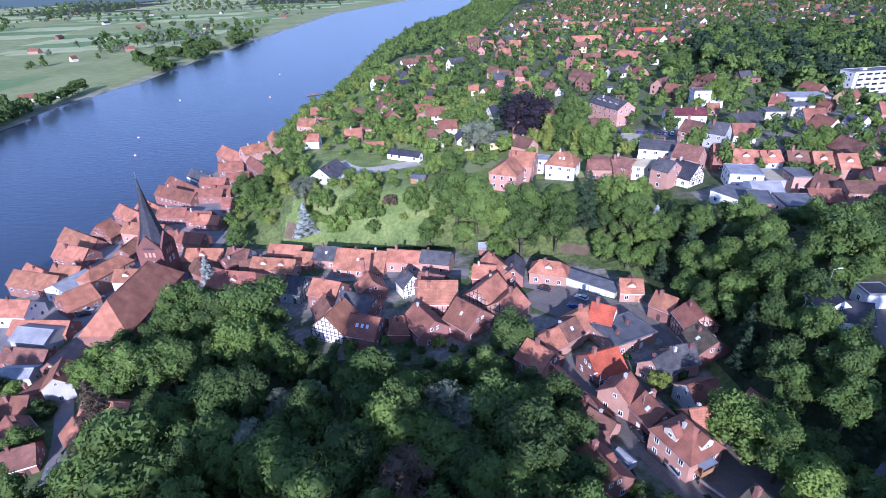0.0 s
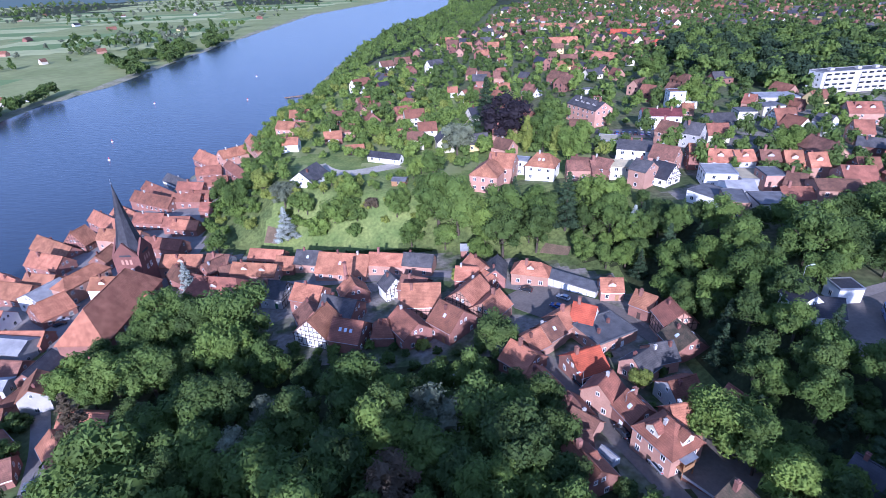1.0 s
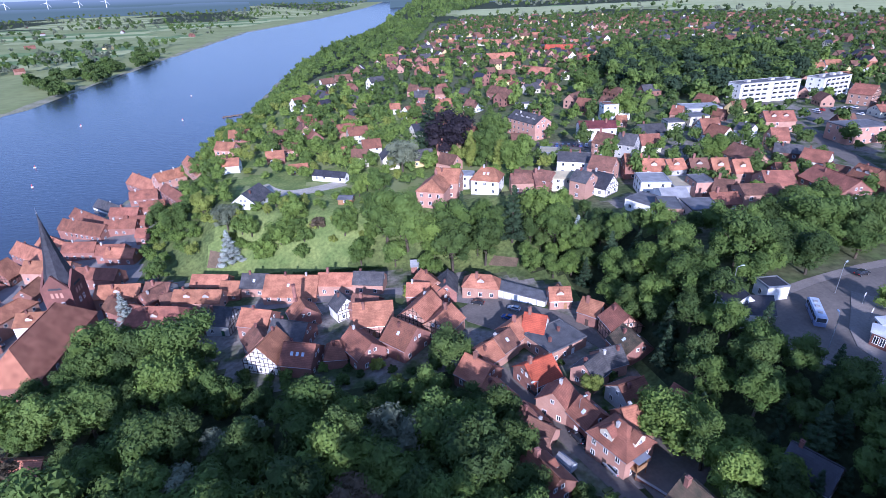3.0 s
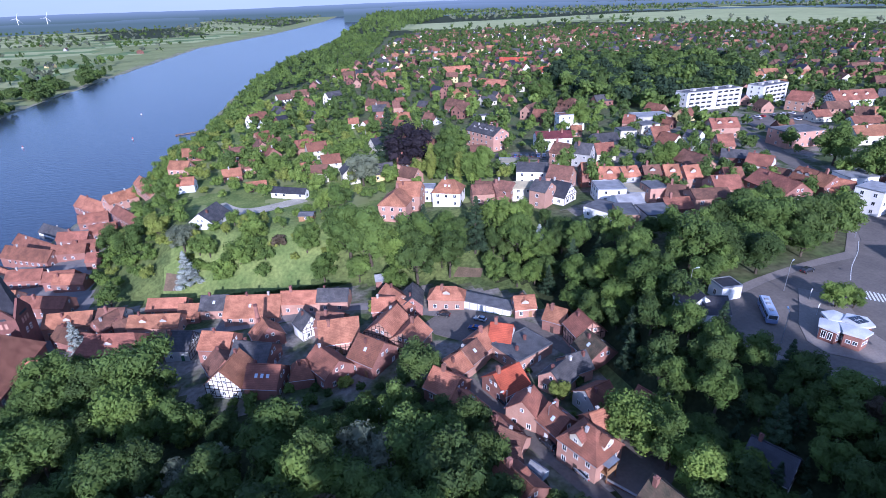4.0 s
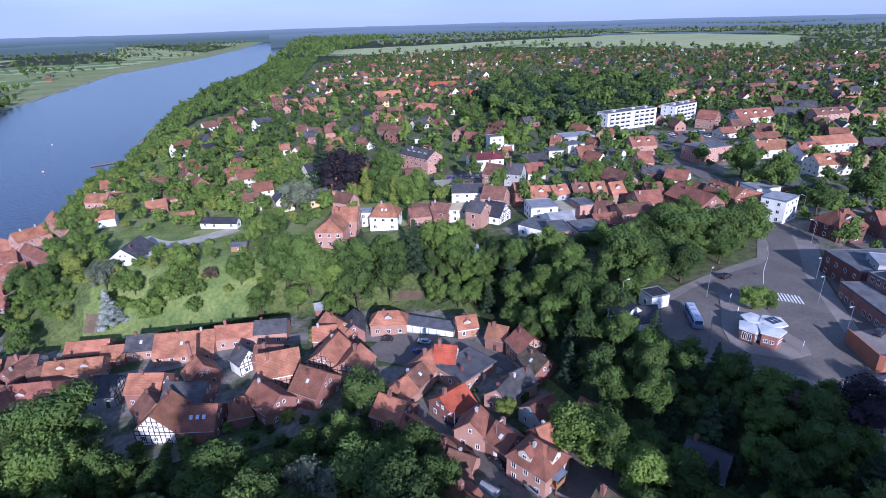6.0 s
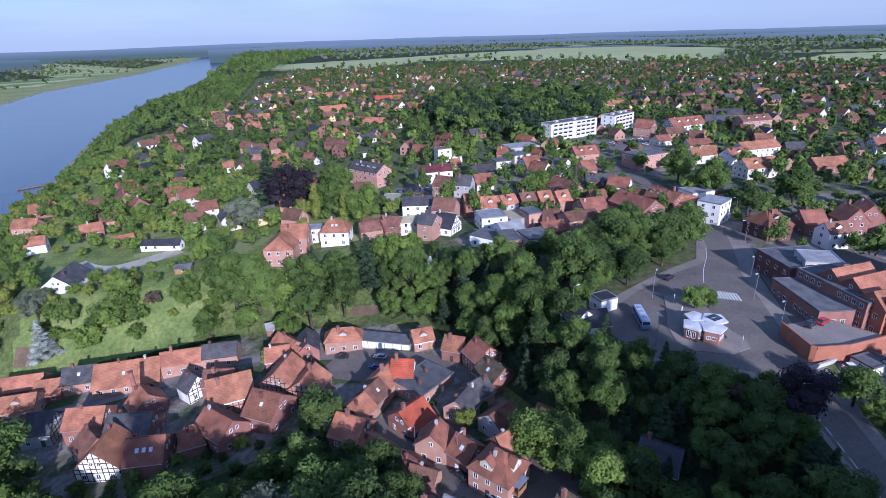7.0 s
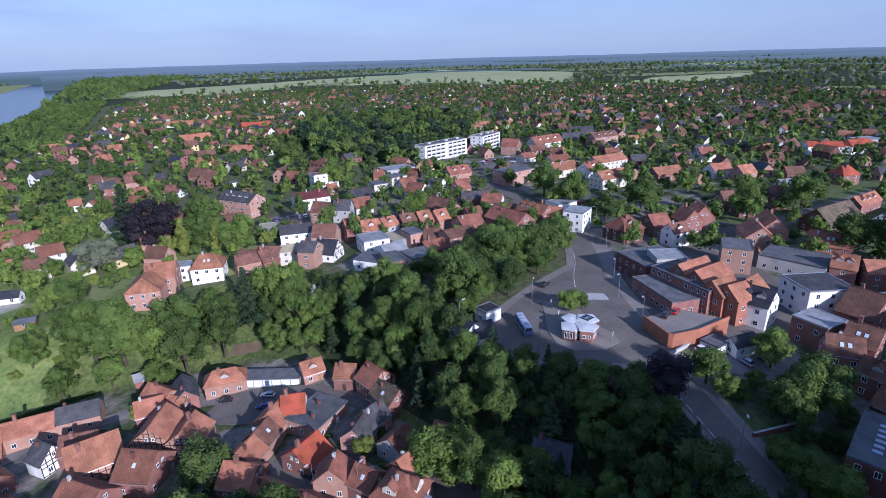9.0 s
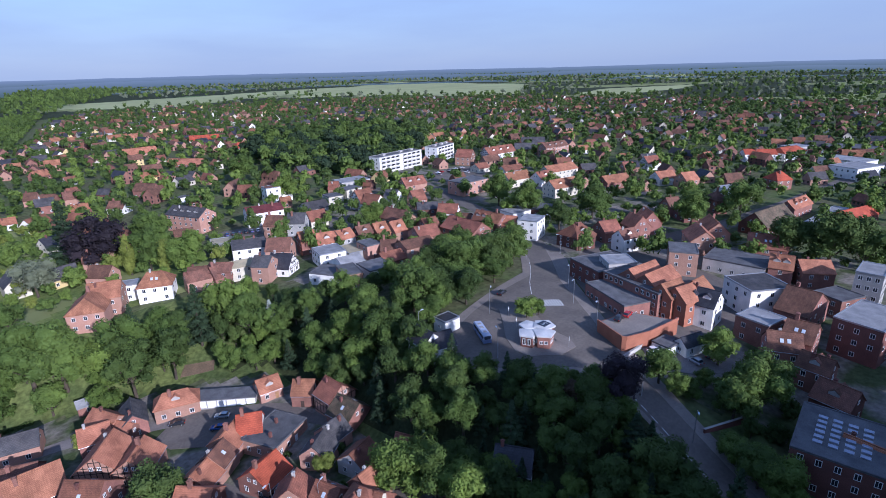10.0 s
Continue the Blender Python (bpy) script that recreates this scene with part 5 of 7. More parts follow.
house(148.0, 58.9, 346, 8.5, 8.0, 7.6, 11, "brick_orange", "tile_orange", chimneys=0, detail=1)
house(148.4, 54.7, 345, 8.5, 8.0, 7.6, 11, "brick_orange", "tile_orange", chimneys=0, detail=1)
house(156.7, 54.5, 355, 6.4, 8.0, 7.6, 11, "brick_orange", "tile_orange", chimneys=0, detail=1)
house(161.1, 87.6, 249, 15.6, 18.0, 7, 7, "brick_dark", "roof_felt", rows=2, chimneys=0, group="buildings of the upper town", detail=1)
house(160.8, 82.7, 320, 9.8, 9.0, 9, 9, "plaster_grey", "roof_light", chimneys=0, group="buildings of the upper town", detail=1)
house(151.6, 50.6, 273, 9.0, 9.0, 7, 10.5, "plaster_white", "slate", dormers=2, detail=1)
house(173.2, 42.4, 234, 12.7, 14.0, 9, 9, "plaster_white", "tile_grey", rows=3, chimneys=0, group="buildings of the upper town", detail=1)
house(172.0, 30.0, 264, 8.8, 16.0, 6, 11, "brick", "tile_brown", detail=1)
house(152.8, 35.3, 258, 9.0, 9.0, 7, 7, "brick", "roof_light", rows=2, chimneys=0, group="buildings of the upper town", detail=1)
house(150.9, 25.1, 272, 7.0, 11.0, 7, 10.5, "brick", "tile_brown", skylights=2, detail=1)
house(167.6, 13.3, 260, 11.2, 18.0, 10, 10, "brick_dark", "roof_light", rows=3, chimneys=0, group="buildings of the upper town", detail=1)
house(200.6, 18.6, 271, 7.1, 12.0, 12, 12, "plaster_grey", "roof_light", rows=4, bay=2.0, chimneys=0, group="buildings of the upper town", detail=1)
house(205.3, 44.2, 283, 7.3, 10.0, 6, 9.5, "brick", "tile_orange", dormers=2, detail=1)
house(208.0, 35.4, 306, 10.0, 10.0, 6, 9, "brick", "tile_orange", detail=1)
house(188.4, 24.0, 245, 8.9, 10.0, 6, 6, "brick", "roof_felt", chimneys=0, group="buildings of the upper town", detail=1)
house(205.3, 58.1, 275, 20.4, 15.0, 5, 5, "plaster_grey", "roof_felt", chimneys=0, group="buildings of the upper town", detail=1)
house(190.7, 72.9, 296, 9.7, 12.0, 9, 9, "brick_pink", "roof_felt", rows=3, chimneys=0, group="buildings of the upper town", detail=1)
house(219.7, 77.7, 215, 14.9, 10.5, 6, 10, "brick_pink", "tile_orange", detail=1)
house(234.1, 78.1, 216, 14.5, 10.0, 6, 10.5, "brick_pink", "tile_orange", detail=1)
house(227.9, 55.1, 286, 13.9, 12.0, 5.5, 9.5, "brick", "tile_red", skylights=2, detail=1)
house(190.8, 117.2, 337, 9.0, 12.0, 6, 10, "brick_dark", "tile_red", hip=3, dormers=1, detail=1)
house(199.8, 100.2, 343, 8.5, 7.0, 6.2, 9.2, "plaster_white", "tile_brown", dormers=1, detail=1)
house(207.2, 112.9, 336, 8.9, 10.0, 5, 9, "brick", "tile_red", detail=1)
house(219.4, 105.7, 243, 9.0, 9.0, 6, 10.5, "brick", "tile_orange", detail=1)
house(229.4, 105.1, 226, 11.3, 9.0, 6, 11, "brick", "tile_orange", detail=1)
house(266.8, 110.6, 330, 7.2, 9.0, 5, 9, "brick", "tile_brown", detail=1)
house(262.3, 100.1, 324, 9.5, 10.0, 4, 8, "brick_dark", "tile_brown", detail=1)
house(286.7, 95.9, 322, 6.1, 11.0, 7, 11, "brick", "tile_brown", hip=3, detail=1)
house(328.9, 99.9, 336, 19.0, 14.0, 5, 5, "plaster_white", "roof_light", chimneys=0, group="buildings of the upper town", detail=1)
house(331.9, 129.8, 339, 10.6, 10.0, 6, 10, "brick_pink", "tile_orange", detail=1)
house(334.6, 145.6, 334, 13.0, 10.0, 5, 8.5, "plaster_white", "tile_orange", detail=1)
house(379.0, 175.8, 334, 11.3, 10.0, 5, 9.5, "plaster_white", "tile_red", timber="gable", detail=1)
house(346.4, 176.6, 325, 7.5, 10.0, 5, 9.5, "brick_pink", "tile_red", detail=1)
house(458.7, 127.9, 306, 22.7, 12.0, 6, 9, "plaster_white", "tile_bright", detail=1)
house(481.0, 113.9, 341, 26.2, 13.0, 6, 9.5, "plaster_white", "tile_bright", hip=3, detail=1)
house(474.6, 74.2, 251, 29.2, 20.0, 5, 5, "plaster_white", "roof_light", chimneys=0, group="buildings of the upper town", detail=1)
house(433.9, 62.4, 339, 27.3, 18.0, 7, 7, "plaster_white", "roof_light", chimneys=0, group="buildings of the upper town", detail=1)
house(364.8, 88.9, 328, 10.4, 11.0, 6, 10, "brick", "tile_bright", hip=3, detail=1)
house(307.2, 165.0, 342, 19.9, 11.0, 4.5, 8, "brick", "tile_orange", detail=1)
house(457.5, 148.9, 9, 24.2, 9.0, 4, 8.5, "brick", "tile_brown", detail=1)
house(439.3, 158.6, 346, 9.0, 8.0, 3, 6.5, "brick", "tile_orange", detail=1)
house(529.5, 119.5, 341, 22.3, 14.0, 4, 4, "plaster_grey", "roof_light", chimneys=0, group="buildings of the upper town", detail=1)
house(543.3, 84.0, 296, 36.0, 26.0, 5, 5, "brick_dark", "roof_felt", chimneys=0, group="buildings of the upper town", detail=1)


# ---- church with a slate spire beside the river quarter ----
def church(x, y, z):
    ob = thing("church", pose(x, y, z, 0, 0, -3), "brick church with large orange tiled nave and leaning slate spire", "church")
    tower = part("tower", box(-4.7, 4.7, -4.7, 4.7, -2, 15.4), "brick_dark", ob, "dark brick tower with blind arches")
    for k, rz in enumerate((0, 90, 180, 270)):
        for u in (-1.5, 0.0, 1.5):
            part("blind_arch", box(-0.42, 0.42, -0.09, 0.02, -0.9, 0.9), "brick_pink", tower, at=pose(0, 0, 0, 0, 0, rz) @ pose(u, -4.7, 13.2))
        for u in (-1.2, 1.2):
            put_window(tower, pose(0, 0, 0, 0, 0, rz) @ pose(u, -4.7, 9.6), 1.1, 1.9, 2)
        bm = bmesh.new()
        v = [bm.verts.new(p) for p in ((-4.7, -4.75, 15.4), (4.7, -4.75, 15.4), (0, -4.75, 20.6), (-4.7, -4.0, 15.4), (4.7, -4.0, 15.4), (0, -4.0, 20.6))]
        for q in ((0, 1, 2), (5, 4, 3), (0, 2, 5, 3), (2, 1, 4, 5), (1, 0, 3, 4)):
            bm.faces.new([v[i] for i in q])
        part("gable", bm, "brick_dark", tower, at=pose(0, 0, 0, 0, 0, rz))
    bm = bmesh.new()
    ring = []
    for zz, r, sq in ((15.3, 4.9, 1.0), (17.5, 4.5, 0.7), (20.5, 3.8, 0.35), (24, 2.95, 0.1), (30, 1.75, 0), (36, 0.72, 0), (40.6, 0.08, 0)):
        row = []
        for k in range(8):
            a = math.tau * (k + 0.5) / 8
            c, s = math.cos(a), math.sin(a)
            m = max(abs(c), abs(s))
            f = (1 - sq) + sq / m
            row.append(bm.verts.new((r * c * f + (zz - 15) * 0.012, r * s * f, zz)))
        ring.append(row)
    for a, b in zip(ring[:-1], ring[1:]):
        for k in range(8):
            bm.faces.new((a[k], a[(k + 1) % 8], b[(k + 1) % 8], b[k]))
    bm.faces.new(ring[-1])
    spire = part("spire", bm, "slate", ob, "tall dark slate spire")
    bm = bmesh.new()
    bmesh.ops.create_icosphere(bm, subdivisions=1, radius=0.28, matrix=Matrix.Translation((0.3, 0, 40.8)))
    add_tube(bm, (0.3, 0, 40.6), (0.3, 0, 42.6), 0.05, 0.03)
    part("finial", bm, "metal_grey", spire)
    nave = part("nave", prism(37, 14.5, 6.6, 14.6, hip=6.0), "brick", ob, at=pose(3.5, -24.0, 0, 0, 0, 91))
    roof = part("nave_roof", roof_shell(37, 14.5, 6.6, 14.6, hip=6.0, over=0.5, thick=0.3), "tile_orange", ob, "large orange tiled roof", at=pose(3.5, -24.0, 0, 0, 0, 91))
    for k in range(6):
        for side in (0, 180):
            put_window(nave, pose(0, 0, 0, 0, 0, side) @ pose(-13 + k * 5.2, -7.25, 3.4), 1.4, 3.0, 2)
    porch = part("porch", prism(5.5, 6, 4.2, 7.4), "brick", ob, at=pose(11.6, -17.5, 0, 0, 0, 1))
    part("porch_roof", roof_shell(5.5, 6, 4.2, 7.4), "tile_orange", porch)
    FOOTPRINTS.extend([(x, y, 6), (x + 3, y - 16, 10), (x + 3.5, y - 32, 9)])


church(-104.5, 176.5, ground_z(-104, 172))


# ---- large brick house with a hipped roof at the end of the lane ----
def hipped_villa(x, y, turn):
    ob = house(x, y, turn, 9.6, 8.6, 5.8, 9.6, "brick_pink", "tile_red", hip=3.9, detail=2, chimneys=1, label="large pale brick house with red hipped roof and dormers", rows=2)
    for u, v, rz in ((-1.0, -2.6, 0), (3.2, 0.5, 90)):
        d = part("dormer", prism(1.7, 3.0, 0.6, 1.7, base=-1.6), "plaster_cream", ob, at=pose(u, v, 7.2, 0, 0, rz + 90))
        part("dormer_roof", roof_shell(1.8, 3.0, 0.6, 1.8, over=0.2, thick=0.12), "tile_red", d)
        put_window(d, pose(0, 0, 0, 0, 0, 90) @ pose(0, -0.86, 0.0), 1.0, 1.0, 2)
        put_window(d, pose(0, 0, 0, 0, 0, 270) @ pose(0, -0.86, 0.0), 1.0, 1.0, 2)
    b = part("balcony", box(-1.6, 1.6, -1.5, 0, 2.7, 2.95), "wood", ob, at=pose(4.8, -1.0, 0, 0, 0, 90))
    part("balcony_rail", box(-1.6, 1.6, -1.5, -1.42, 2.95, 3.95), "wood", b)
    for u in (-1.5, 1.5):
        part("balcony_post", box(u - 0.07, u + 0.07, -1.5, -1.36, -0.5, 5.2), "wood", b)
    part("balcony_roof", box(-1.8, 1.8, -1.8, 0, 5.2, 5.32), "metal_grey", b)


hipped_villa(45.1, 73.8, 295)


# ---- row of garages by the yard ----
def garages(x, y, turn, count):
    gz = ground_z(x, y)
    w = 2.75
    L = count * w
    ob = thing("garage_row", pose(x, y, gz, 0, 0, turn), "low row of garages with white doors and grey felt roof", "garages")
    part("wall", box(-L / 2, L / 2, -2.7, 2.7, -1.5, 2.5), "plaster_grey", ob)
    part("roof", box(-L / 2 - 0.2, L / 2 + 0.2, -3.0, 2.9, 2.504, 2.72), "roof_felt", ob)
    for k in range(count):
        part("garage_door", box(-1.2, 1.2, -0.08, 0.02, 0, 2.15), "paint_white", ob, at=pose(-L / 2 + (k + 0.5) * w, -2.7, 0))
    FOOTPRINTS.append((x, y, 9))


garages(44.6, 142.6, -39, 7)

# flat-roofed workshop in the lane
house(46.4, 114.6, 24, 13.0, 10.4, 3.7, 3.7, "brick_pink", "roof_felt", chimneys=2, label="flat-roofed workshop with dark felt roof and pale brick walls")


# ---- bus station square ----
sheet("pavement", [(84, 92), (83, 86), (85, 78), (89, 71), (94, 66), (99, 60), (103, 54), (97, 40), (90, 26), (84, 13), (94, 8.5), (101, 22), (108, 36), (116, 50), (124, 62), (134, 74), (150, 92), (172, 110),
                   (182, 122), (186, 134), (176, 137), (168, 131), (158, 122), (146, 112), (126, 108), (108, 104), (96, 101), (88, 98)], 0.10, "paving_light", "worn grey paving of the bus station square", "pavement")
sheet("road", [(86.5, 90), (86, 83), (89, 75), (95, 68.5), (102, 62), (105, 56), (99, 41.5), (92.5, 28), (86.5, 15.5), (92, 11.5), (99, 25), (106, 39), (112.5, 51), (121, 64), (132, 78), (148, 97),
               (166, 113), (178, 125), (172, 132), (160, 119), (146, 108), (126, 105), (108, 101), (96, 97.5), (89, 95)], 0.16, "asphalt", "grey asphalt of the bus turning place", "road")
sheet("traffic_island", [(113.5, 96), (107, 89), (101, 83), (97.5, 77), (98, 72.5), (104, 67), (110, 66.5), (112.5, 70), (113, 77), (117, 84), (118, 91)], 0.28, "paving_light", "raised paved island at the bus station", "pavement")
strip("road", [(92, 22), (84, 2), (70, -40), (60, -120)], 7.5, 0.14, "asphalt", "asphalt road that falls away past the wood", "road")
strip("road", [(176, 127), (196, 150), (206, 180), (218, 214), (236, 262), (262, 330), (300, 420), (360, 560)], 9, 0.12, "asphalt", "main street of the upper town", "road")
strip("road", [(178, 124), (210, 100), (258, 84), (330, 72), (420, 62), (600, 40)], 10, 0.12, "asphalt", "broad asphalt street", "road")
strip("road", [(206, 180), (180, 205), (150, 236), (110, 252), (85, 262)], 7, 0.12, "asphalt", "side street between houses", "road")
strip("road", [(27.5, 113), (32, 99.5), (36.2, 86), (39.5, 75.5), (43, 64), (46, 50), (50, 30)], 4.6, 0.16, "asphalt", "narrow sloping lane between small houses", "road")
strip("road", [(-94, 166), (-81, 160), (-57, 166.5), (-29, 163), (3, 161), (12, 157), (22, 150), (32, 144)], 4.4, 0.16, "paving", "narrow old-town lane of stone paving", "road")
strip("road", [(-84, 60), (-88, 82), (-95, 98), (-106, 116), (-116, 140), (-124, 160)], 4.6, 0.16, "paving", "narrow lane below the wood", "road")
sheet("yard", [(126, 64), (136, 76), (152, 93), (172, 109), (196, 112), (204, 88), (186, 40), (152, 42), (134, 50)], 0.05, "asphalt", "shaded asphalt yards between shops", "yard")
sheet("yard", [(24, 141), (34, 147), (52, 132), (57, 126), (58.5, 118), (62, 109), (59, 108), (54, 118), (50, 125), (42, 128), (33, 127), (26, 134)], 0.14, "asphalt", "asphalt yard in front of the garages", "yard")
sheet("yard", [(46, 67), (51, 72), (56, 77.5), (62, 74), (61, 66), (54, 61), (47, 61)], 0.14, "asphalt", "shaded asphalt yard beside a house", "yard")
sheet("churchyard", [(-127, 172), (-118, 172), (-112, 150), (-118, 140), (-128, 150)], 0.12, "paving", "paved parking beside the church", "yard")
sheet("churchyard", [(-98, 172), (-88, 176), (-84, 166), (-92, 158), (-97, 162)], 0.12, "paving", "paved square by the church tower", "yard")
sheet("car_park", [(246, 262), (262, 294), (306, 290), (300, 262), (266, 246)], 0.12, "asphalt", "asphalt car park below apartment blocks", "car park")
sheet("car_park", [(92, 250), (98, 262), (116, 256), (110, 242)], 0.12, "asphalt", "small asphalt car park", "car park")
sheet("parking", [(117, 48), (124, 56), (140, 44), (134, 32), (122, 40)], 0.12, "paving", "paved parking behind the shops", "car park")
strip("path", [(-48, 244), (-42, 234), (-33, 230), (-22, 234), (-10, 239)], 8.0, 0.12, "gravel", "pale gravel drive on the hill", "path")
sheet("soil", [(40, 165.5), (49, 161), (51, 164.5), (43, 169)], 0.12, "soil", "bare brown soil on the slope", "soil")
sheet("allotment", [(-65, 199), (-64, 205), (-58, 202), (-59, 197)], 0.12, "soil", "bare terraced allotment bed", "garden bed")

# zebra crossing and lane marks
for k in range(10):
    f = (k + 0.5) / 10
    cx, cy = 124.8 + 6.2 * f, 90.3 - 5.4 * f
    strip("crossing_stripe", [(cx - 1.5, cy - 2.0), (cx + 1.5, cy + 2.0)], 0.42, 0.2, "line_white", "white stripe of a zebra crossing", "road marking")
for k in range(9):
    s = k / 9
    strip("lane_mark", [(104 - 14 * s, 50 - 29 * s), (103 - 14 * s, 48 - 29 * s)], 0.16, 0.2, "line_white", "white lane mark", "road marking")
strip("lane_mark", [(130, 96), (138, 103), (150, 111), (158, 118)], 0.16, 0.2, "line_white", "long white lane line", "road marking")


def kiosk(x, y):
    gz = ground_z(x, y) + 0.28
    ob = thing("kiosk", pose(x, y, gz) @ Matrix.Diagonal((0.86, 0.86, 0.95, 1)), "brick bus-station kiosk under four pale angular roofs", "kiosk")

    def pavilion(cx, cy, r, h, wall_key, glass_roof, turn):
        bm = bmesh.new()
        n = 5
        lo = [bm.verts.new((cx + 0.84 * r * math.cos(turn + k * math.tau / n), cy + 0.84 * r * math.sin(turn + k * math.tau / n), -0.6)) for k in range(n)]
        hi = [bm.verts.new((v.co.x, v.co.y, h)) for v in lo]
        for k in range(n):
            bm.faces.new((lo[k], lo[(k + 1) % n], hi[(k + 1) % n], hi[k]))
        bm.faces.new(hi)
        part("wall", bm, wall_key, ob)
        bm = bmesh.new()
        a = [bm.verts.new((cx + r * math.cos(turn + k * math.tau / n), cy + r * math.sin(turn + k * math.tau / n), h + 0.004)) for k in range(n)]
        b = [bm.verts.new((v.co.x, v.co.y, h + 0.45)) for v in a]
        top = bm.verts.new((cx, cy, h + 0.75))
        for k in range(n):
            bm.faces.new((a[k], a[(k + 1) % n], b[(k + 1) % n], b[k]))
            bm.faces.new((b[k], b[(k + 1) % n], top))
        bm.faces.new(a[::-1])
        roof = part("roof", bm, "roof_white", ob)
        if glass_roof:
            for k in range(3):
                for j in range(2):
                    part("roof_pane", box(-0.5, 0.5, -0.7, 0.7, 0, 0.08), "glass", roof, at=pose(cx - 1.2 + k * 1.2, cy - 0.8 + j * 1.6, h + 0.66))
        for k in range(n):
            am = turn + (k + 0.5) * math.tau / n
            d = 0.84 * r * math.cos(math.pi / n)
            for u in (-0.7, 0.7):
                put_window(ob, pose(cx + d * math.cos(am), cy + d * math.sin(am), 1.5, 0, 0, math.degrees(am) + 90) @ pose(u, 0, 0), 1.1, 1.9 if wall_key != "brick" else 1.0, 2)

    pavilion(-3.2, 1.4, 3.6, 3.0, "brick_dark", False, 0.4)
    pavilion(0.6, 4.2, 3.3, 3.2, "brick_dark", False, 0.9)
    pavilion(3.4, 0.4, 3.7, 3.5, "brick_dark", True, 0.2)
    pavilion(-0.4, -2.4, 3.7, 3.3, "brick", False, 0.6)


kiosk(105.4, 75.4)

# brick parking deck below the shops
deck = thing("parking_deck", pose(124.5, 59.0, ground_z(124, 60), 0, 0, 0), "orange-brick parking deck with a low wall", "parking deck")
ring = [(-3.0, 8.1), (-7.4, -1.6), (-6.8, -2.6), (0.3, -5.5), (13.0, -7.5), (9.0, 5.6)]
bm = bmesh.new()
lo = [bm.verts.new((u, v, -2.0)) for u, v in ring]
hi = [bm.verts.new((u, v, 3.4)) for u, v in ring]
for k in range(6):
    bm.faces.new((lo[k], lo[(k + 1) % 6], hi[(k + 1) % 6], hi[k]))
bm.faces.new(hi)
bmesh.ops.recalc_face_normals(bm, faces=bm.faces[:])
part("wall", bm, "brick_orange", deck)
bm = bmesh.new()
inner = [bm.verts.new((u * 0.95, v * 0.95, 3.46)) for u, v in ring]
f = bm.faces.new(inner)
part("deck_floor", bm, "paving_light", deck)
for k in (0, 1, 2, 3):
    a, b = Vector((*ring[k], 0)), Vector((*ring[k + 1], 0))
    d = b - a
    part("parapet", box(0, d.length, -0.15, 0.15, 3.404, 4.3), "brick_orange", deck, at=pose(a.x, a.y, 0, 0, 0, math.degrees(math.atan2(d.y, d.x))))
FOOTPRINTS.append((124, 60, 11))

# flat-roofed dark brick building by the falling road, with solar panels
SOLAR = (112.9, 6.8, -84.0)
house(SOLAR[0], SOLAR[1], SOLAR[2], 18.5, 18.2, 8.6, 8.6, "brick_dark", "roof_felt", rows=3, detail=2, chimneys=0, label="dark brick building with a flat felt roof", group="buildings of the upper town")
solar_base = pose(SOLAR[0], SOLAR[1], ground_z(SOLAR[0], SOLAR[1]) + 8.72, 0, 0, SOLAR[2])
for i in range(6):
    for j in range(4):
        sp = thing("solar_panel", solar_base @ pose(-5.4 + j * 2.5, -4.6 + i * 1.9, 0), "tilted blue-grey solar panel on a dark flat roof", "solar panel", "solar panels")
        part("frame", box(-0.8, 0.8, -0.55, 0.55, 0, 0.12), "metal_grey", sp)
        part("cell_plate", box(-0.74, 0.74, -0.49, 0.49, 0.124, 0.2), "solar", sp)


# ---- vehicles ----
def smooth_body(profile, width, taper):
    """A car body or cabin from its side profile, narrowing towards the top."""
    bm = bmesh.new()
    sides = []
    for s in (-1, 1):
        sides.append([bm.verts.new((u, s * width / 2 * (1 - taper * max(0, z - 0.7)), z)) for u, z in profile])
    n = len(profile)
    bm.faces.new(sides[0])
    bm.faces.new(sides[1][::-1])
    for k in range(n):
        bm.faces.new((sides[0][k], sides[1][k], sides[1][(k + 1) % n], sides[0][(k + 1) % n]))
    bmesh.ops.recalc_face_normals(bm, faces=bm.faces[:])
    bmesh.ops.bevel(bm, geom=bm.edges[:], offset=0.07, segments=1, affect="EDGES")
    return bm


def make_car(key):
    colour = {"car_silver": "silver", "car_white": "white", "car_black": "black", "car_blue": "blue", "car_red": "red"}[key]
    ob = thing("car", Matrix.Identity(4), f"parked {colour} hatchback car", "car", "parked cars")
    part("body", smooth_body([(-2.05, 0.35), (-2.1, 0.75), (-1.9, 0.95), (1.0, 0.95), (1.95, 0.78), (2.1, 0.55), (2.05, 0.3)], 1.72, 0.1), key, ob)
    cabin = part("cabin", smooth_body([(-1.85, 0.9), (-1.45, 1.42), (0.2, 1.46), (1.05, 0.9)], 1.62, 0.2), "glass", ob, "dark windows")
    part("roof_panel", box(-1.38, 0.15, -0.64, 0.64, 1.44, 1.5), key, cabin)
    for u in (-1.3, 1.3):
        for v in (-0.8, 0.8):
            w = part("wheel", tube((0, -0.1, 0), (0, 0.1, 0), 0.31, 0.31, 12), "rubber", ob, at=pose(u, v, 0.31))
            part("rim", tube((0, -0.11, 0), (0, 0.11, 0), 0.19, 0.19, 10), "metal_grey", w)
    for v in (-0.6, 0.6):
        part("headlight", box(2.0, 2.1, v - 0.18, v + 0.18, 0.58, 0.72), "skylight", ob)
        part("tail_light", box(-2.12, -2.02, v - 0.15, v + 0.15, 0.65, 0.85), "car_red", ob)
    return ob


FIRST_CAR = {}


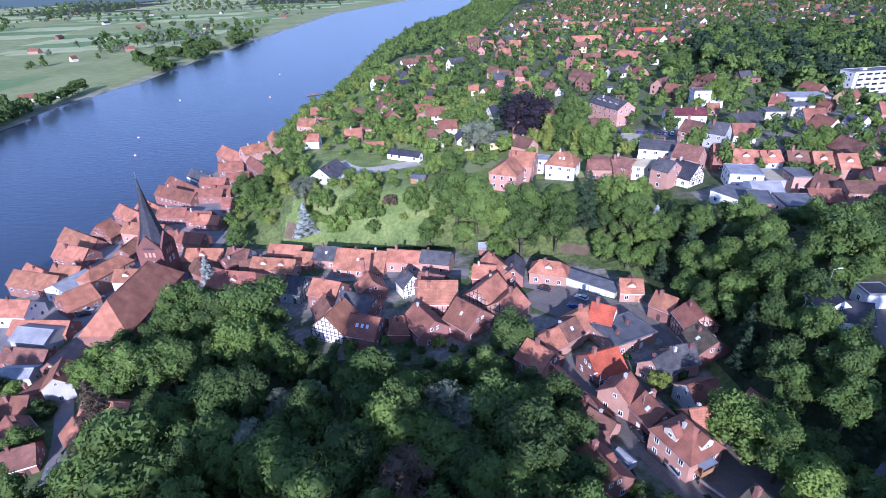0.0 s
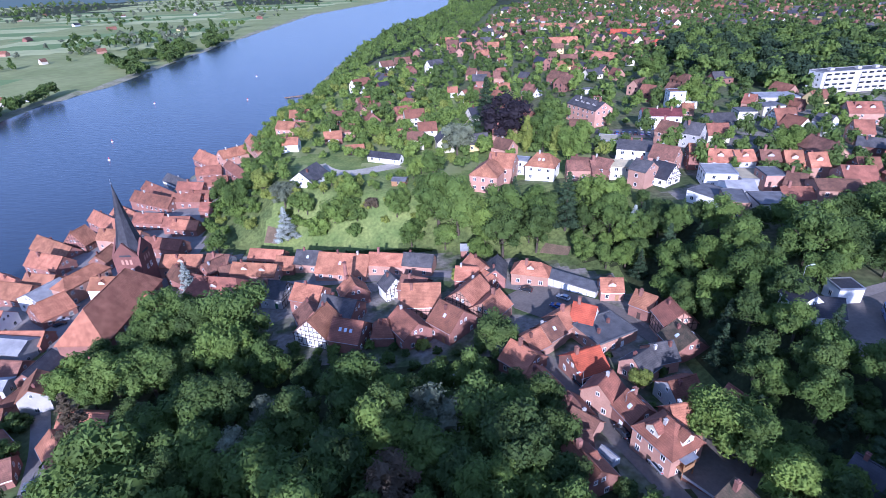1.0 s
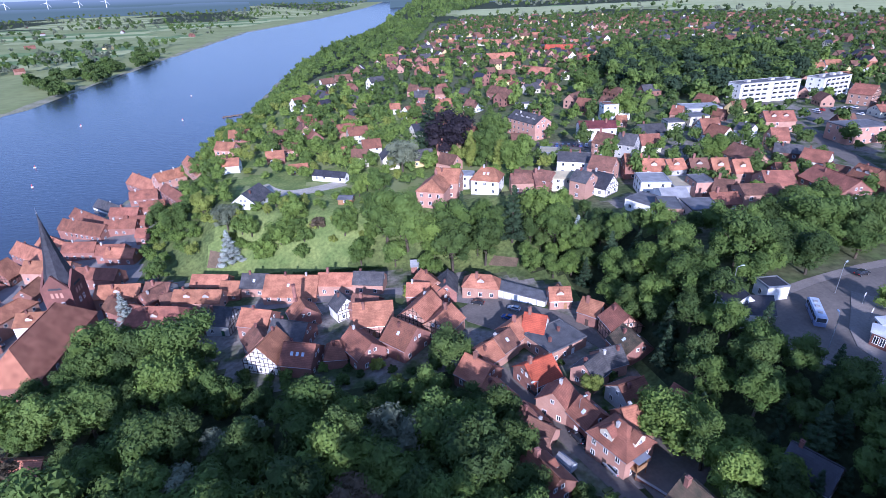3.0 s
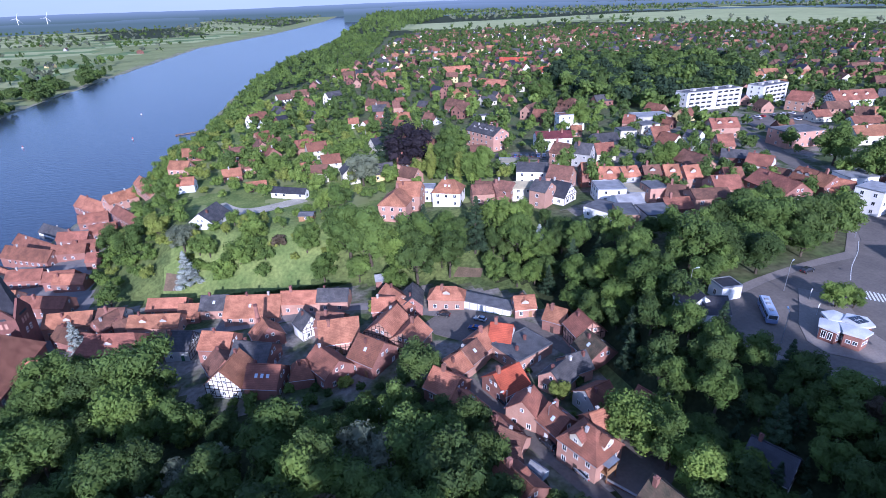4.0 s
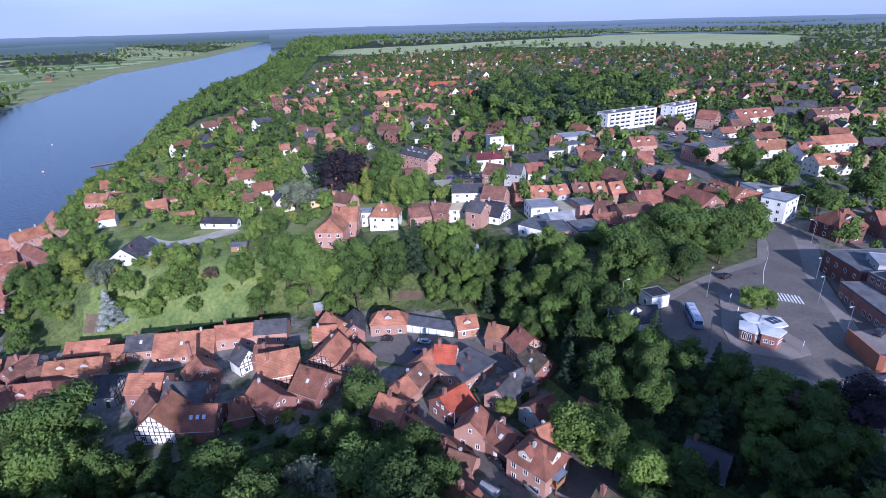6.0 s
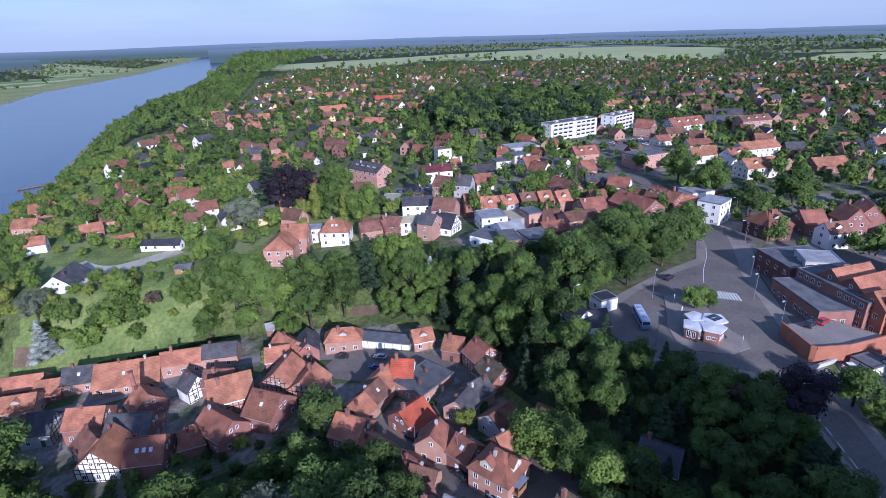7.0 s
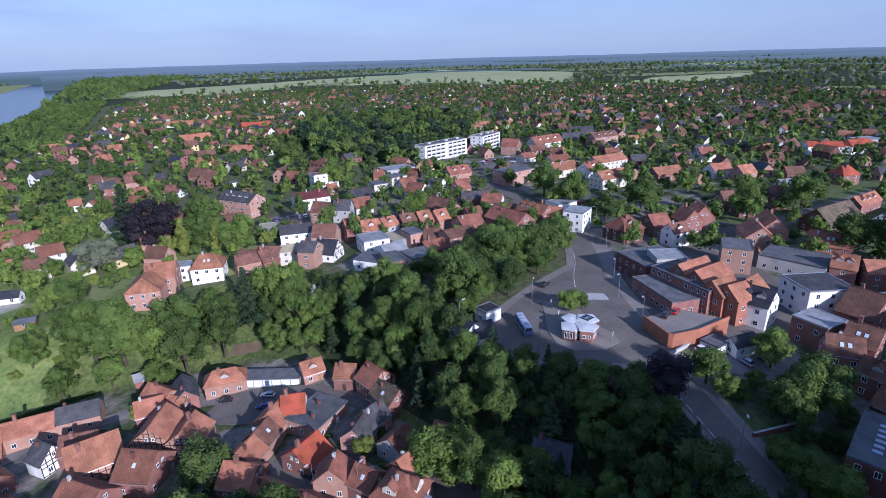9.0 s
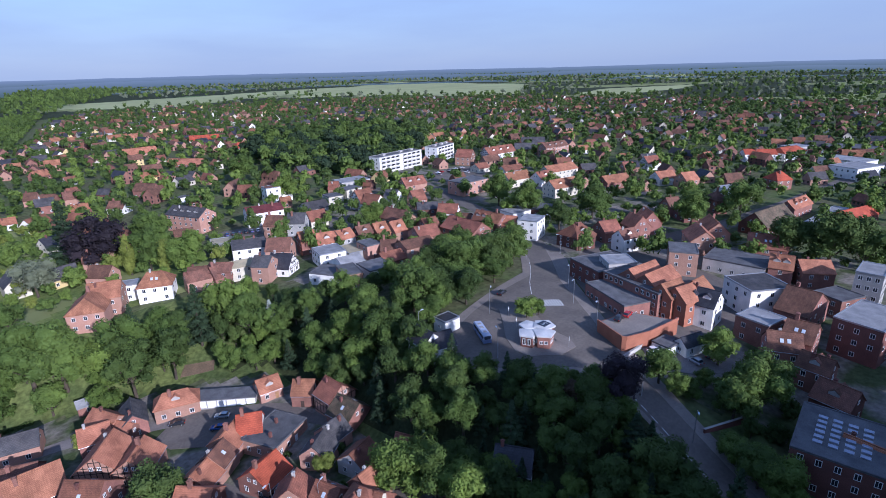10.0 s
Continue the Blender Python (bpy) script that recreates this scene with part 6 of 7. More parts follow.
def car(x, y, turn, key, lift=0.18):
    m = pose(x, y, ground_z(x, y) + lift, 0, 0, turn)
    if key not in FIRST_CAR:
        FIRST_CAR[key] = make_car(key)
        FIRST_CAR[key].matrix_basis = m
    else:
        copy_thing(FIRST_CAR[key], m)


for x, y, turn, key in ((42.4, 70.6, 107, "car_silver"), (40.5, 76.2, 107, "car_black"), (39.2, 80.5, 107, "car_black"), (47.6, 139.4, -39, "car_black"), (41, 135.6, 140, "car_silver"), (31, 142.6, 150, "car_black"),
                        (38, 131.4, 140, "car_blue"), (35.3, 97.4, 110, "car_black"), (50.2, 117.5, 20, "car_blue"), (123.1, 102.9, 12, "car_black"), (123.4, 51.3, -20, "car_white"), (129.6, 46.4, -15, "car_white"),
                        (-125.2, 161.7, 30, "car_blue"), (-125.6, 164.4, 30, "car_black"), (-125.4, 167.2, 30, "car_silver"), (-124.6, 158.9, 30, "car_silver"), (-124, 156.3, 30, "car_black"),
                        (-90, 85.6, 118, "car_silver"), (58, 134, 60, "car_white"), (133, 40, -10, "car_black"), (127, 42, 70, "car_silver")):
    car(x, y, turn, key)
for x, y, turn, key in ((126.5, 63.4, 10, "car_black"), (130.3, 62.8, 8, "car_red")):
    car(x, y, turn, key, 3.46 + ground_z(122, 62) - ground_z(x, y))
rnd = random.Random(4)
for k in range(10):
    f = k / 10
    car(262 + 38 * f, 286 + 1.0 * f - rnd.choice((0, 5.5, 16)), 95 + rnd.uniform(-4, 4), rnd.choice(("car_silver", "car_black", "car_white", "car_blue", "car_red")))
for k in range(6):
    car(96 + 2.7 * k, 253 - 1.0 * k, 70, rnd.choice(("car_silver", "car_black", "car_white", "car_blue")))

bus = thing("bus", pose(97.3, 88.4, ground_z(97.3, 88.4) + 0.2, 0, 0, 60) @ Matrix.Diagonal((0.78, 0.9, 0.9, 1)), "grey-blue city bus parked at the square", "bus")
body = part("body", box(-5.9, 5.9, -1.25, 1.25, 0.35, 1.5), "bus_paint", bus)
bm = box(-5.9, 5.9, -1.25, 1.25, 1.5, 3.0)
bmesh.ops.bevel(bm, geom=[e for e in bm.edges if min(v.co.z for v in e.verts) > 2.9], offset=0.25, segments=3, affect="EDGES")
part("upper_body", bm, "bus_roof", bus)
for s in (-1, 1):
    for k in range(6):
        part("side_window", box(-0.8, 0.8, -0.03, 0.03, 1.6, 2.6), "glass", bus, at=pose(-4.8 + k * 1.9, s * 1.25, 0))
    for u in (-3.6, 3.4):
        w = part("wheel", tube((0, -0.15, 0), (0, 0.15, 0), 0.48, 0.48, 14), "rubber", bus, at=pose(u, s * 1.15, 0.48))
        part("rim", tube((0, -0.16, 0), (0, 0.16, 0), 0.27, 0.27, 10), "metal_grey", w)
part("windscreen", box(5.86, 5.94, -1.1, 1.1, 1.2, 2.7), "glass", bus)
part("windscreen", box(-5.94, -5.86, -1.0, 1.0, 1.6, 2.7), "glass", bus)
for u in (-3, 0.5, 3.2):
    part("roof_hatch", box(u - 0.6, u + 0.6, -0.5, 0.5, 3.0, 3.16), "roof_light", bus)


def street_lamp(x, y, turn, h=8.0):
    ob = thing("street_lamp", pose(x, y, ground_z(x, y) + 0.1, 0, 0, turn), "tall grey metal street lamp with one arm", "street lamp", "street lamps")
    part("pole", tube((0, 0, 0), (0, 0, h), 0.09, 0.06, 8), "metal_grey", ob)
    part("arm", tube((0, 0, h - 0.05), (1.2, 0, h + 0.3), 0.05, 0.04, 6), "metal_grey", ob)
    part("lamp_head", box(1.0, 1.9, -0.16, 0.16, h + 0.2, h + 0.38), "skylight", ob)


for x, y, turn in ((92, 78.3, 60), (144.8, 91.7, 200), (133.2, 82.3, 190), (124.2, 68.8, 190), (109.2, 96, 30), (160, 121, 250), (104, 45, 200), (176, 116, 120), (86, 102, 0), (40.6, 84, 20), (34, 92.5, 200), (200, 138, 100), (99, 31, 210)):
    street_lamp(x, y, turn)


def bus_stop_sign(x, y):
    ob = thing("bus_stop_sign", pose(x, y, ground_z(x, y) + 0.25, 0, 0, 30), "white bus stop sign on a grey pole", "sign", "bus stop signs")
    part("pole", tube((0, 0, 0), (0, 0, 3.1), 0.05, 0.05), "metal_grey", ob)
    part("board", box(-0.45, 0.45, -0.04, 0.04, 2.0, 3.0), "paint_white", ob)


for x, y in ((111.2, 90.4), (107.4, 84.5), (108.6, 67.8)):
    bus_stop_sign(x, y)

# wind turbines far across the plain, still
for x, y, s in ((-1935, 3728, 0.8), (-1752, 3817, 0.78), (-1605, 3881, 0.8), (-1472, 3934, 0.8)):
    wt = thing("wind_turbine", pose(x, y, 1.8, 0, 0, 20), "white wind turbine at rest on the far plain", "wind turbine", "wind turbines")
    part("tower", tube((0, 0, -1), (0, 0, 95 * s), 2.4, 1.3, 10), "paint_white", wt)
    part("nacelle", box(-1.6, 1.6, -3.0, 5.0, 95 * s - 1.6, 95 * s + 1.8), "paint_white", wt)
    for k in range(3):
        a = radians(20 + 120 * k)
        part("blade", tube((0, -3.4, 95 * s), (40 * s * math.sin(a), -3.4, 95 * s + 40 * s * math.cos(a)), 1.3, 0.3, 5), "paint_white", wt)

# tall freestanding chimney in the old town, white marquee, boats on the river
ch = thing("brick_chimney", pose(-26.0, 152.5, ground_z(-26, 152)), "slender brick factory chimney", "chimney")
part("shaft", tube((0, 0, -0.5), (0, 0, 12.5), 0.85, 0.55, 10), "brick", ch)
part("rim", tube((0, 0, 12.5), (0, 0, 12.9), 0.68, 0.68, 10), "brick_dark", ch)
tent = thing("garden_tent", pose(5.6, 103.0, ground_z(5.6, 103), 0, 0, 25), "small white garden tent on dark lawn", "tent")
part("canopy", roof_shell(3.4, 3.0, 1.9, 3.0, over=0.1, thick=0.05), "paint_white", tent)
for u in (-1.6, 1.6):
    for v in (-1.4, 1.4):
        part("pole", tube((u, v, -0.3), (u, v, 2.0), 0.04, 0.04), "metal_grey", tent)
for x, y, turn in ((-262, 560, 20), (-236, 420, 75), (-215, 372, 60), (-170, 560, 80), (-196, 700, 90)):
    buoy = thing("river_buoy", pose(x, y, 0, 0, 0, turn), "small pale buoy on the river", "buoy", "river buoys")
    part("float", tube((0, 0, -0.4), (0, 0, 0.5), 0.9, 0.8, 10), "paint_white", buoy)
    part("topmark", tube((0, 0, 0.5), (0, 0, 2.0), 0.3, 0.1, 8), "paint_red", buoy)
jetty = thing("jetty", pose(-120, 566, 0, 0, 0, 25), "long wooden landing stage at the river bank", "jetty")
part("planks", box(-14, 14, -1.6, 1.6, 0.5, 0.8), "wood", jetty)
for k in range(8):
    part("pile", tube((-13 + k * 3.7, 1.5 if k % 2 else -1.5, -2), (-13 + k * 3.7, 1.5 if k % 2 else -1.5, 1.4), 0.16, 0.16), "timber", jetty)


# caravans on the far bank meadow
rnd = random.Random(9)
first_van = None
for k in range(14):
    x, y = -398 - rnd.uniform(0, 1) * 20 - k * 0.9, 586 - k * 1.4
    m = pose(x, y, ground_z(x, y), 0, 0, rnd.uniform(-25, 25))
    if first_van is None:
        first_van = thing("caravan", m, "white caravan on the far river meadow", "caravan", "caravans")
        bm = box(-2.6, 2.6, -1.1, 1.1, 0.5, 2.6)
        bmesh.ops.bevel(bm, geom=bm.edges[:], offset=0.25, segments=2, affect="EDGES")
        part("body", bm, "paint_white", first_van)
        part("side_window", box(-1.2, 1.2, -1.14, -1.08, 1.5, 2.1), "glass", first_van)
        for v in (-1, 1):
            part("wheel", tube((0, v - 0.1, 0.35), (0, v + 0.1, 0.35), 0.35, 0.35, 10), "rubber", first_van)
    else:
        copy_thing(first_van, m)


# walls along the square and the falling road, glasshouses in the lane's gardens
def low_wall(ax, ay, bx, by, h, key, label):
    z = min(ground_z(ax, ay), ground_z(bx, by))
    ob = thing("low_wall", pose(ax, ay, z, 0, 0, math.degrees(math.atan2(by - ay, bx - ax))), label, "wall")
    L = math.hypot(bx - ax, by - ay)
    part("body", box(0, L, -0.18, 0.18, -1.0, h), key, ob)
    part("coping", box(-0.05, L + 0.05, -0.26, 0.26, h + 0.004, h + 0.12), "kerb", ob)


low_wall(113.6, 55.2, 124.5, 54.4, 1.1, "plaster_grey", "pale garden wall beside the parking")
low_wall(113.6, 55.2, 116.2, 48.2, 1.1, "plaster_grey", "pale garden wall beside the pavement")
low_wall(103.8, 30.6, 113.5, 26.2, 1.6, "brick_dark", "dark retaining wall above the road")
low_wall(83.5, 88.0, 86.0, 99.0, 1.0, "brick_dark", "low dark wall at the square's edge")
low_wall(49.5, 62.0, 45.6, 67.6, 0.9, "brick", "low brick wall beside the yard")
for x, y, turn in ((34.0, 73.7, 120),):
    gh = thing("glasshouse", pose(x, y, ground_z(x, y) + 0.05, 0, 0, turn), "small garden glasshouse with a metal frame", "glasshouse", "glasshouses")
    part("base", box(-2.0, 2.0, -1.1, 1.1, -0.6, 0.4), "plaster_grey", gh)
    part("glazing", prism(3.9, 2.1, 1.5, 2.2, base=0.4), "skylight", gh)
    part("frame", roof_shell(4.0, 2.2, 1.55, 2.3, over=0.05, thick=0.05), "roof_light", gh)
for k in range(5):
    sheet("garden_bed", [(38.2 + k * 0.7, 66.0 - k * 1.5), (40.2 + k * 0.7, 66.6 - k * 1.5), (40.4 + k * 0.7, 65.8 - k * 1.5), (38.4 + k * 0.7, 65.2 - k * 1.5)], 0.3, "garden", "planted garden bed beside the lane", "garden bed")

# two white apartment blocks with loggias in rows
def apartment_block(x, y, turn, L, W, storeys, halves):
    gz = ground_z(x, y)
    H = storeys * 2.9 + 0.9
    ob = thing("apartment_block", pose(x, y, gz, 0, 0, turn), "white-rendered apartment block with rows of loggias and a flat roof", "apartment block", "apartment blocks")
    FOOTPRINTS.append((x, y, L / 2))
    part("wall", box(-L / 2, L / 2, -W / 2, W / 2, -1.5, H), "plaster_white", ob)
    part("roof", box(-L / 2 + 0.3, L / 2 - 0.3, -W / 2 + 0.3, W / 2 - 0.3, H + 0.004, H + 0.1), "roof_felt", ob)
    bm = bmesh.new()
    for q in ((-L / 2 - 0.1, L / 2 + 0.1, -W / 2 - 0.1, -W / 2 + 0.3), (-L / 2 - 0.1, L / 2 + 0.1, W / 2 - 0.3, W / 2 + 0.1), (-L / 2 - 0.1, -L / 2 + 0.3, -W / 2 + 0.3, W / 2 - 0.3), (L / 2 - 0.3, L / 2 + 0.1, -W / 2 + 0.3, W / 2 - 0.3)):
        add_box(bm, *q, H - 0.2, H + 0.35)
    part("parapet", bm, "kerb", ob)
    for u in (-0.3, 0.1, 0.36):
        part("roof_hatch", box(u * L - 1.4, u * L + 1.4, -1.2, 1.2, H + 0.104, H + 1.5), "plaster_grey", ob)
    span = L / halves
    for half in range(halves):
        bays = max(2, int((span - 3) / 4.2))
        for k in range(bays):
            u = -L / 2 + half * span + 1.6 + (k + 0.5) * (span - 3.2) / bays
            w = (span - 3.2) / bays / 2 - 0.18
            for row in range(storeys):
                z = 0.9 + row * 2.9
                # no recess is cut: a grey panel on the wall stands for its shade
                loggia = part("loggia", box(-w, w, -0.06, 0.3, 0.1, 2.3), "plaster_grey", ob, "grey panel for the shade of a balcony recess", at=pose(u, -W / 2, z))
                part("balcony", box(-w - 0.06, w + 0.06, -1.1, -0.064, -0.1, 0.1), "kerb", loggia)
                part("balustrade", box(-w - 0.06, w + 0.06, -1.1, -1.0, 0.104, 1.15), "plaster_white", loggia)
                part("balcony_window", box(-w * 0.7, w * 0.7, -0.1, -0.064, 0.5, 2.1), "glass", loggia)
    for row in range(storeys):
        for side, rz in ((L / 2, 90), (L / 2, 270)):
            for v in (-W * 0.22, W * 0.22):
                put_window(ob, pose(0, 0, 0, 0, 0, rz) @ pose(v, -side, 2.2 + row * 2.9), 1.3, 1.4, 1)


apartment_block(262.0, 324.2, 7, 47.0, 11.0, 4, 2)
apartment_block(313.4, 329.0, 16, 28.0, 12.0, 4, 1)


# ---- trees one by one ----
tree(-79.8, 139.4, 8.8, "round", "leaf_mid", 2)
tree(-82.6, 130.3, 6.4, "round", "leaf_mid", 2)
tree(-55.2, 132.7, 10.2, "round", "leaf_mid", 2)
tree(-55.9, 119.8, 8.6, "round", "leaf_fresh", 2)
tree(-67.4, 134.9, 7.4, "round", "leaf_deep", 2)
tree(-93.9, 114.4, 7.3, "round", "leaf_fresh", 2)
tree(-83.2, 113.8, 7.4, "round", "leaf_mid", 2)
tree(-72.6, 112.8, 7.8, "round", "leaf_mid", 2)
tree(-66.5, 115.2, 6.1, "round", "leaf_deep", 2)
tree(-17.2, 92.0, 9.1, "round", "leaf_mid", 2)
tree(-9.6, 88.1, 7.4, "round", "leaf_fresh", 2)
tree(-31.1, 87.8, 7.3, "round", "leaf_deep", 2)
tree(-38.2, 92.4, 4.2, "tall", "leaf_grey", 2)
tree(-30.1, 96.5, 3.4, "tall", "leaf_grey", 2)
tree(-51.5, 93.1, 8.9, "round", "leaf_mid", 2)
tree(-61.5, 90.3, 6.2, "round", "leaf_mid", 2)
tree(-49.5, 79.4, 8.2, "round", "leaf_mid", 2)
tree(-62.8, 73.2, 11.3, "round", "leaf_mid", 2)
tree(-78.8, 91.4, 6.6, "cone", "leaf_brown", 2)
tree(-10.5, 76.7, 8.7, "round", "leaf_fresh", 2)
tree(0.7, 81.8, 7.5, "round", "leaf_grey", 2)
tree(-1.2, 71.8, 7.0, "round", "leaf_mid", 2)
tree(9.7, 80.6, 8.3, "round", "leaf_mid", 2)
tree(14.4, 70.9, 8.4, "round", "leaf_deep", 2)
tree(-18.1, 69.0, 8.9, "round", "leaf_deep", 2)
tree(-33.5, 71.2, 8.3, "round", "leaf_mid", 2)
tree(-41.4, 80.9, 5.0, "tall", "leaf_grey", 2)
tree(-24.0, 64.5, 8.0, "round", "leaf_mid", 2)
tree(12.7, 62.9, 6.4, "round", "leaf_fresh", 2)
tree(23.4, 88.5, 5.8, "round", "leaf_deep", 2)
tree(16.8, 112.9, 6.5, "round", "leaf_deep", 2)
tree(-8.4, 67.0, 6.1, "round", "leaf_brown", 2)
tree(5.1, 65.1, 6.5, "round", "leaf_deep", 2)
tree(24.6, 80.0, 4.4, "round", "leaf_deep", 2)
tree(-40.4, 112.4, 3.8, "bush", "leaf_lime", 2)
tree(47.7, 93.8, 3.1, "round", "leaf_lime", 2)
tree(57.8, 74.3, 6.9, "round", "leaf_fresh", 2)
tree(60.0, 59.8, 6.2, "round", "leaf_fresh", 2)
tree(-85.4, 170.2, 3.6, "cone", "needle_blue", 1)
tree(-54.8, 197.3, 5.4, "cone", "needle_blue", 2, 0.85)
tree(68.8, 157.5, 3.7, "cone", "needle_blue", 2)
tree(42.6, 255.4, 11.7, "round", "leaf_copper", 2)
tree(17.7, 244.8, 8.0, "round", "leaf_grey", 2)
tree(-22.1, 274.8, 6.6, "round", "leaf_fresh", 2)
tree(-68.3, 222.5, 5.7, "round", "leaf_lime", 2)
tree(-29.3, 202.7, 5.5, "round", "leaf_fresh", 1)
tree(-26.0, 196.6, 4.1, "bush", "leaf_mid", 1)
tree(5.0, 214.0, 6.0, "round", "leaf_mid", 2)
tree(2.1, 195.1, 6.6, "round", "leaf_mid", 2)
tree(14.6, 187.6, 5.5, "tall", "leaf_mid", 2)
tree(24.3, 179.3, 4.8, "tall", "leaf_deep", 2)
tree(27.4, 166.4, 7.8, "tall", "leaf_deep", 2)
tree(42.3, 178.8, 6.4, "round", "leaf_mid", 2)
tree(50.4, 171.8, 6.9, "cone", "needle", 2)
tree(38.9, 165.9, 6.7, "tall", "leaf_deep", 2)
tree(60.2, 172.7, 8.2, "round", "leaf_fresh", 2)
tree(63.0, 162.5, 7.5, "round", "leaf_mid", 2)
tree(66.8, 220.7, 8.5, "round", "leaf_fresh", 2)
tree(55.6, 235.2, 7.3, "tall", "leaf_mid", 2)
tree(48.7, 237.0, 5.8, "column", "leaf_lime", 2)
tree(58.3, 224.0, 5.0, "column", "leaf_lime", 1)
tree(34.4, 186.3, 3.6, "cone", "needle", 1)
tree(-4.8, 182.1, 5.1, "round", "leaf_mid", 2)
tree(7.6, 176.8, 5.4, "round", "leaf_mid", 2)
tree(18.7, 164.7, 4.7, "round", "leaf_fresh", 2)
tree(-50.8, 205.6, 4.3, "round", "leaf_mid", 1)
tree(-80.5, 226.8, 6.9, "round", "leaf_mid", 2)
tree(-97.6, 252.4, 6.6, "round", "leaf_deep", 2)
tree(-83.1, 197.7, 4.9, "round", "leaf_mid", 1)
tree(150.0, 206.6, 6.6, "round", "leaf_fresh", 2)
tree(55.1, 78.2, 5.5, "round", "leaf_fresh", 2)
tree(67.3, 57.0, 4.6, "round", "leaf_fresh", 2)
tree(130.9, 37.9, 5.2, "round", "leaf_fresh", 2)
tree(111.4, 44.5, 4.9, "round", "leaf_mid", 2)
tree(124.8, 25.7, 6.3, "round", "leaf_mid", 2)
tree(113.4, 28.1, 5.1, "round", "leaf_mid", 2)
tree(113.6, 38.0, 3.2, "bush", "leaf_mid", 2)
tree(103.1, 24.7, 3.2, "bush", "leaf_mid", 2)
tree(97.2, 17.8, 4.6, "round", "leaf_mid", 2)
tree(97.8, 13.8, 4.6, "round", "leaf_fresh", 2)
tree(114.2, 86.2, 3.6, "round", "leaf_fresh", 2)
tree(118.0, 84.6, 2.6, "round", "leaf_fresh", 2)
tree(94.5, 44.8, 5.6, "tall", "leaf_copper", 2)
tree(89.0, 54.0, 2.8, "tall", "leaf_brown", 2)
tree(85.5, 65.8, 4.5, "round", "leaf_deep", 2)
tree(88.3, 59.3, 4.4, "round", "leaf_mid", 2)
tree(82.0, 74.6, 4.3, "round", "leaf_mid", 2)
tree(78.1, 80.9, 4.9, "round", "leaf_mid", 2)
tree(124.8, 123.2, 8.2, "round", "leaf_mid", 2)
tree(137.8, 119.0, 8.0, "round", "leaf_deep", 2)
tree(151.1, 120.8, 7.2, "round", "leaf_mid", 2)
tree(104.2, 112.8, 6.6, "round", "leaf_deep", 2)
tree(101.2, 120.0, 6.0, "round", "leaf_mid", 2)
tree(109.9, 106.3, 6.2, "round", "leaf_deep", 2)
tree(93.0, 104.7, 4.8, "round", "leaf_mid", 2)
tree(79.5, 109.7, 6.6, "round", "leaf_mid", 2)
tree(83.8, 123.3, 5.8, "round", "leaf_mid", 2)
tree(81.0, 98.3, 5.4, "round", "leaf_deep", 2)
tree(74.3, 114.2, 5.8, "round", "leaf_mid", 2)
tree(74.5, 99.2, 5.4, "round", "leaf_deep", 2)
tree(77.4, 89.1, 4.8, "round", "leaf_mid", 2)
tree(206.6, 137.1, 7.0, "round", "leaf_deep", 2)
tree(233.7, 135.9, 8.7, "round", "leaf_mid", 2)
tree(152.6, 296.5, 8.5, "round", "leaf_fresh", 2)
tree(154.1, 208.9, 5.6, "round", "leaf_mid", 2)
tree(45.7, 176.1, 6.4, "round", "leaf_deep", 2)
tree(28.8, 182.4, 4.8, "tall", "leaf_deep", 2)
tree(27.6, 173.8, 8.0, "tall", "leaf_mid", 2)
tree(13.0, 181.5, 10.3, "round", "leaf_mid", 2)
tree(21.9, 178.2, 7.4, "round", "leaf_fresh", 2)
tree(5.7, 186.4, 10.5, "round", "leaf_mid", 2)
tree(34.7, 274.0, 8.9, "cone", "needle", 2)
tree(65.0, 263.3, 8.8, "round", "leaf_mid", 2)
tree(224.0, 189.1, 9.4, "round", "leaf_mid", 2)
tree(218.6, 165.8, 8.8, "round", "leaf_mid", 2)
tree(251.2, 94.0, 8.6, "round", "leaf_mid", 2)
tree(283.7, 83.1, 9.5, "round", "leaf_mid", 2)
tree(230.1, 34.7, 11.1, "round", "leaf_deep", 2)
tree(228.3, 47.9, 9.1, "round", "leaf_deep", 2)
tree(233.0, 25.3, 10.1, "round", "leaf_deep", 2)
tree(158.4, 370.9, 10.2, "round", "leaf_mid", 2)
tree(11.0, 155.2, 3.0, "bush", "leaf_lime", 2)
tree(-10.1, 194.8, 5.7, "round", "leaf_mid", 2)
tree(4.7, 189.7, 5.8, "round", "leaf_mid", 2)
tree(-20.4, 199.5, 3.4, "bush", "leaf_brown", 1)
tree(-35.3, 198.1, 6.6, "bush", "leaf_fresh", 2)
tree(-41.4, 195.7, 5.0, "bush", "leaf_fresh", 1)
tree(-28.4, 200.0, 4.3, "bush", "leaf_mid", 1)
tree(-56.5, 209.2, 5.8, "round", "leaf_grey", 2)
tree(-46.8, 203.6, 4.5, "round", "leaf_mid", 1)
tree(-37.7, 215.5, 3.4, "round", "leaf_fresh", 1)
tree(-2.7, 187.7, 3.9, "bush", "leaf_mid", 2)
tree(-27.2, 192.4, 3.4, "bush", "leaf_mid", 1)
tree(18.8, 180.5, 4.6, "tall", "leaf_mid", 2)
tree(26.5, 178.7, 4.9, "tall", "leaf_mid", 2)
tree(21.7, 174.3, 4.7, "round", "leaf_fresh", 2)
tree(41.9, 172.9, 5.5, "tall", "leaf_mid", 2)
tree(69.4, 175.1, 4.6, "round", "leaf_fresh", 2)
tree(53.7, 155.7, 4.1, "round", "leaf_mid", 2)
tree(58.4, 150.1, 4.4, "round", "leaf_mid", 2)
tree(63.8, 147.8, 4.7, "round", "leaf_fresh", 2)
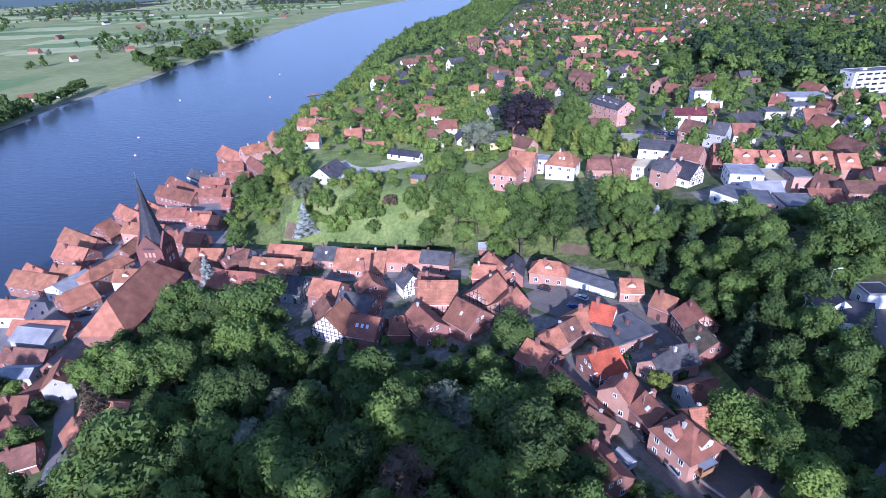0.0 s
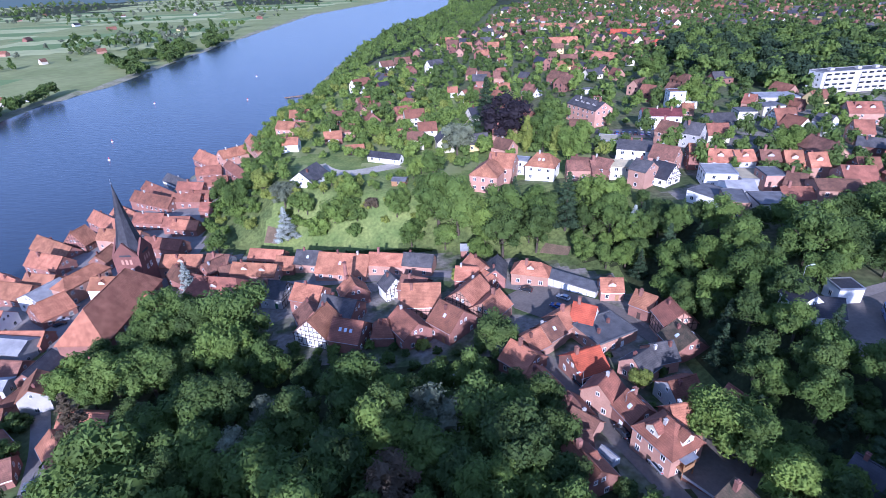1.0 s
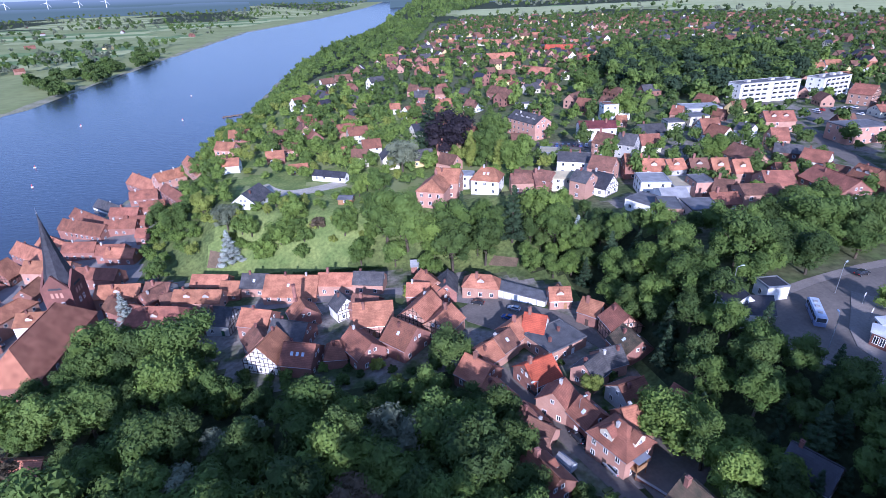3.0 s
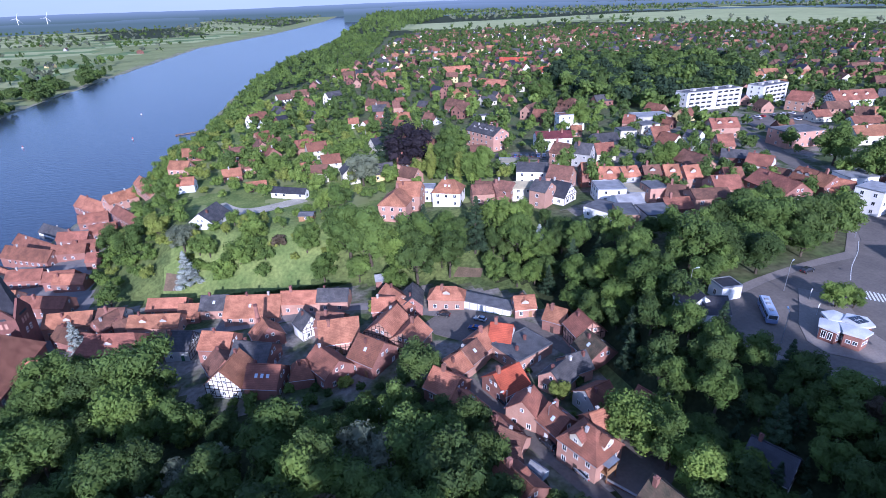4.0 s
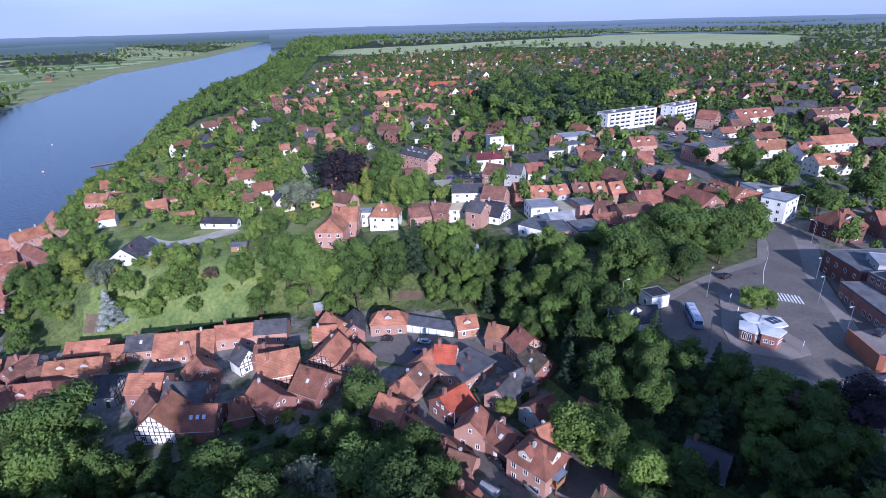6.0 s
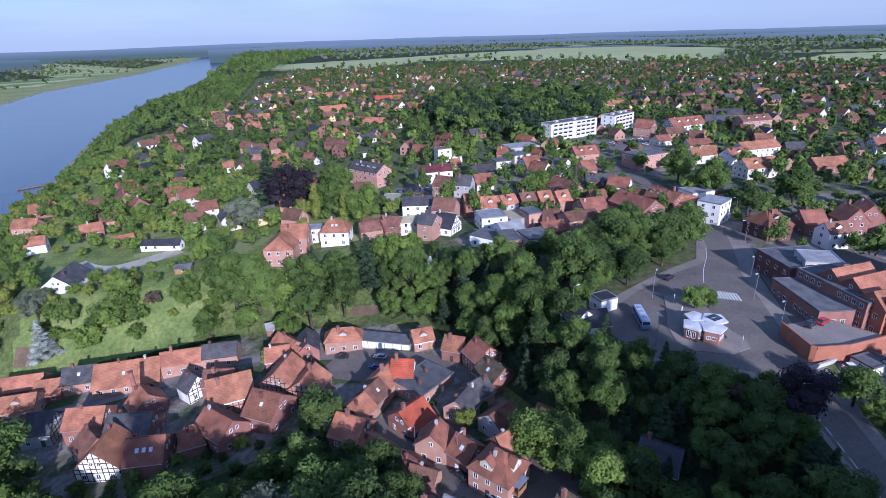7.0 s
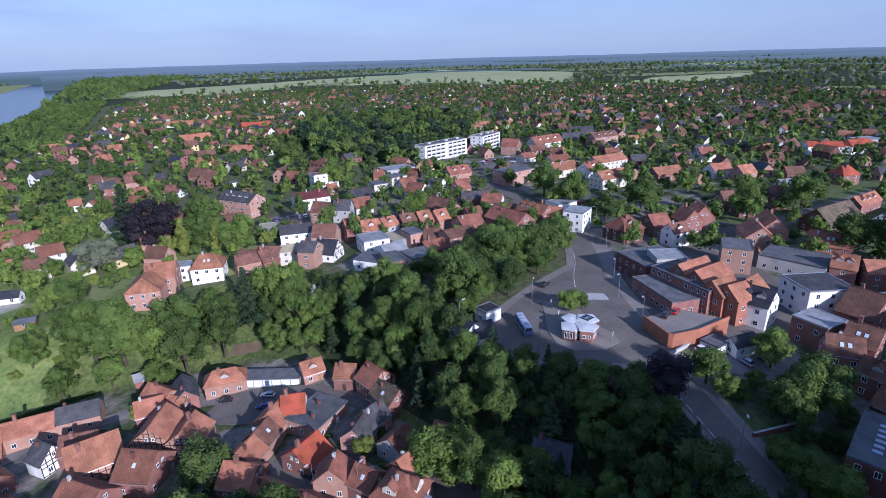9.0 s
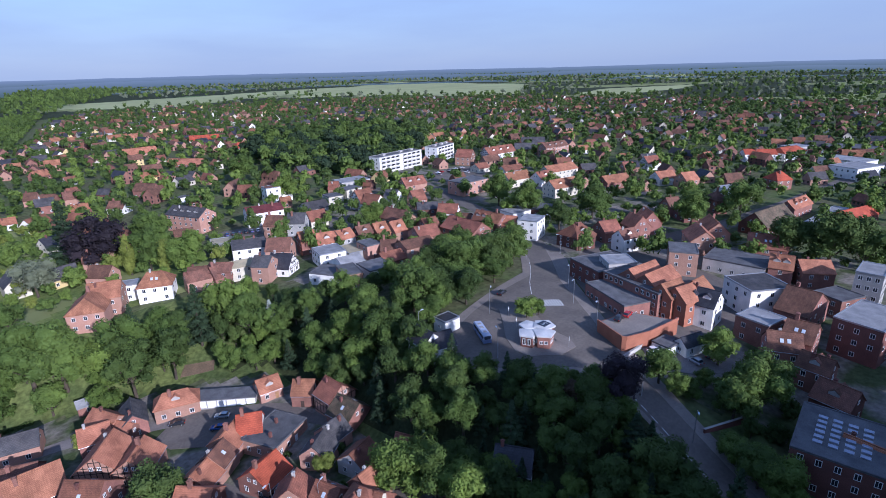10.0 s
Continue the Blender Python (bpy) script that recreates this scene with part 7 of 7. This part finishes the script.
tree(72.8, 140.3, 4.4, "cone", "needle", 2)
tree(77.8, 125.2, 6.2, "round", "leaf_fresh", 2)
tree(74.8, 128.2, 5.2, "round", "leaf_deep", 2)
tree(84.5, 123.5, 6.1, "round", "leaf_mid", 2)
tree(96.6, 115.8, 8.2, "round", "leaf_mid", 2)
tree(120.2, 25.3, 6.4, "round", "leaf_mid", 2)
tree(111.1, 39.7, 2.9, "round", "leaf_mid", 2)
tree(99.9, 23.0, 3.4, "round", "leaf_mid", 2)
tree(70.6, 41.7, 3.0, "tall", "leaf_fresh", 2)
tree(100.6, 18.2, 3.9, "round", "leaf_mid", 2)


# ---- what is strewn: woods, gardens, the farther town ----


def scatter(ring, spacing, seed, clear=1.0, tries=7, avoid=()):
    """Random spots inside an outline, no two nearer than spacing, clear of houses."""
    rng = random.Random(seed)
    xs, ys = [p[0] for p in ring], [p[1] for p in ring]
    area = (max(xs) - min(xs)) * (max(ys) - min(ys))
    n = int(area / spacing ** 2 * tries)
    px = np.array([rng.uniform(min(xs), max(xs)) for _ in range(n)])
    py = np.array([rng.uniform(min(ys), max(ys)) for _ in range(n)])
    ok = inside(px, py, list(ring))
    for r in avoid:
        ok &= ~inside(px, py, list(r))
    foot = np.array(FOOTPRINTS)
    cells, out = {}, []
    for x, y in zip(px[ok], py[ok]):
        if np.any((foot[:, 0] - x) ** 2 + (foot[:, 1] - y) ** 2 < (foot[:, 2] * 0.92 + clear) ** 2):
            continue
        i, j = int(x // spacing), int(y // spacing)
        if any((x - a) ** 2 + (y - b) ** 2 < spacing ** 2 for u in (-1, 0, 1) for v in (-1, 0, 1) for a, b in cells.get((i + u, j + v), ())):
            continue
        cells.setdefault((i, j), []).append((x, y))
        out.append((float(x), float(y)))
    return out


SQUARE = [(80, 90), (88, 70), (102, 52), (84, 8), (100, 6), (118, 46), (145, 80), (190, 118), (188, 140), (165, 134), (140, 114), (100, 106), (84, 100)]
LANE = [(24, 116), (34, 86), (38, 60), (48, 58), (44, 78), (36, 102), (30, 118)]
CLEARING = [(36, 167), (50, 158), (56, 166), (43, 176)]
PLANT = (("leaf_deep", 3), ("leaf_mid", 4), ("leaf_fresh", 2))


def plant(spots, seed, low, high, fine, leaves, kinds, group, tall=(0.85, 1.15)):
    rng = random.Random(seed)
    lk = [k for k, w in leaves for _ in range(w)]
    kk = [k for k, w in kinds for _ in range(w)]
    for x, y in spots:
        kind, leafkey = rng.choice(kk), rng.choice(lk)
        r = rng.uniform(low, high)
        if kind == "cone":
            leafkey, r = "needle", r * 0.75
        if kind == "column":
            leafkey, r = rng.choice(("leaf_lime", "leaf_mid")), r * 0.8
        tree(x, y, r, kind, leafkey, fine, rng.uniform(*tall), group=group)


# the lane's end below the wood, and the bank
listed = [(o.location.x, o.location.y, 3.0) for o in scene.objects if o.get("category") == "tree"]
FOOTPRINTS.extend(listed)
TREEKINDS = (("round", 6), ("tall", 2), ("cone", 1))
# mostly dark leaf colours, which put the near wood's shade into its crowns
plant(scatter([(-100, 46), (-78, 86), (-66, 118), (-40, 112), (-8, 106), (14, 99), (24, 88), (24, 44)], 8.0, 11, 0.5), 1, 3.8, 6.0, 2, (("leaf_deep", 6), ("leaf_mid", 3)), (("round", 8), ("tall", 1)), "trees of the near wood", tall=(1.0, 1.35))
plant(scatter([(-62, 116), (-10, 106), (15, 98), (22, 112), (0, 120), (-40, 128)], 4.2, 12, 1.2), 2, 1.2, 2.4, 1, (("leaf_deep", 3), ("leaf_mid", 2), ("leaf_lime", 1)), (("bush", 1),), "garden shrubs")
plant(scatter([(-98, 130), (-84, 156), (-50, 146), (-44, 128), (-66, 116), (-88, 108)], 8.0, 21, 1.0), 22, 3.2, 5.0, 2, PLANT, (("round", 1),), "trees of the near wood")
plant(scatter([(64, 152), (78, 162), (88, 142), (86, 118), (80, 101), (80, 86), (86, 66), (92, 48), (84, 14), (56, 10), (57, 60), (63, 85), (68, 110), (66, 130)], 5.6, 13, 0.8, avoid=(SQUARE, LANE)), 3, 3.4, 5.6, 2,
      (("leaf_deep", 5), ("leaf_mid", 3)), (("round", 5), ("tall", 2), ("cone", 2)), "trees of the ravine")
plant(scatter([(-2, 188), (30, 173), (46, 165), (60, 153), (80, 162), (70, 175), (54, 179), (20, 178), (4, 194)], 4.9, 14, 0.6, avoid=(CLEARING,)), 4, 2.6, 4.0, 2, (("leaf_deep", 2), ("leaf_mid", 4), ("leaf_fresh", 3)), (("round", 5), ("tall", 2), ("cone", 2)), "trees of the slope", tall=(1.1, 1.5))
plant(scatter([(62, 30), (80, 9), (91, 40), (97, 54), (89, 64), (82, 72), (70, 66), (64, 50)], 4.6, 27, 0.6), 28, 2.2, 3.8, 2, (("leaf_deep", 5), ("leaf_mid", 2)), (("round", 4), ("tall", 2), ("cone", 3)), "trees of the ravine")
LATER = []
LATER.append(("slope_trees", scatter([(-97, 216), (-72, 202), (-66, 210), (-57, 224), (-63, 250), (-66, 300), (-62, 380), (-56, 480), (-98, 480), (-108, 380), (-107, 300), (-98, 240)], 5.6, 15, 0.6), 5, 2.2, 4.0,
              "bushy green trees on the slope above the river", 250, ("leaf_fresh", "leaf_mid", "leaf_fresh", "leaf_lime", "leaf_fresh", "leaf_mid"), 0.14, 10))
plant(scatter([(-62, 200), (-30, 196), (2, 188), (12, 200), (2, 225), (-20, 226), (-35, 216), (-52, 222)], 5.6, 16, 1.0), 6, 1.4, 3.8, 2, (("leaf_fresh", 4), ("leaf_mid", 1), ("leaf_lime", 2)), (("bush", 4), ("round", 2)), "shrubs on the hill")
LATER.append(("hill_trees", scatter([(-60, 250), (-40, 252), (20, 218), (30, 232), (60, 216), (78, 216), (62, 300), (20, 370), (-40, 470), (-58, 470), (-62, 300)], 7.4, 17, 1.4), 7, 2.0, 4.4,
              "garden trees on the hill", 250, ("leaf_mid", "leaf_fresh", "leaf_fresh", "leaf_lime"), 0.14, 10))
plant(scatter([(92, 118), (98, 107), (126, 111), (146, 115), (164, 133), (150, 150), (122, 140), (96, 140)], 7.0, 18, 1.0, avoid=(SQUARE,)), 8, 4.0, 6.0, 2, (("leaf_deep", 3), ("leaf_mid", 3)), (("round", 1),), "trees beside the square")
plant(scatter([(108, 18), (114, 34), (122, 40), (130, 30), (128, 20)], 5.5, 19, 0.8), 9, 2.0, 4.2, 2, (("leaf_deep", 3), ("leaf_mid", 3)), (("round", 2), ("bush", 1)), "trees beside the road")
plant(scatter([(26, 60), (34, 66), (38, 60), (46, 40), (56, 20), (20, 20)], 5.0, 20, 0.8, avoid=(LANE,)), 10, 1.8, 3.6, 2, PLANT, (("round", 2), ("bush", 2)), "trees beside the lane")
plant(scatter([(44, 108), (58, 100), (60, 84), (48, 84), (42, 92)], 4.5, 23, 0.6, avoid=(LANE,)), 23, 0.9, 2.0, 2, PLANT, (("bush", 3), ("round", 1)), "garden shrubs")

plant(scatter([(-150, 60), (-112, 66), (-98, 92), (-104, 108), (-126, 116), (-156, 110)], 7.5, 24, 1.2), 24, 2.6, 5.0, 2, PLANT, (("round", 4), ("bush", 1)), "trees beside the lane")

# hedges: a clipped one along the hill's meadow and one by the square
for line in ([(-30, 184), (-12, 181), (2, 178)], [(-40, 187), (-34, 186)], [(84, 104), (92, 104), (100, 106)]):
    (ax, ay), (bx, by) = line[0], line[-1]
    n = int(math.hypot(bx - ax, by - ay) / 1.1)
    hd = thing("hedge", pose((ax + bx) / 2, (ay + by) / 2, 0), "clipped dark green garden hedge", "hedge")
    for k in range(n + 1):
        x, y = ax + (bx - ax) * k / n, ay + (by - ay) * k / n
        me = tree_meshes("bush", "leaf_deep", 1, k % 4)[0]
        part("clump", me, "", hd, at=pose(x - (ax + bx) / 2, y - (ay + by) / 2, ground_z(x, y) - 0.2, 0, 0, k * 50) @ Matrix.Diagonal((0.9, 0.9, 1.0, 1)))

# ---- the farther town: houses between trees and streets ----
FOREST = [(-30, 4950), (-70, 1340), (-88, 590), (-60, 480), (10, 620), (120, 1300), (1300, 4950)]
BELT = [(200, 380), (205, 470), (300, 620), (430, 580), (430, 470), (360, 400), (330, 360), (250, 345), (222, 330)]
TOWN = [(-45, 330), (-30, 470), (30, 620), (100, 800), (160, 1100), (260, 1330), (700, 1230), (1000, 900), (1130, 500), (1100, -60), (300, -60), (235, 20), (150, 150), (90, 212), (70, 225), (20, 250), (-50, 280)]
STREETS = [[(176, 127), (196, 150), (206, 180), (218, 214), (236, 262), (262, 330), (300, 420), (360, 560)], [(178, 124), (210, 100), (258, 84), (330, 72), (420, 62), (600, 40)],
           [(206, 180), (180, 205), (150, 236), (110, 252), (85, 262)]]
PARKS = [[(240, 256), (260, 300), (312, 296), (306, 256), (266, 240)], [(88, 246), (98, 266), (120, 258), (112, 238)], [(205, 195), (235, 215), (270, 190), (240, 160)]]
rng = random.Random(77)
spots = scatter(TOWN, 14.5, 31, 6.5, avoid=[SQUARE, BELT, FOREST, *PARKS])
far = []
WALLS = ["brick"] * 5 + ["brick_pink"] * 3 + ["brick_dark"] * 2 + ["plaster_white"] * 4 + ["plaster_cream"] * 2 + ["plaster_grey"] + ["plaster_yellow"]
TILES = ["tile_red"] * 6 + ["tile_orange"] * 3 + ["tile_brown"] * 6 + ["tile_grey"] * 3 + ["slate"]
count = 0
for x, y in spots:
    if rng.random() < (0.32 if x * x + y * y < 122500 else 0.56 + 0.5 * noise.noise((x / 110, y / 110, 8))) or min(near_line(np.array([x]), np.array([y]), s)[0] for s in STREETS) < 8:
        continue
    d = math.hypot(x, y)
    if d < 340 and x > 70:
        continue
    turn = 35 * noise.noise((x / 260, y / 260, 0)) * 2 + rng.choice((0, 90)) + rng.uniform(-6, 6)
    wall, tiles = rng.choice(WALLS), rng.choice(TILES)
    if wall == "plaster_white" and rng.random() < 0.55:
        wall = "brick_pink"
    if x * x + y * y > 122500 and rng.random() < 0.45:
        tiles = rng.choice(("tile_brown", "tile_grey", "tile_brown", "slate"))
    L, W = rng.choice(((8, 6.5), (9.5, 7.5), (11, 8), (14, 8)))
    eave = rng.choice((2.8, 3.2, 3.6, 5.2))
    if d < 330 and count < 22:
        house(x, y, turn, L, W, eave, eave + W * 0.46, wall, tiles, detail=1, chimneys=1, rows=1 if eave < 4 else 2, group="houses of the upper town")
        count += 1
    else:
        far.append((x, y, turn, L, W, eave, WALLS.index(wall), TILES.index(tiles)))


def merged(name, rows, label, category):
    """Houses too far off to be told apart, joined by their roofs and walls."""
    verts, faces, slots = [], [], []
    keys = sorted(set(WALLS)) + sorted(set(TILES)) + ["glass"]
    ground = height(np.array([r[0] for r in rows]), np.array([r[1] for r in rows]))
    for (x, y, turn, L, W, eave, wi, ti), z0 in zip(rows, ground):
        m = pose(x, y, z0, 0, 0, turn)
        k = len(verts)
        ridge = eave + W * 0.48
        pts = [(-L / 2, -W / 2, -1), (L / 2, -W / 2, -1), (L / 2, W / 2, -1), (-L / 2, W / 2, -1), (-L / 2, -W / 2, eave), (L / 2, -W / 2, eave), (L / 2, W / 2, eave), (-L / 2, W / 2, eave),
               (-L / 2, 0, ridge), (L / 2, 0, ridge),
               (-L / 2 - 0.3, -W / 2 - 0.4, eave - 0.2), (L / 2 + 0.3, -W / 2 - 0.4, eave - 0.2), (L / 2 + 0.3, 0, ridge + 0.2), (-L / 2 - 0.3, 0, ridge + 0.2), (L / 2 + 0.3, W / 2 + 0.4, eave - 0.2), (-L / 2 - 0.3, W / 2 + 0.4, eave - 0.2)]
        verts += [m @ Vector(p) for p in pts]
        for q in ((0, 1, 5, 4), (2, 3, 7, 6), (1, 2, 6, 9, 5), (3, 0, 4, 8, 7)):
            faces.append([k + i for i in q])
            slots.append(keys.index(WALLS[wi]))
        if x * x + y * y < 640000:
            storeys = (1.6,) if eave < 4 else (1.6, 4.2)
            for sgn in (-1, 1):
                for zc in storeys:
                    for u in (-0.3, 0.0, 0.3):
                        j = len(verts)
                        w = sgn * (W / 2 + 0.04)
                        verts += [m @ Vector((u * L + a * sgn, w, zc + b)) for a, b in ((-0.6, -0.65), (0.6, -0.65), (0.6, 0.65), (-0.6, 0.65))]
                        faces.append([j, j + 1, j + 2, j + 3])
                        slots.append(len(keys) - 1)
                        w = sgn * (L / 2 + 0.04)
                        if u:
                            j = len(verts)
                            verts += [m @ Vector((w, u * W * 0.8 - a * sgn, zc + b)) for a, b in ((-0.5, -0.65), (0.5, -0.65), (0.5, 0.65), (-0.5, 0.65))]
                            faces.append([j + 3, j + 2, j + 1, j])
                            slots.append(len(keys) - 1)
        for q in ((10, 11, 12, 13), (12, 14, 15, 13)):
            faces.append([k + i for i in q])
            slots.append(keys.index(TILES[ti]))
    me = bpy.data.meshes.new(name)
    me.from_pydata(verts, [], faces)
    for key in keys:
        me.materials.append(MAT[key])
    me.polygons.foreach_set("material_index", slots)
    return tagged(new(name, me), label, category, kind="stuff")


merged("far_town", far, "far red-roofed houses of the town's edge", "town")
sheds = [(x, y, rng.uniform(0, 180), rng.choice((9, 14, 22)), rng.choice((7, 9)), 4.0, rng.randrange(len(WALLS)), rng.randrange(len(TILES)))
         for x, y in scatter([(-400, 480), (-430, 700), (-500, 1000), (-900, 1000), (-900, 500)], 110, 41, 3) + scatter([(-420, 1000), (-420, 1900), (-1300, 2600), (-1500, 1200)], 230, 42, 3)]
merged("far_farms", sheds, "scattered farm roofs on the far plain", "farms")

# garden trees between the houses of the upper town
mid_spots = scatter(TOWN, 9.4, 51, 1.2, avoid=[SQUARE, BELT, FOREST, *PARKS])
mid_spots = [p for p in mid_spots if min(near_line(np.array([p[0]]), np.array([p[1]]), s)[0] for s in STREETS) > 6]


def wood(name, spots, seed, low, high, label, quads=60, leaves=("leaf_deep", "leaf_mid", "leaf_fresh"), size=0.3, lumps=6):
    """A far wood: many crowns joined, each a clump of leaves with an uneven outline."""
    rng = np.random.RandomState(seed)
    for n, key in enumerate(leaves):
        mine = spots[n::len(leaves)]
        if not mine:
            continue
        shapes = []
        for v in range(3):
            me = crown_mesh("crown", seed + v, "round" if v else "tall", quads, size, key, lumps)
            co = np.empty(len(me.vertices) * 3)
            me.vertices.foreach_get("co", co)
            shapes.append((co.reshape(-1, 3), [tuple(p.vertices) for p in me.polygons]))
            bpy.data.meshes.remove(me)
        pts = np.array(mine)
        zz = height(pts[:, 0], pts[:, 1])
        verts, faces, k = [], [], 0
        for (x, y), z in zip(mine, zz):
            co, fs = shapes[rng.randint(3)]
            r, a = rng.uniform(low, high), rng.uniform(0, 6.28)
            c, s = math.cos(a), math.sin(a)
            verts.append(np.stack([x + r * (co[:, 0] * c - co[:, 1] * s), y + r * (co[:, 0] * s + co[:, 1] * c), z + r * co[:, 2] * rng.uniform(0.85, 1.2)], -1))
            faces += [tuple(i + k for i in f) for f in fs]
            k += len(co)
        me = bpy.data.meshes.new(name)
        me.from_pydata(np.concatenate(verts).tolist(), [], faces)
        me.materials.append(MAT[key])
        tagged(new(name, me), label, "wood", kind="stuff")


wood("garden_trees", [p for p in mid_spots if math.hypot(*p) < 340], 60, 2.0, 4.9, "garden trees of the upper town", 130, ("leaf_deep", "leaf_mid", "leaf_fresh", "leaf_mid"), 0.2, 5)
wood("garden_trees", [p for p in mid_spots if 340 <= math.hypot(*p) < 700], 61, 2.5, 4.7, "garden trees among the far houses", 34, ("leaf_deep", "leaf_mid", "leaf_fresh", "leaf_deep"), 0.38, 2)
wood("garden_trees", [p for k, p in enumerate(mid_spots) if math.hypot(*p) >= 700 and k % 3], 58, 3.0, 5.2, "trees among the farthest houses", 12, ("leaf_deep", "leaf_mid"), 0.55, 1)
for args in LATER:
    wood(*args)
# the wood goes on under the camera; behind it unseen trees are added, shading the slope below
slope_spots = scatter([(-120, 44), (-60, 40), (24, 42), (60, 8), (92, -30), (150, -60), (60, -110), (-120, -80)], 9, 80, 1)
wood("near_wood", [p for p in slope_spots if p[1] > (-25 if p[0] < 0 else 8)], 81, 4.5, 7.5, "wood on the slope under the camera", 520, ("leaf_deep", "leaf_mid", "leaf_fresh"), 0.115)
wood("near_wood", [p for p in slope_spots if p[1] <= (-25 if p[0] < 0 else 8)], 82, 4.5, 7.5, "unseen wood added behind the camera for shade", 60, ("leaf_deep", "leaf_mid"), 0.32)
# two more unseen woods, added to shade ravine, road and flat roof
wood("near_wood", scatter([(40, -10), (96, -10), (130, -40), (130, -76), (40, -76)], 9, 84, 1), 85, 5.5, 8.0, "tall unseen wood added beside the falling road for shade", 300, ("leaf_deep", "leaf_mid"), 0.15)
wood("roadside_wood", scatter([(96, -8), (128, -10), (180, -16), (190, -60), (90, -50)], 9, 82, 1), 83, 4.8, 6.6, "tall unseen trees added to shade the flat-roofed building", 240, ("leaf_deep", "leaf_mid"), 0.16)
wood("town_wood", scatter([(215, 345), (205, 362), (330, 362), (400, 335), (345, 344)], 8, 95, 2, avoid=PARKS), 96, 4.0, 6.0, "tall wood belt behind the apartment blocks", 110, ("leaf_deep", "leaf_deep", "leaf_mid"), size=0.24)
wood("town_wood", scatter(BELT, 8.5, 62, 2), 63, 4.5, 7.5, "tall wood belt behind the apartment blocks", 90, ("leaf_deep", "needle", "leaf_mid"), 0.26)
wood("ridge_wood", scatter([(-88, 490), (-58, 484), (50, 640), (190, 1320), (110, 1340), (48, 1340), (-22, 950), (-72, 760)], 9.5, 64, 2), 65, 3.4, 5.4, "wooded ridge above the river", 34, ("leaf_mid", "leaf_fresh", "leaf_deep", "leaf_mid"), lumps=4)
wood("ridge_wood", scatter([(180, 1320), (800, 3000), (1350, 4800), (660, 4800), (360, 3000), (60, 1380)], 27, 66, 2), 67, 6, 10, "far wooded ridge above the river", 10, ("leaf_mid", "leaf_deep"), 0.55, 1)
bank = [p for p in scatter([(-372, 430), (-382, 545), (-384, 610), (-358, 690), (-352, 900), (-345, 1200), (-395, 1200), (-430, 900), (-420, 680), (-396, 610), (-392, 545), (-430, 430)], 8, 68, 2) if noise.noise((p[0] / 60, p[1] / 60, 3)) > (-0.35 if p[1] < 620 else 0.05)]
wood("bank_trees", bank, 69, 4.5, 8.0, "trees along the far river bank", 90, ("leaf_deep", "leaf_mid", "leaf_deep"))
bank = [p for p in scatter([(-560, 560), (-600, 760), (-520, 900), (-480, 1150), (-540, 1200), (-680, 900), (-700, 560)], 13, 92, 2) if noise.noise((p[0] / 90, p[1] / 60, 6)) > 0.12]
# leaf_grey in these plain woods puts some distance haze into the leaf colour
wood("plain_woods", bank, 93, 4, 7, "tree rows between meadows", 30, ("leaf_deep", "leaf_mid", "leaf_grey"), 0.4, 3)
clumps = [p for p in scatter([(-480, 480), (-420, 1200), (-330, 2200), (-140, 2600), (60, 3700), (150, 4800), (-3800, 4800), (-3000, 1800), (-1000, 480)], 26, 70, 2) if noise.noise((p[0] / 330, p[1] / 110, 9)) > 0.2]
wood("plain_woods", clumps, 71, 6, 12, "woods and tree lines on the far plain", 6, ("leaf_deep", "leaf_grey", "leaf_mid"), 0.5, 2)
rows_far = [p for p in scatter([(300, 1360), (720, 1260), (1040, 940), (1180, 520), (1150, 0), (4700, 0), (3600, 3300), (1500, 4600), (900, 3300)], 34, 72, 2) if noise.noise((p[0] / 420, p[1] / 200, 4)) > -0.3 and not any(inside(np.array([p[0]]), np.array([p[1]]), r)[0] for r in PALE)]
# grey-green crowns again stand in for haze
wood("field_woods", rows_far, 73, 5, 9, "woods between far fields", 5, ("leaf_deep", "leaf_grey", "leaf_mid"), 0.6, 1)
edge = [p for p in scatter([(240, 1310), (720, 1200), (1010, 880), (1150, 500), (1150, 0), (1300, 0), (1300, 560), (1130, 960), (780, 1310), (300, 1420)], 17, 74, 2) if noise.noise((p[0] / 90, p[1] / 90, 2)) > -0.1 and not any(inside(np.array([p[0]]), np.array([p[1]]), r)[0] for r in PALE)]
wood("edge_wood", edge, 75, 3, 5, "wood at the edge of town", 20, ("leaf_deep", "leaf_mid"), 0.45, 3)
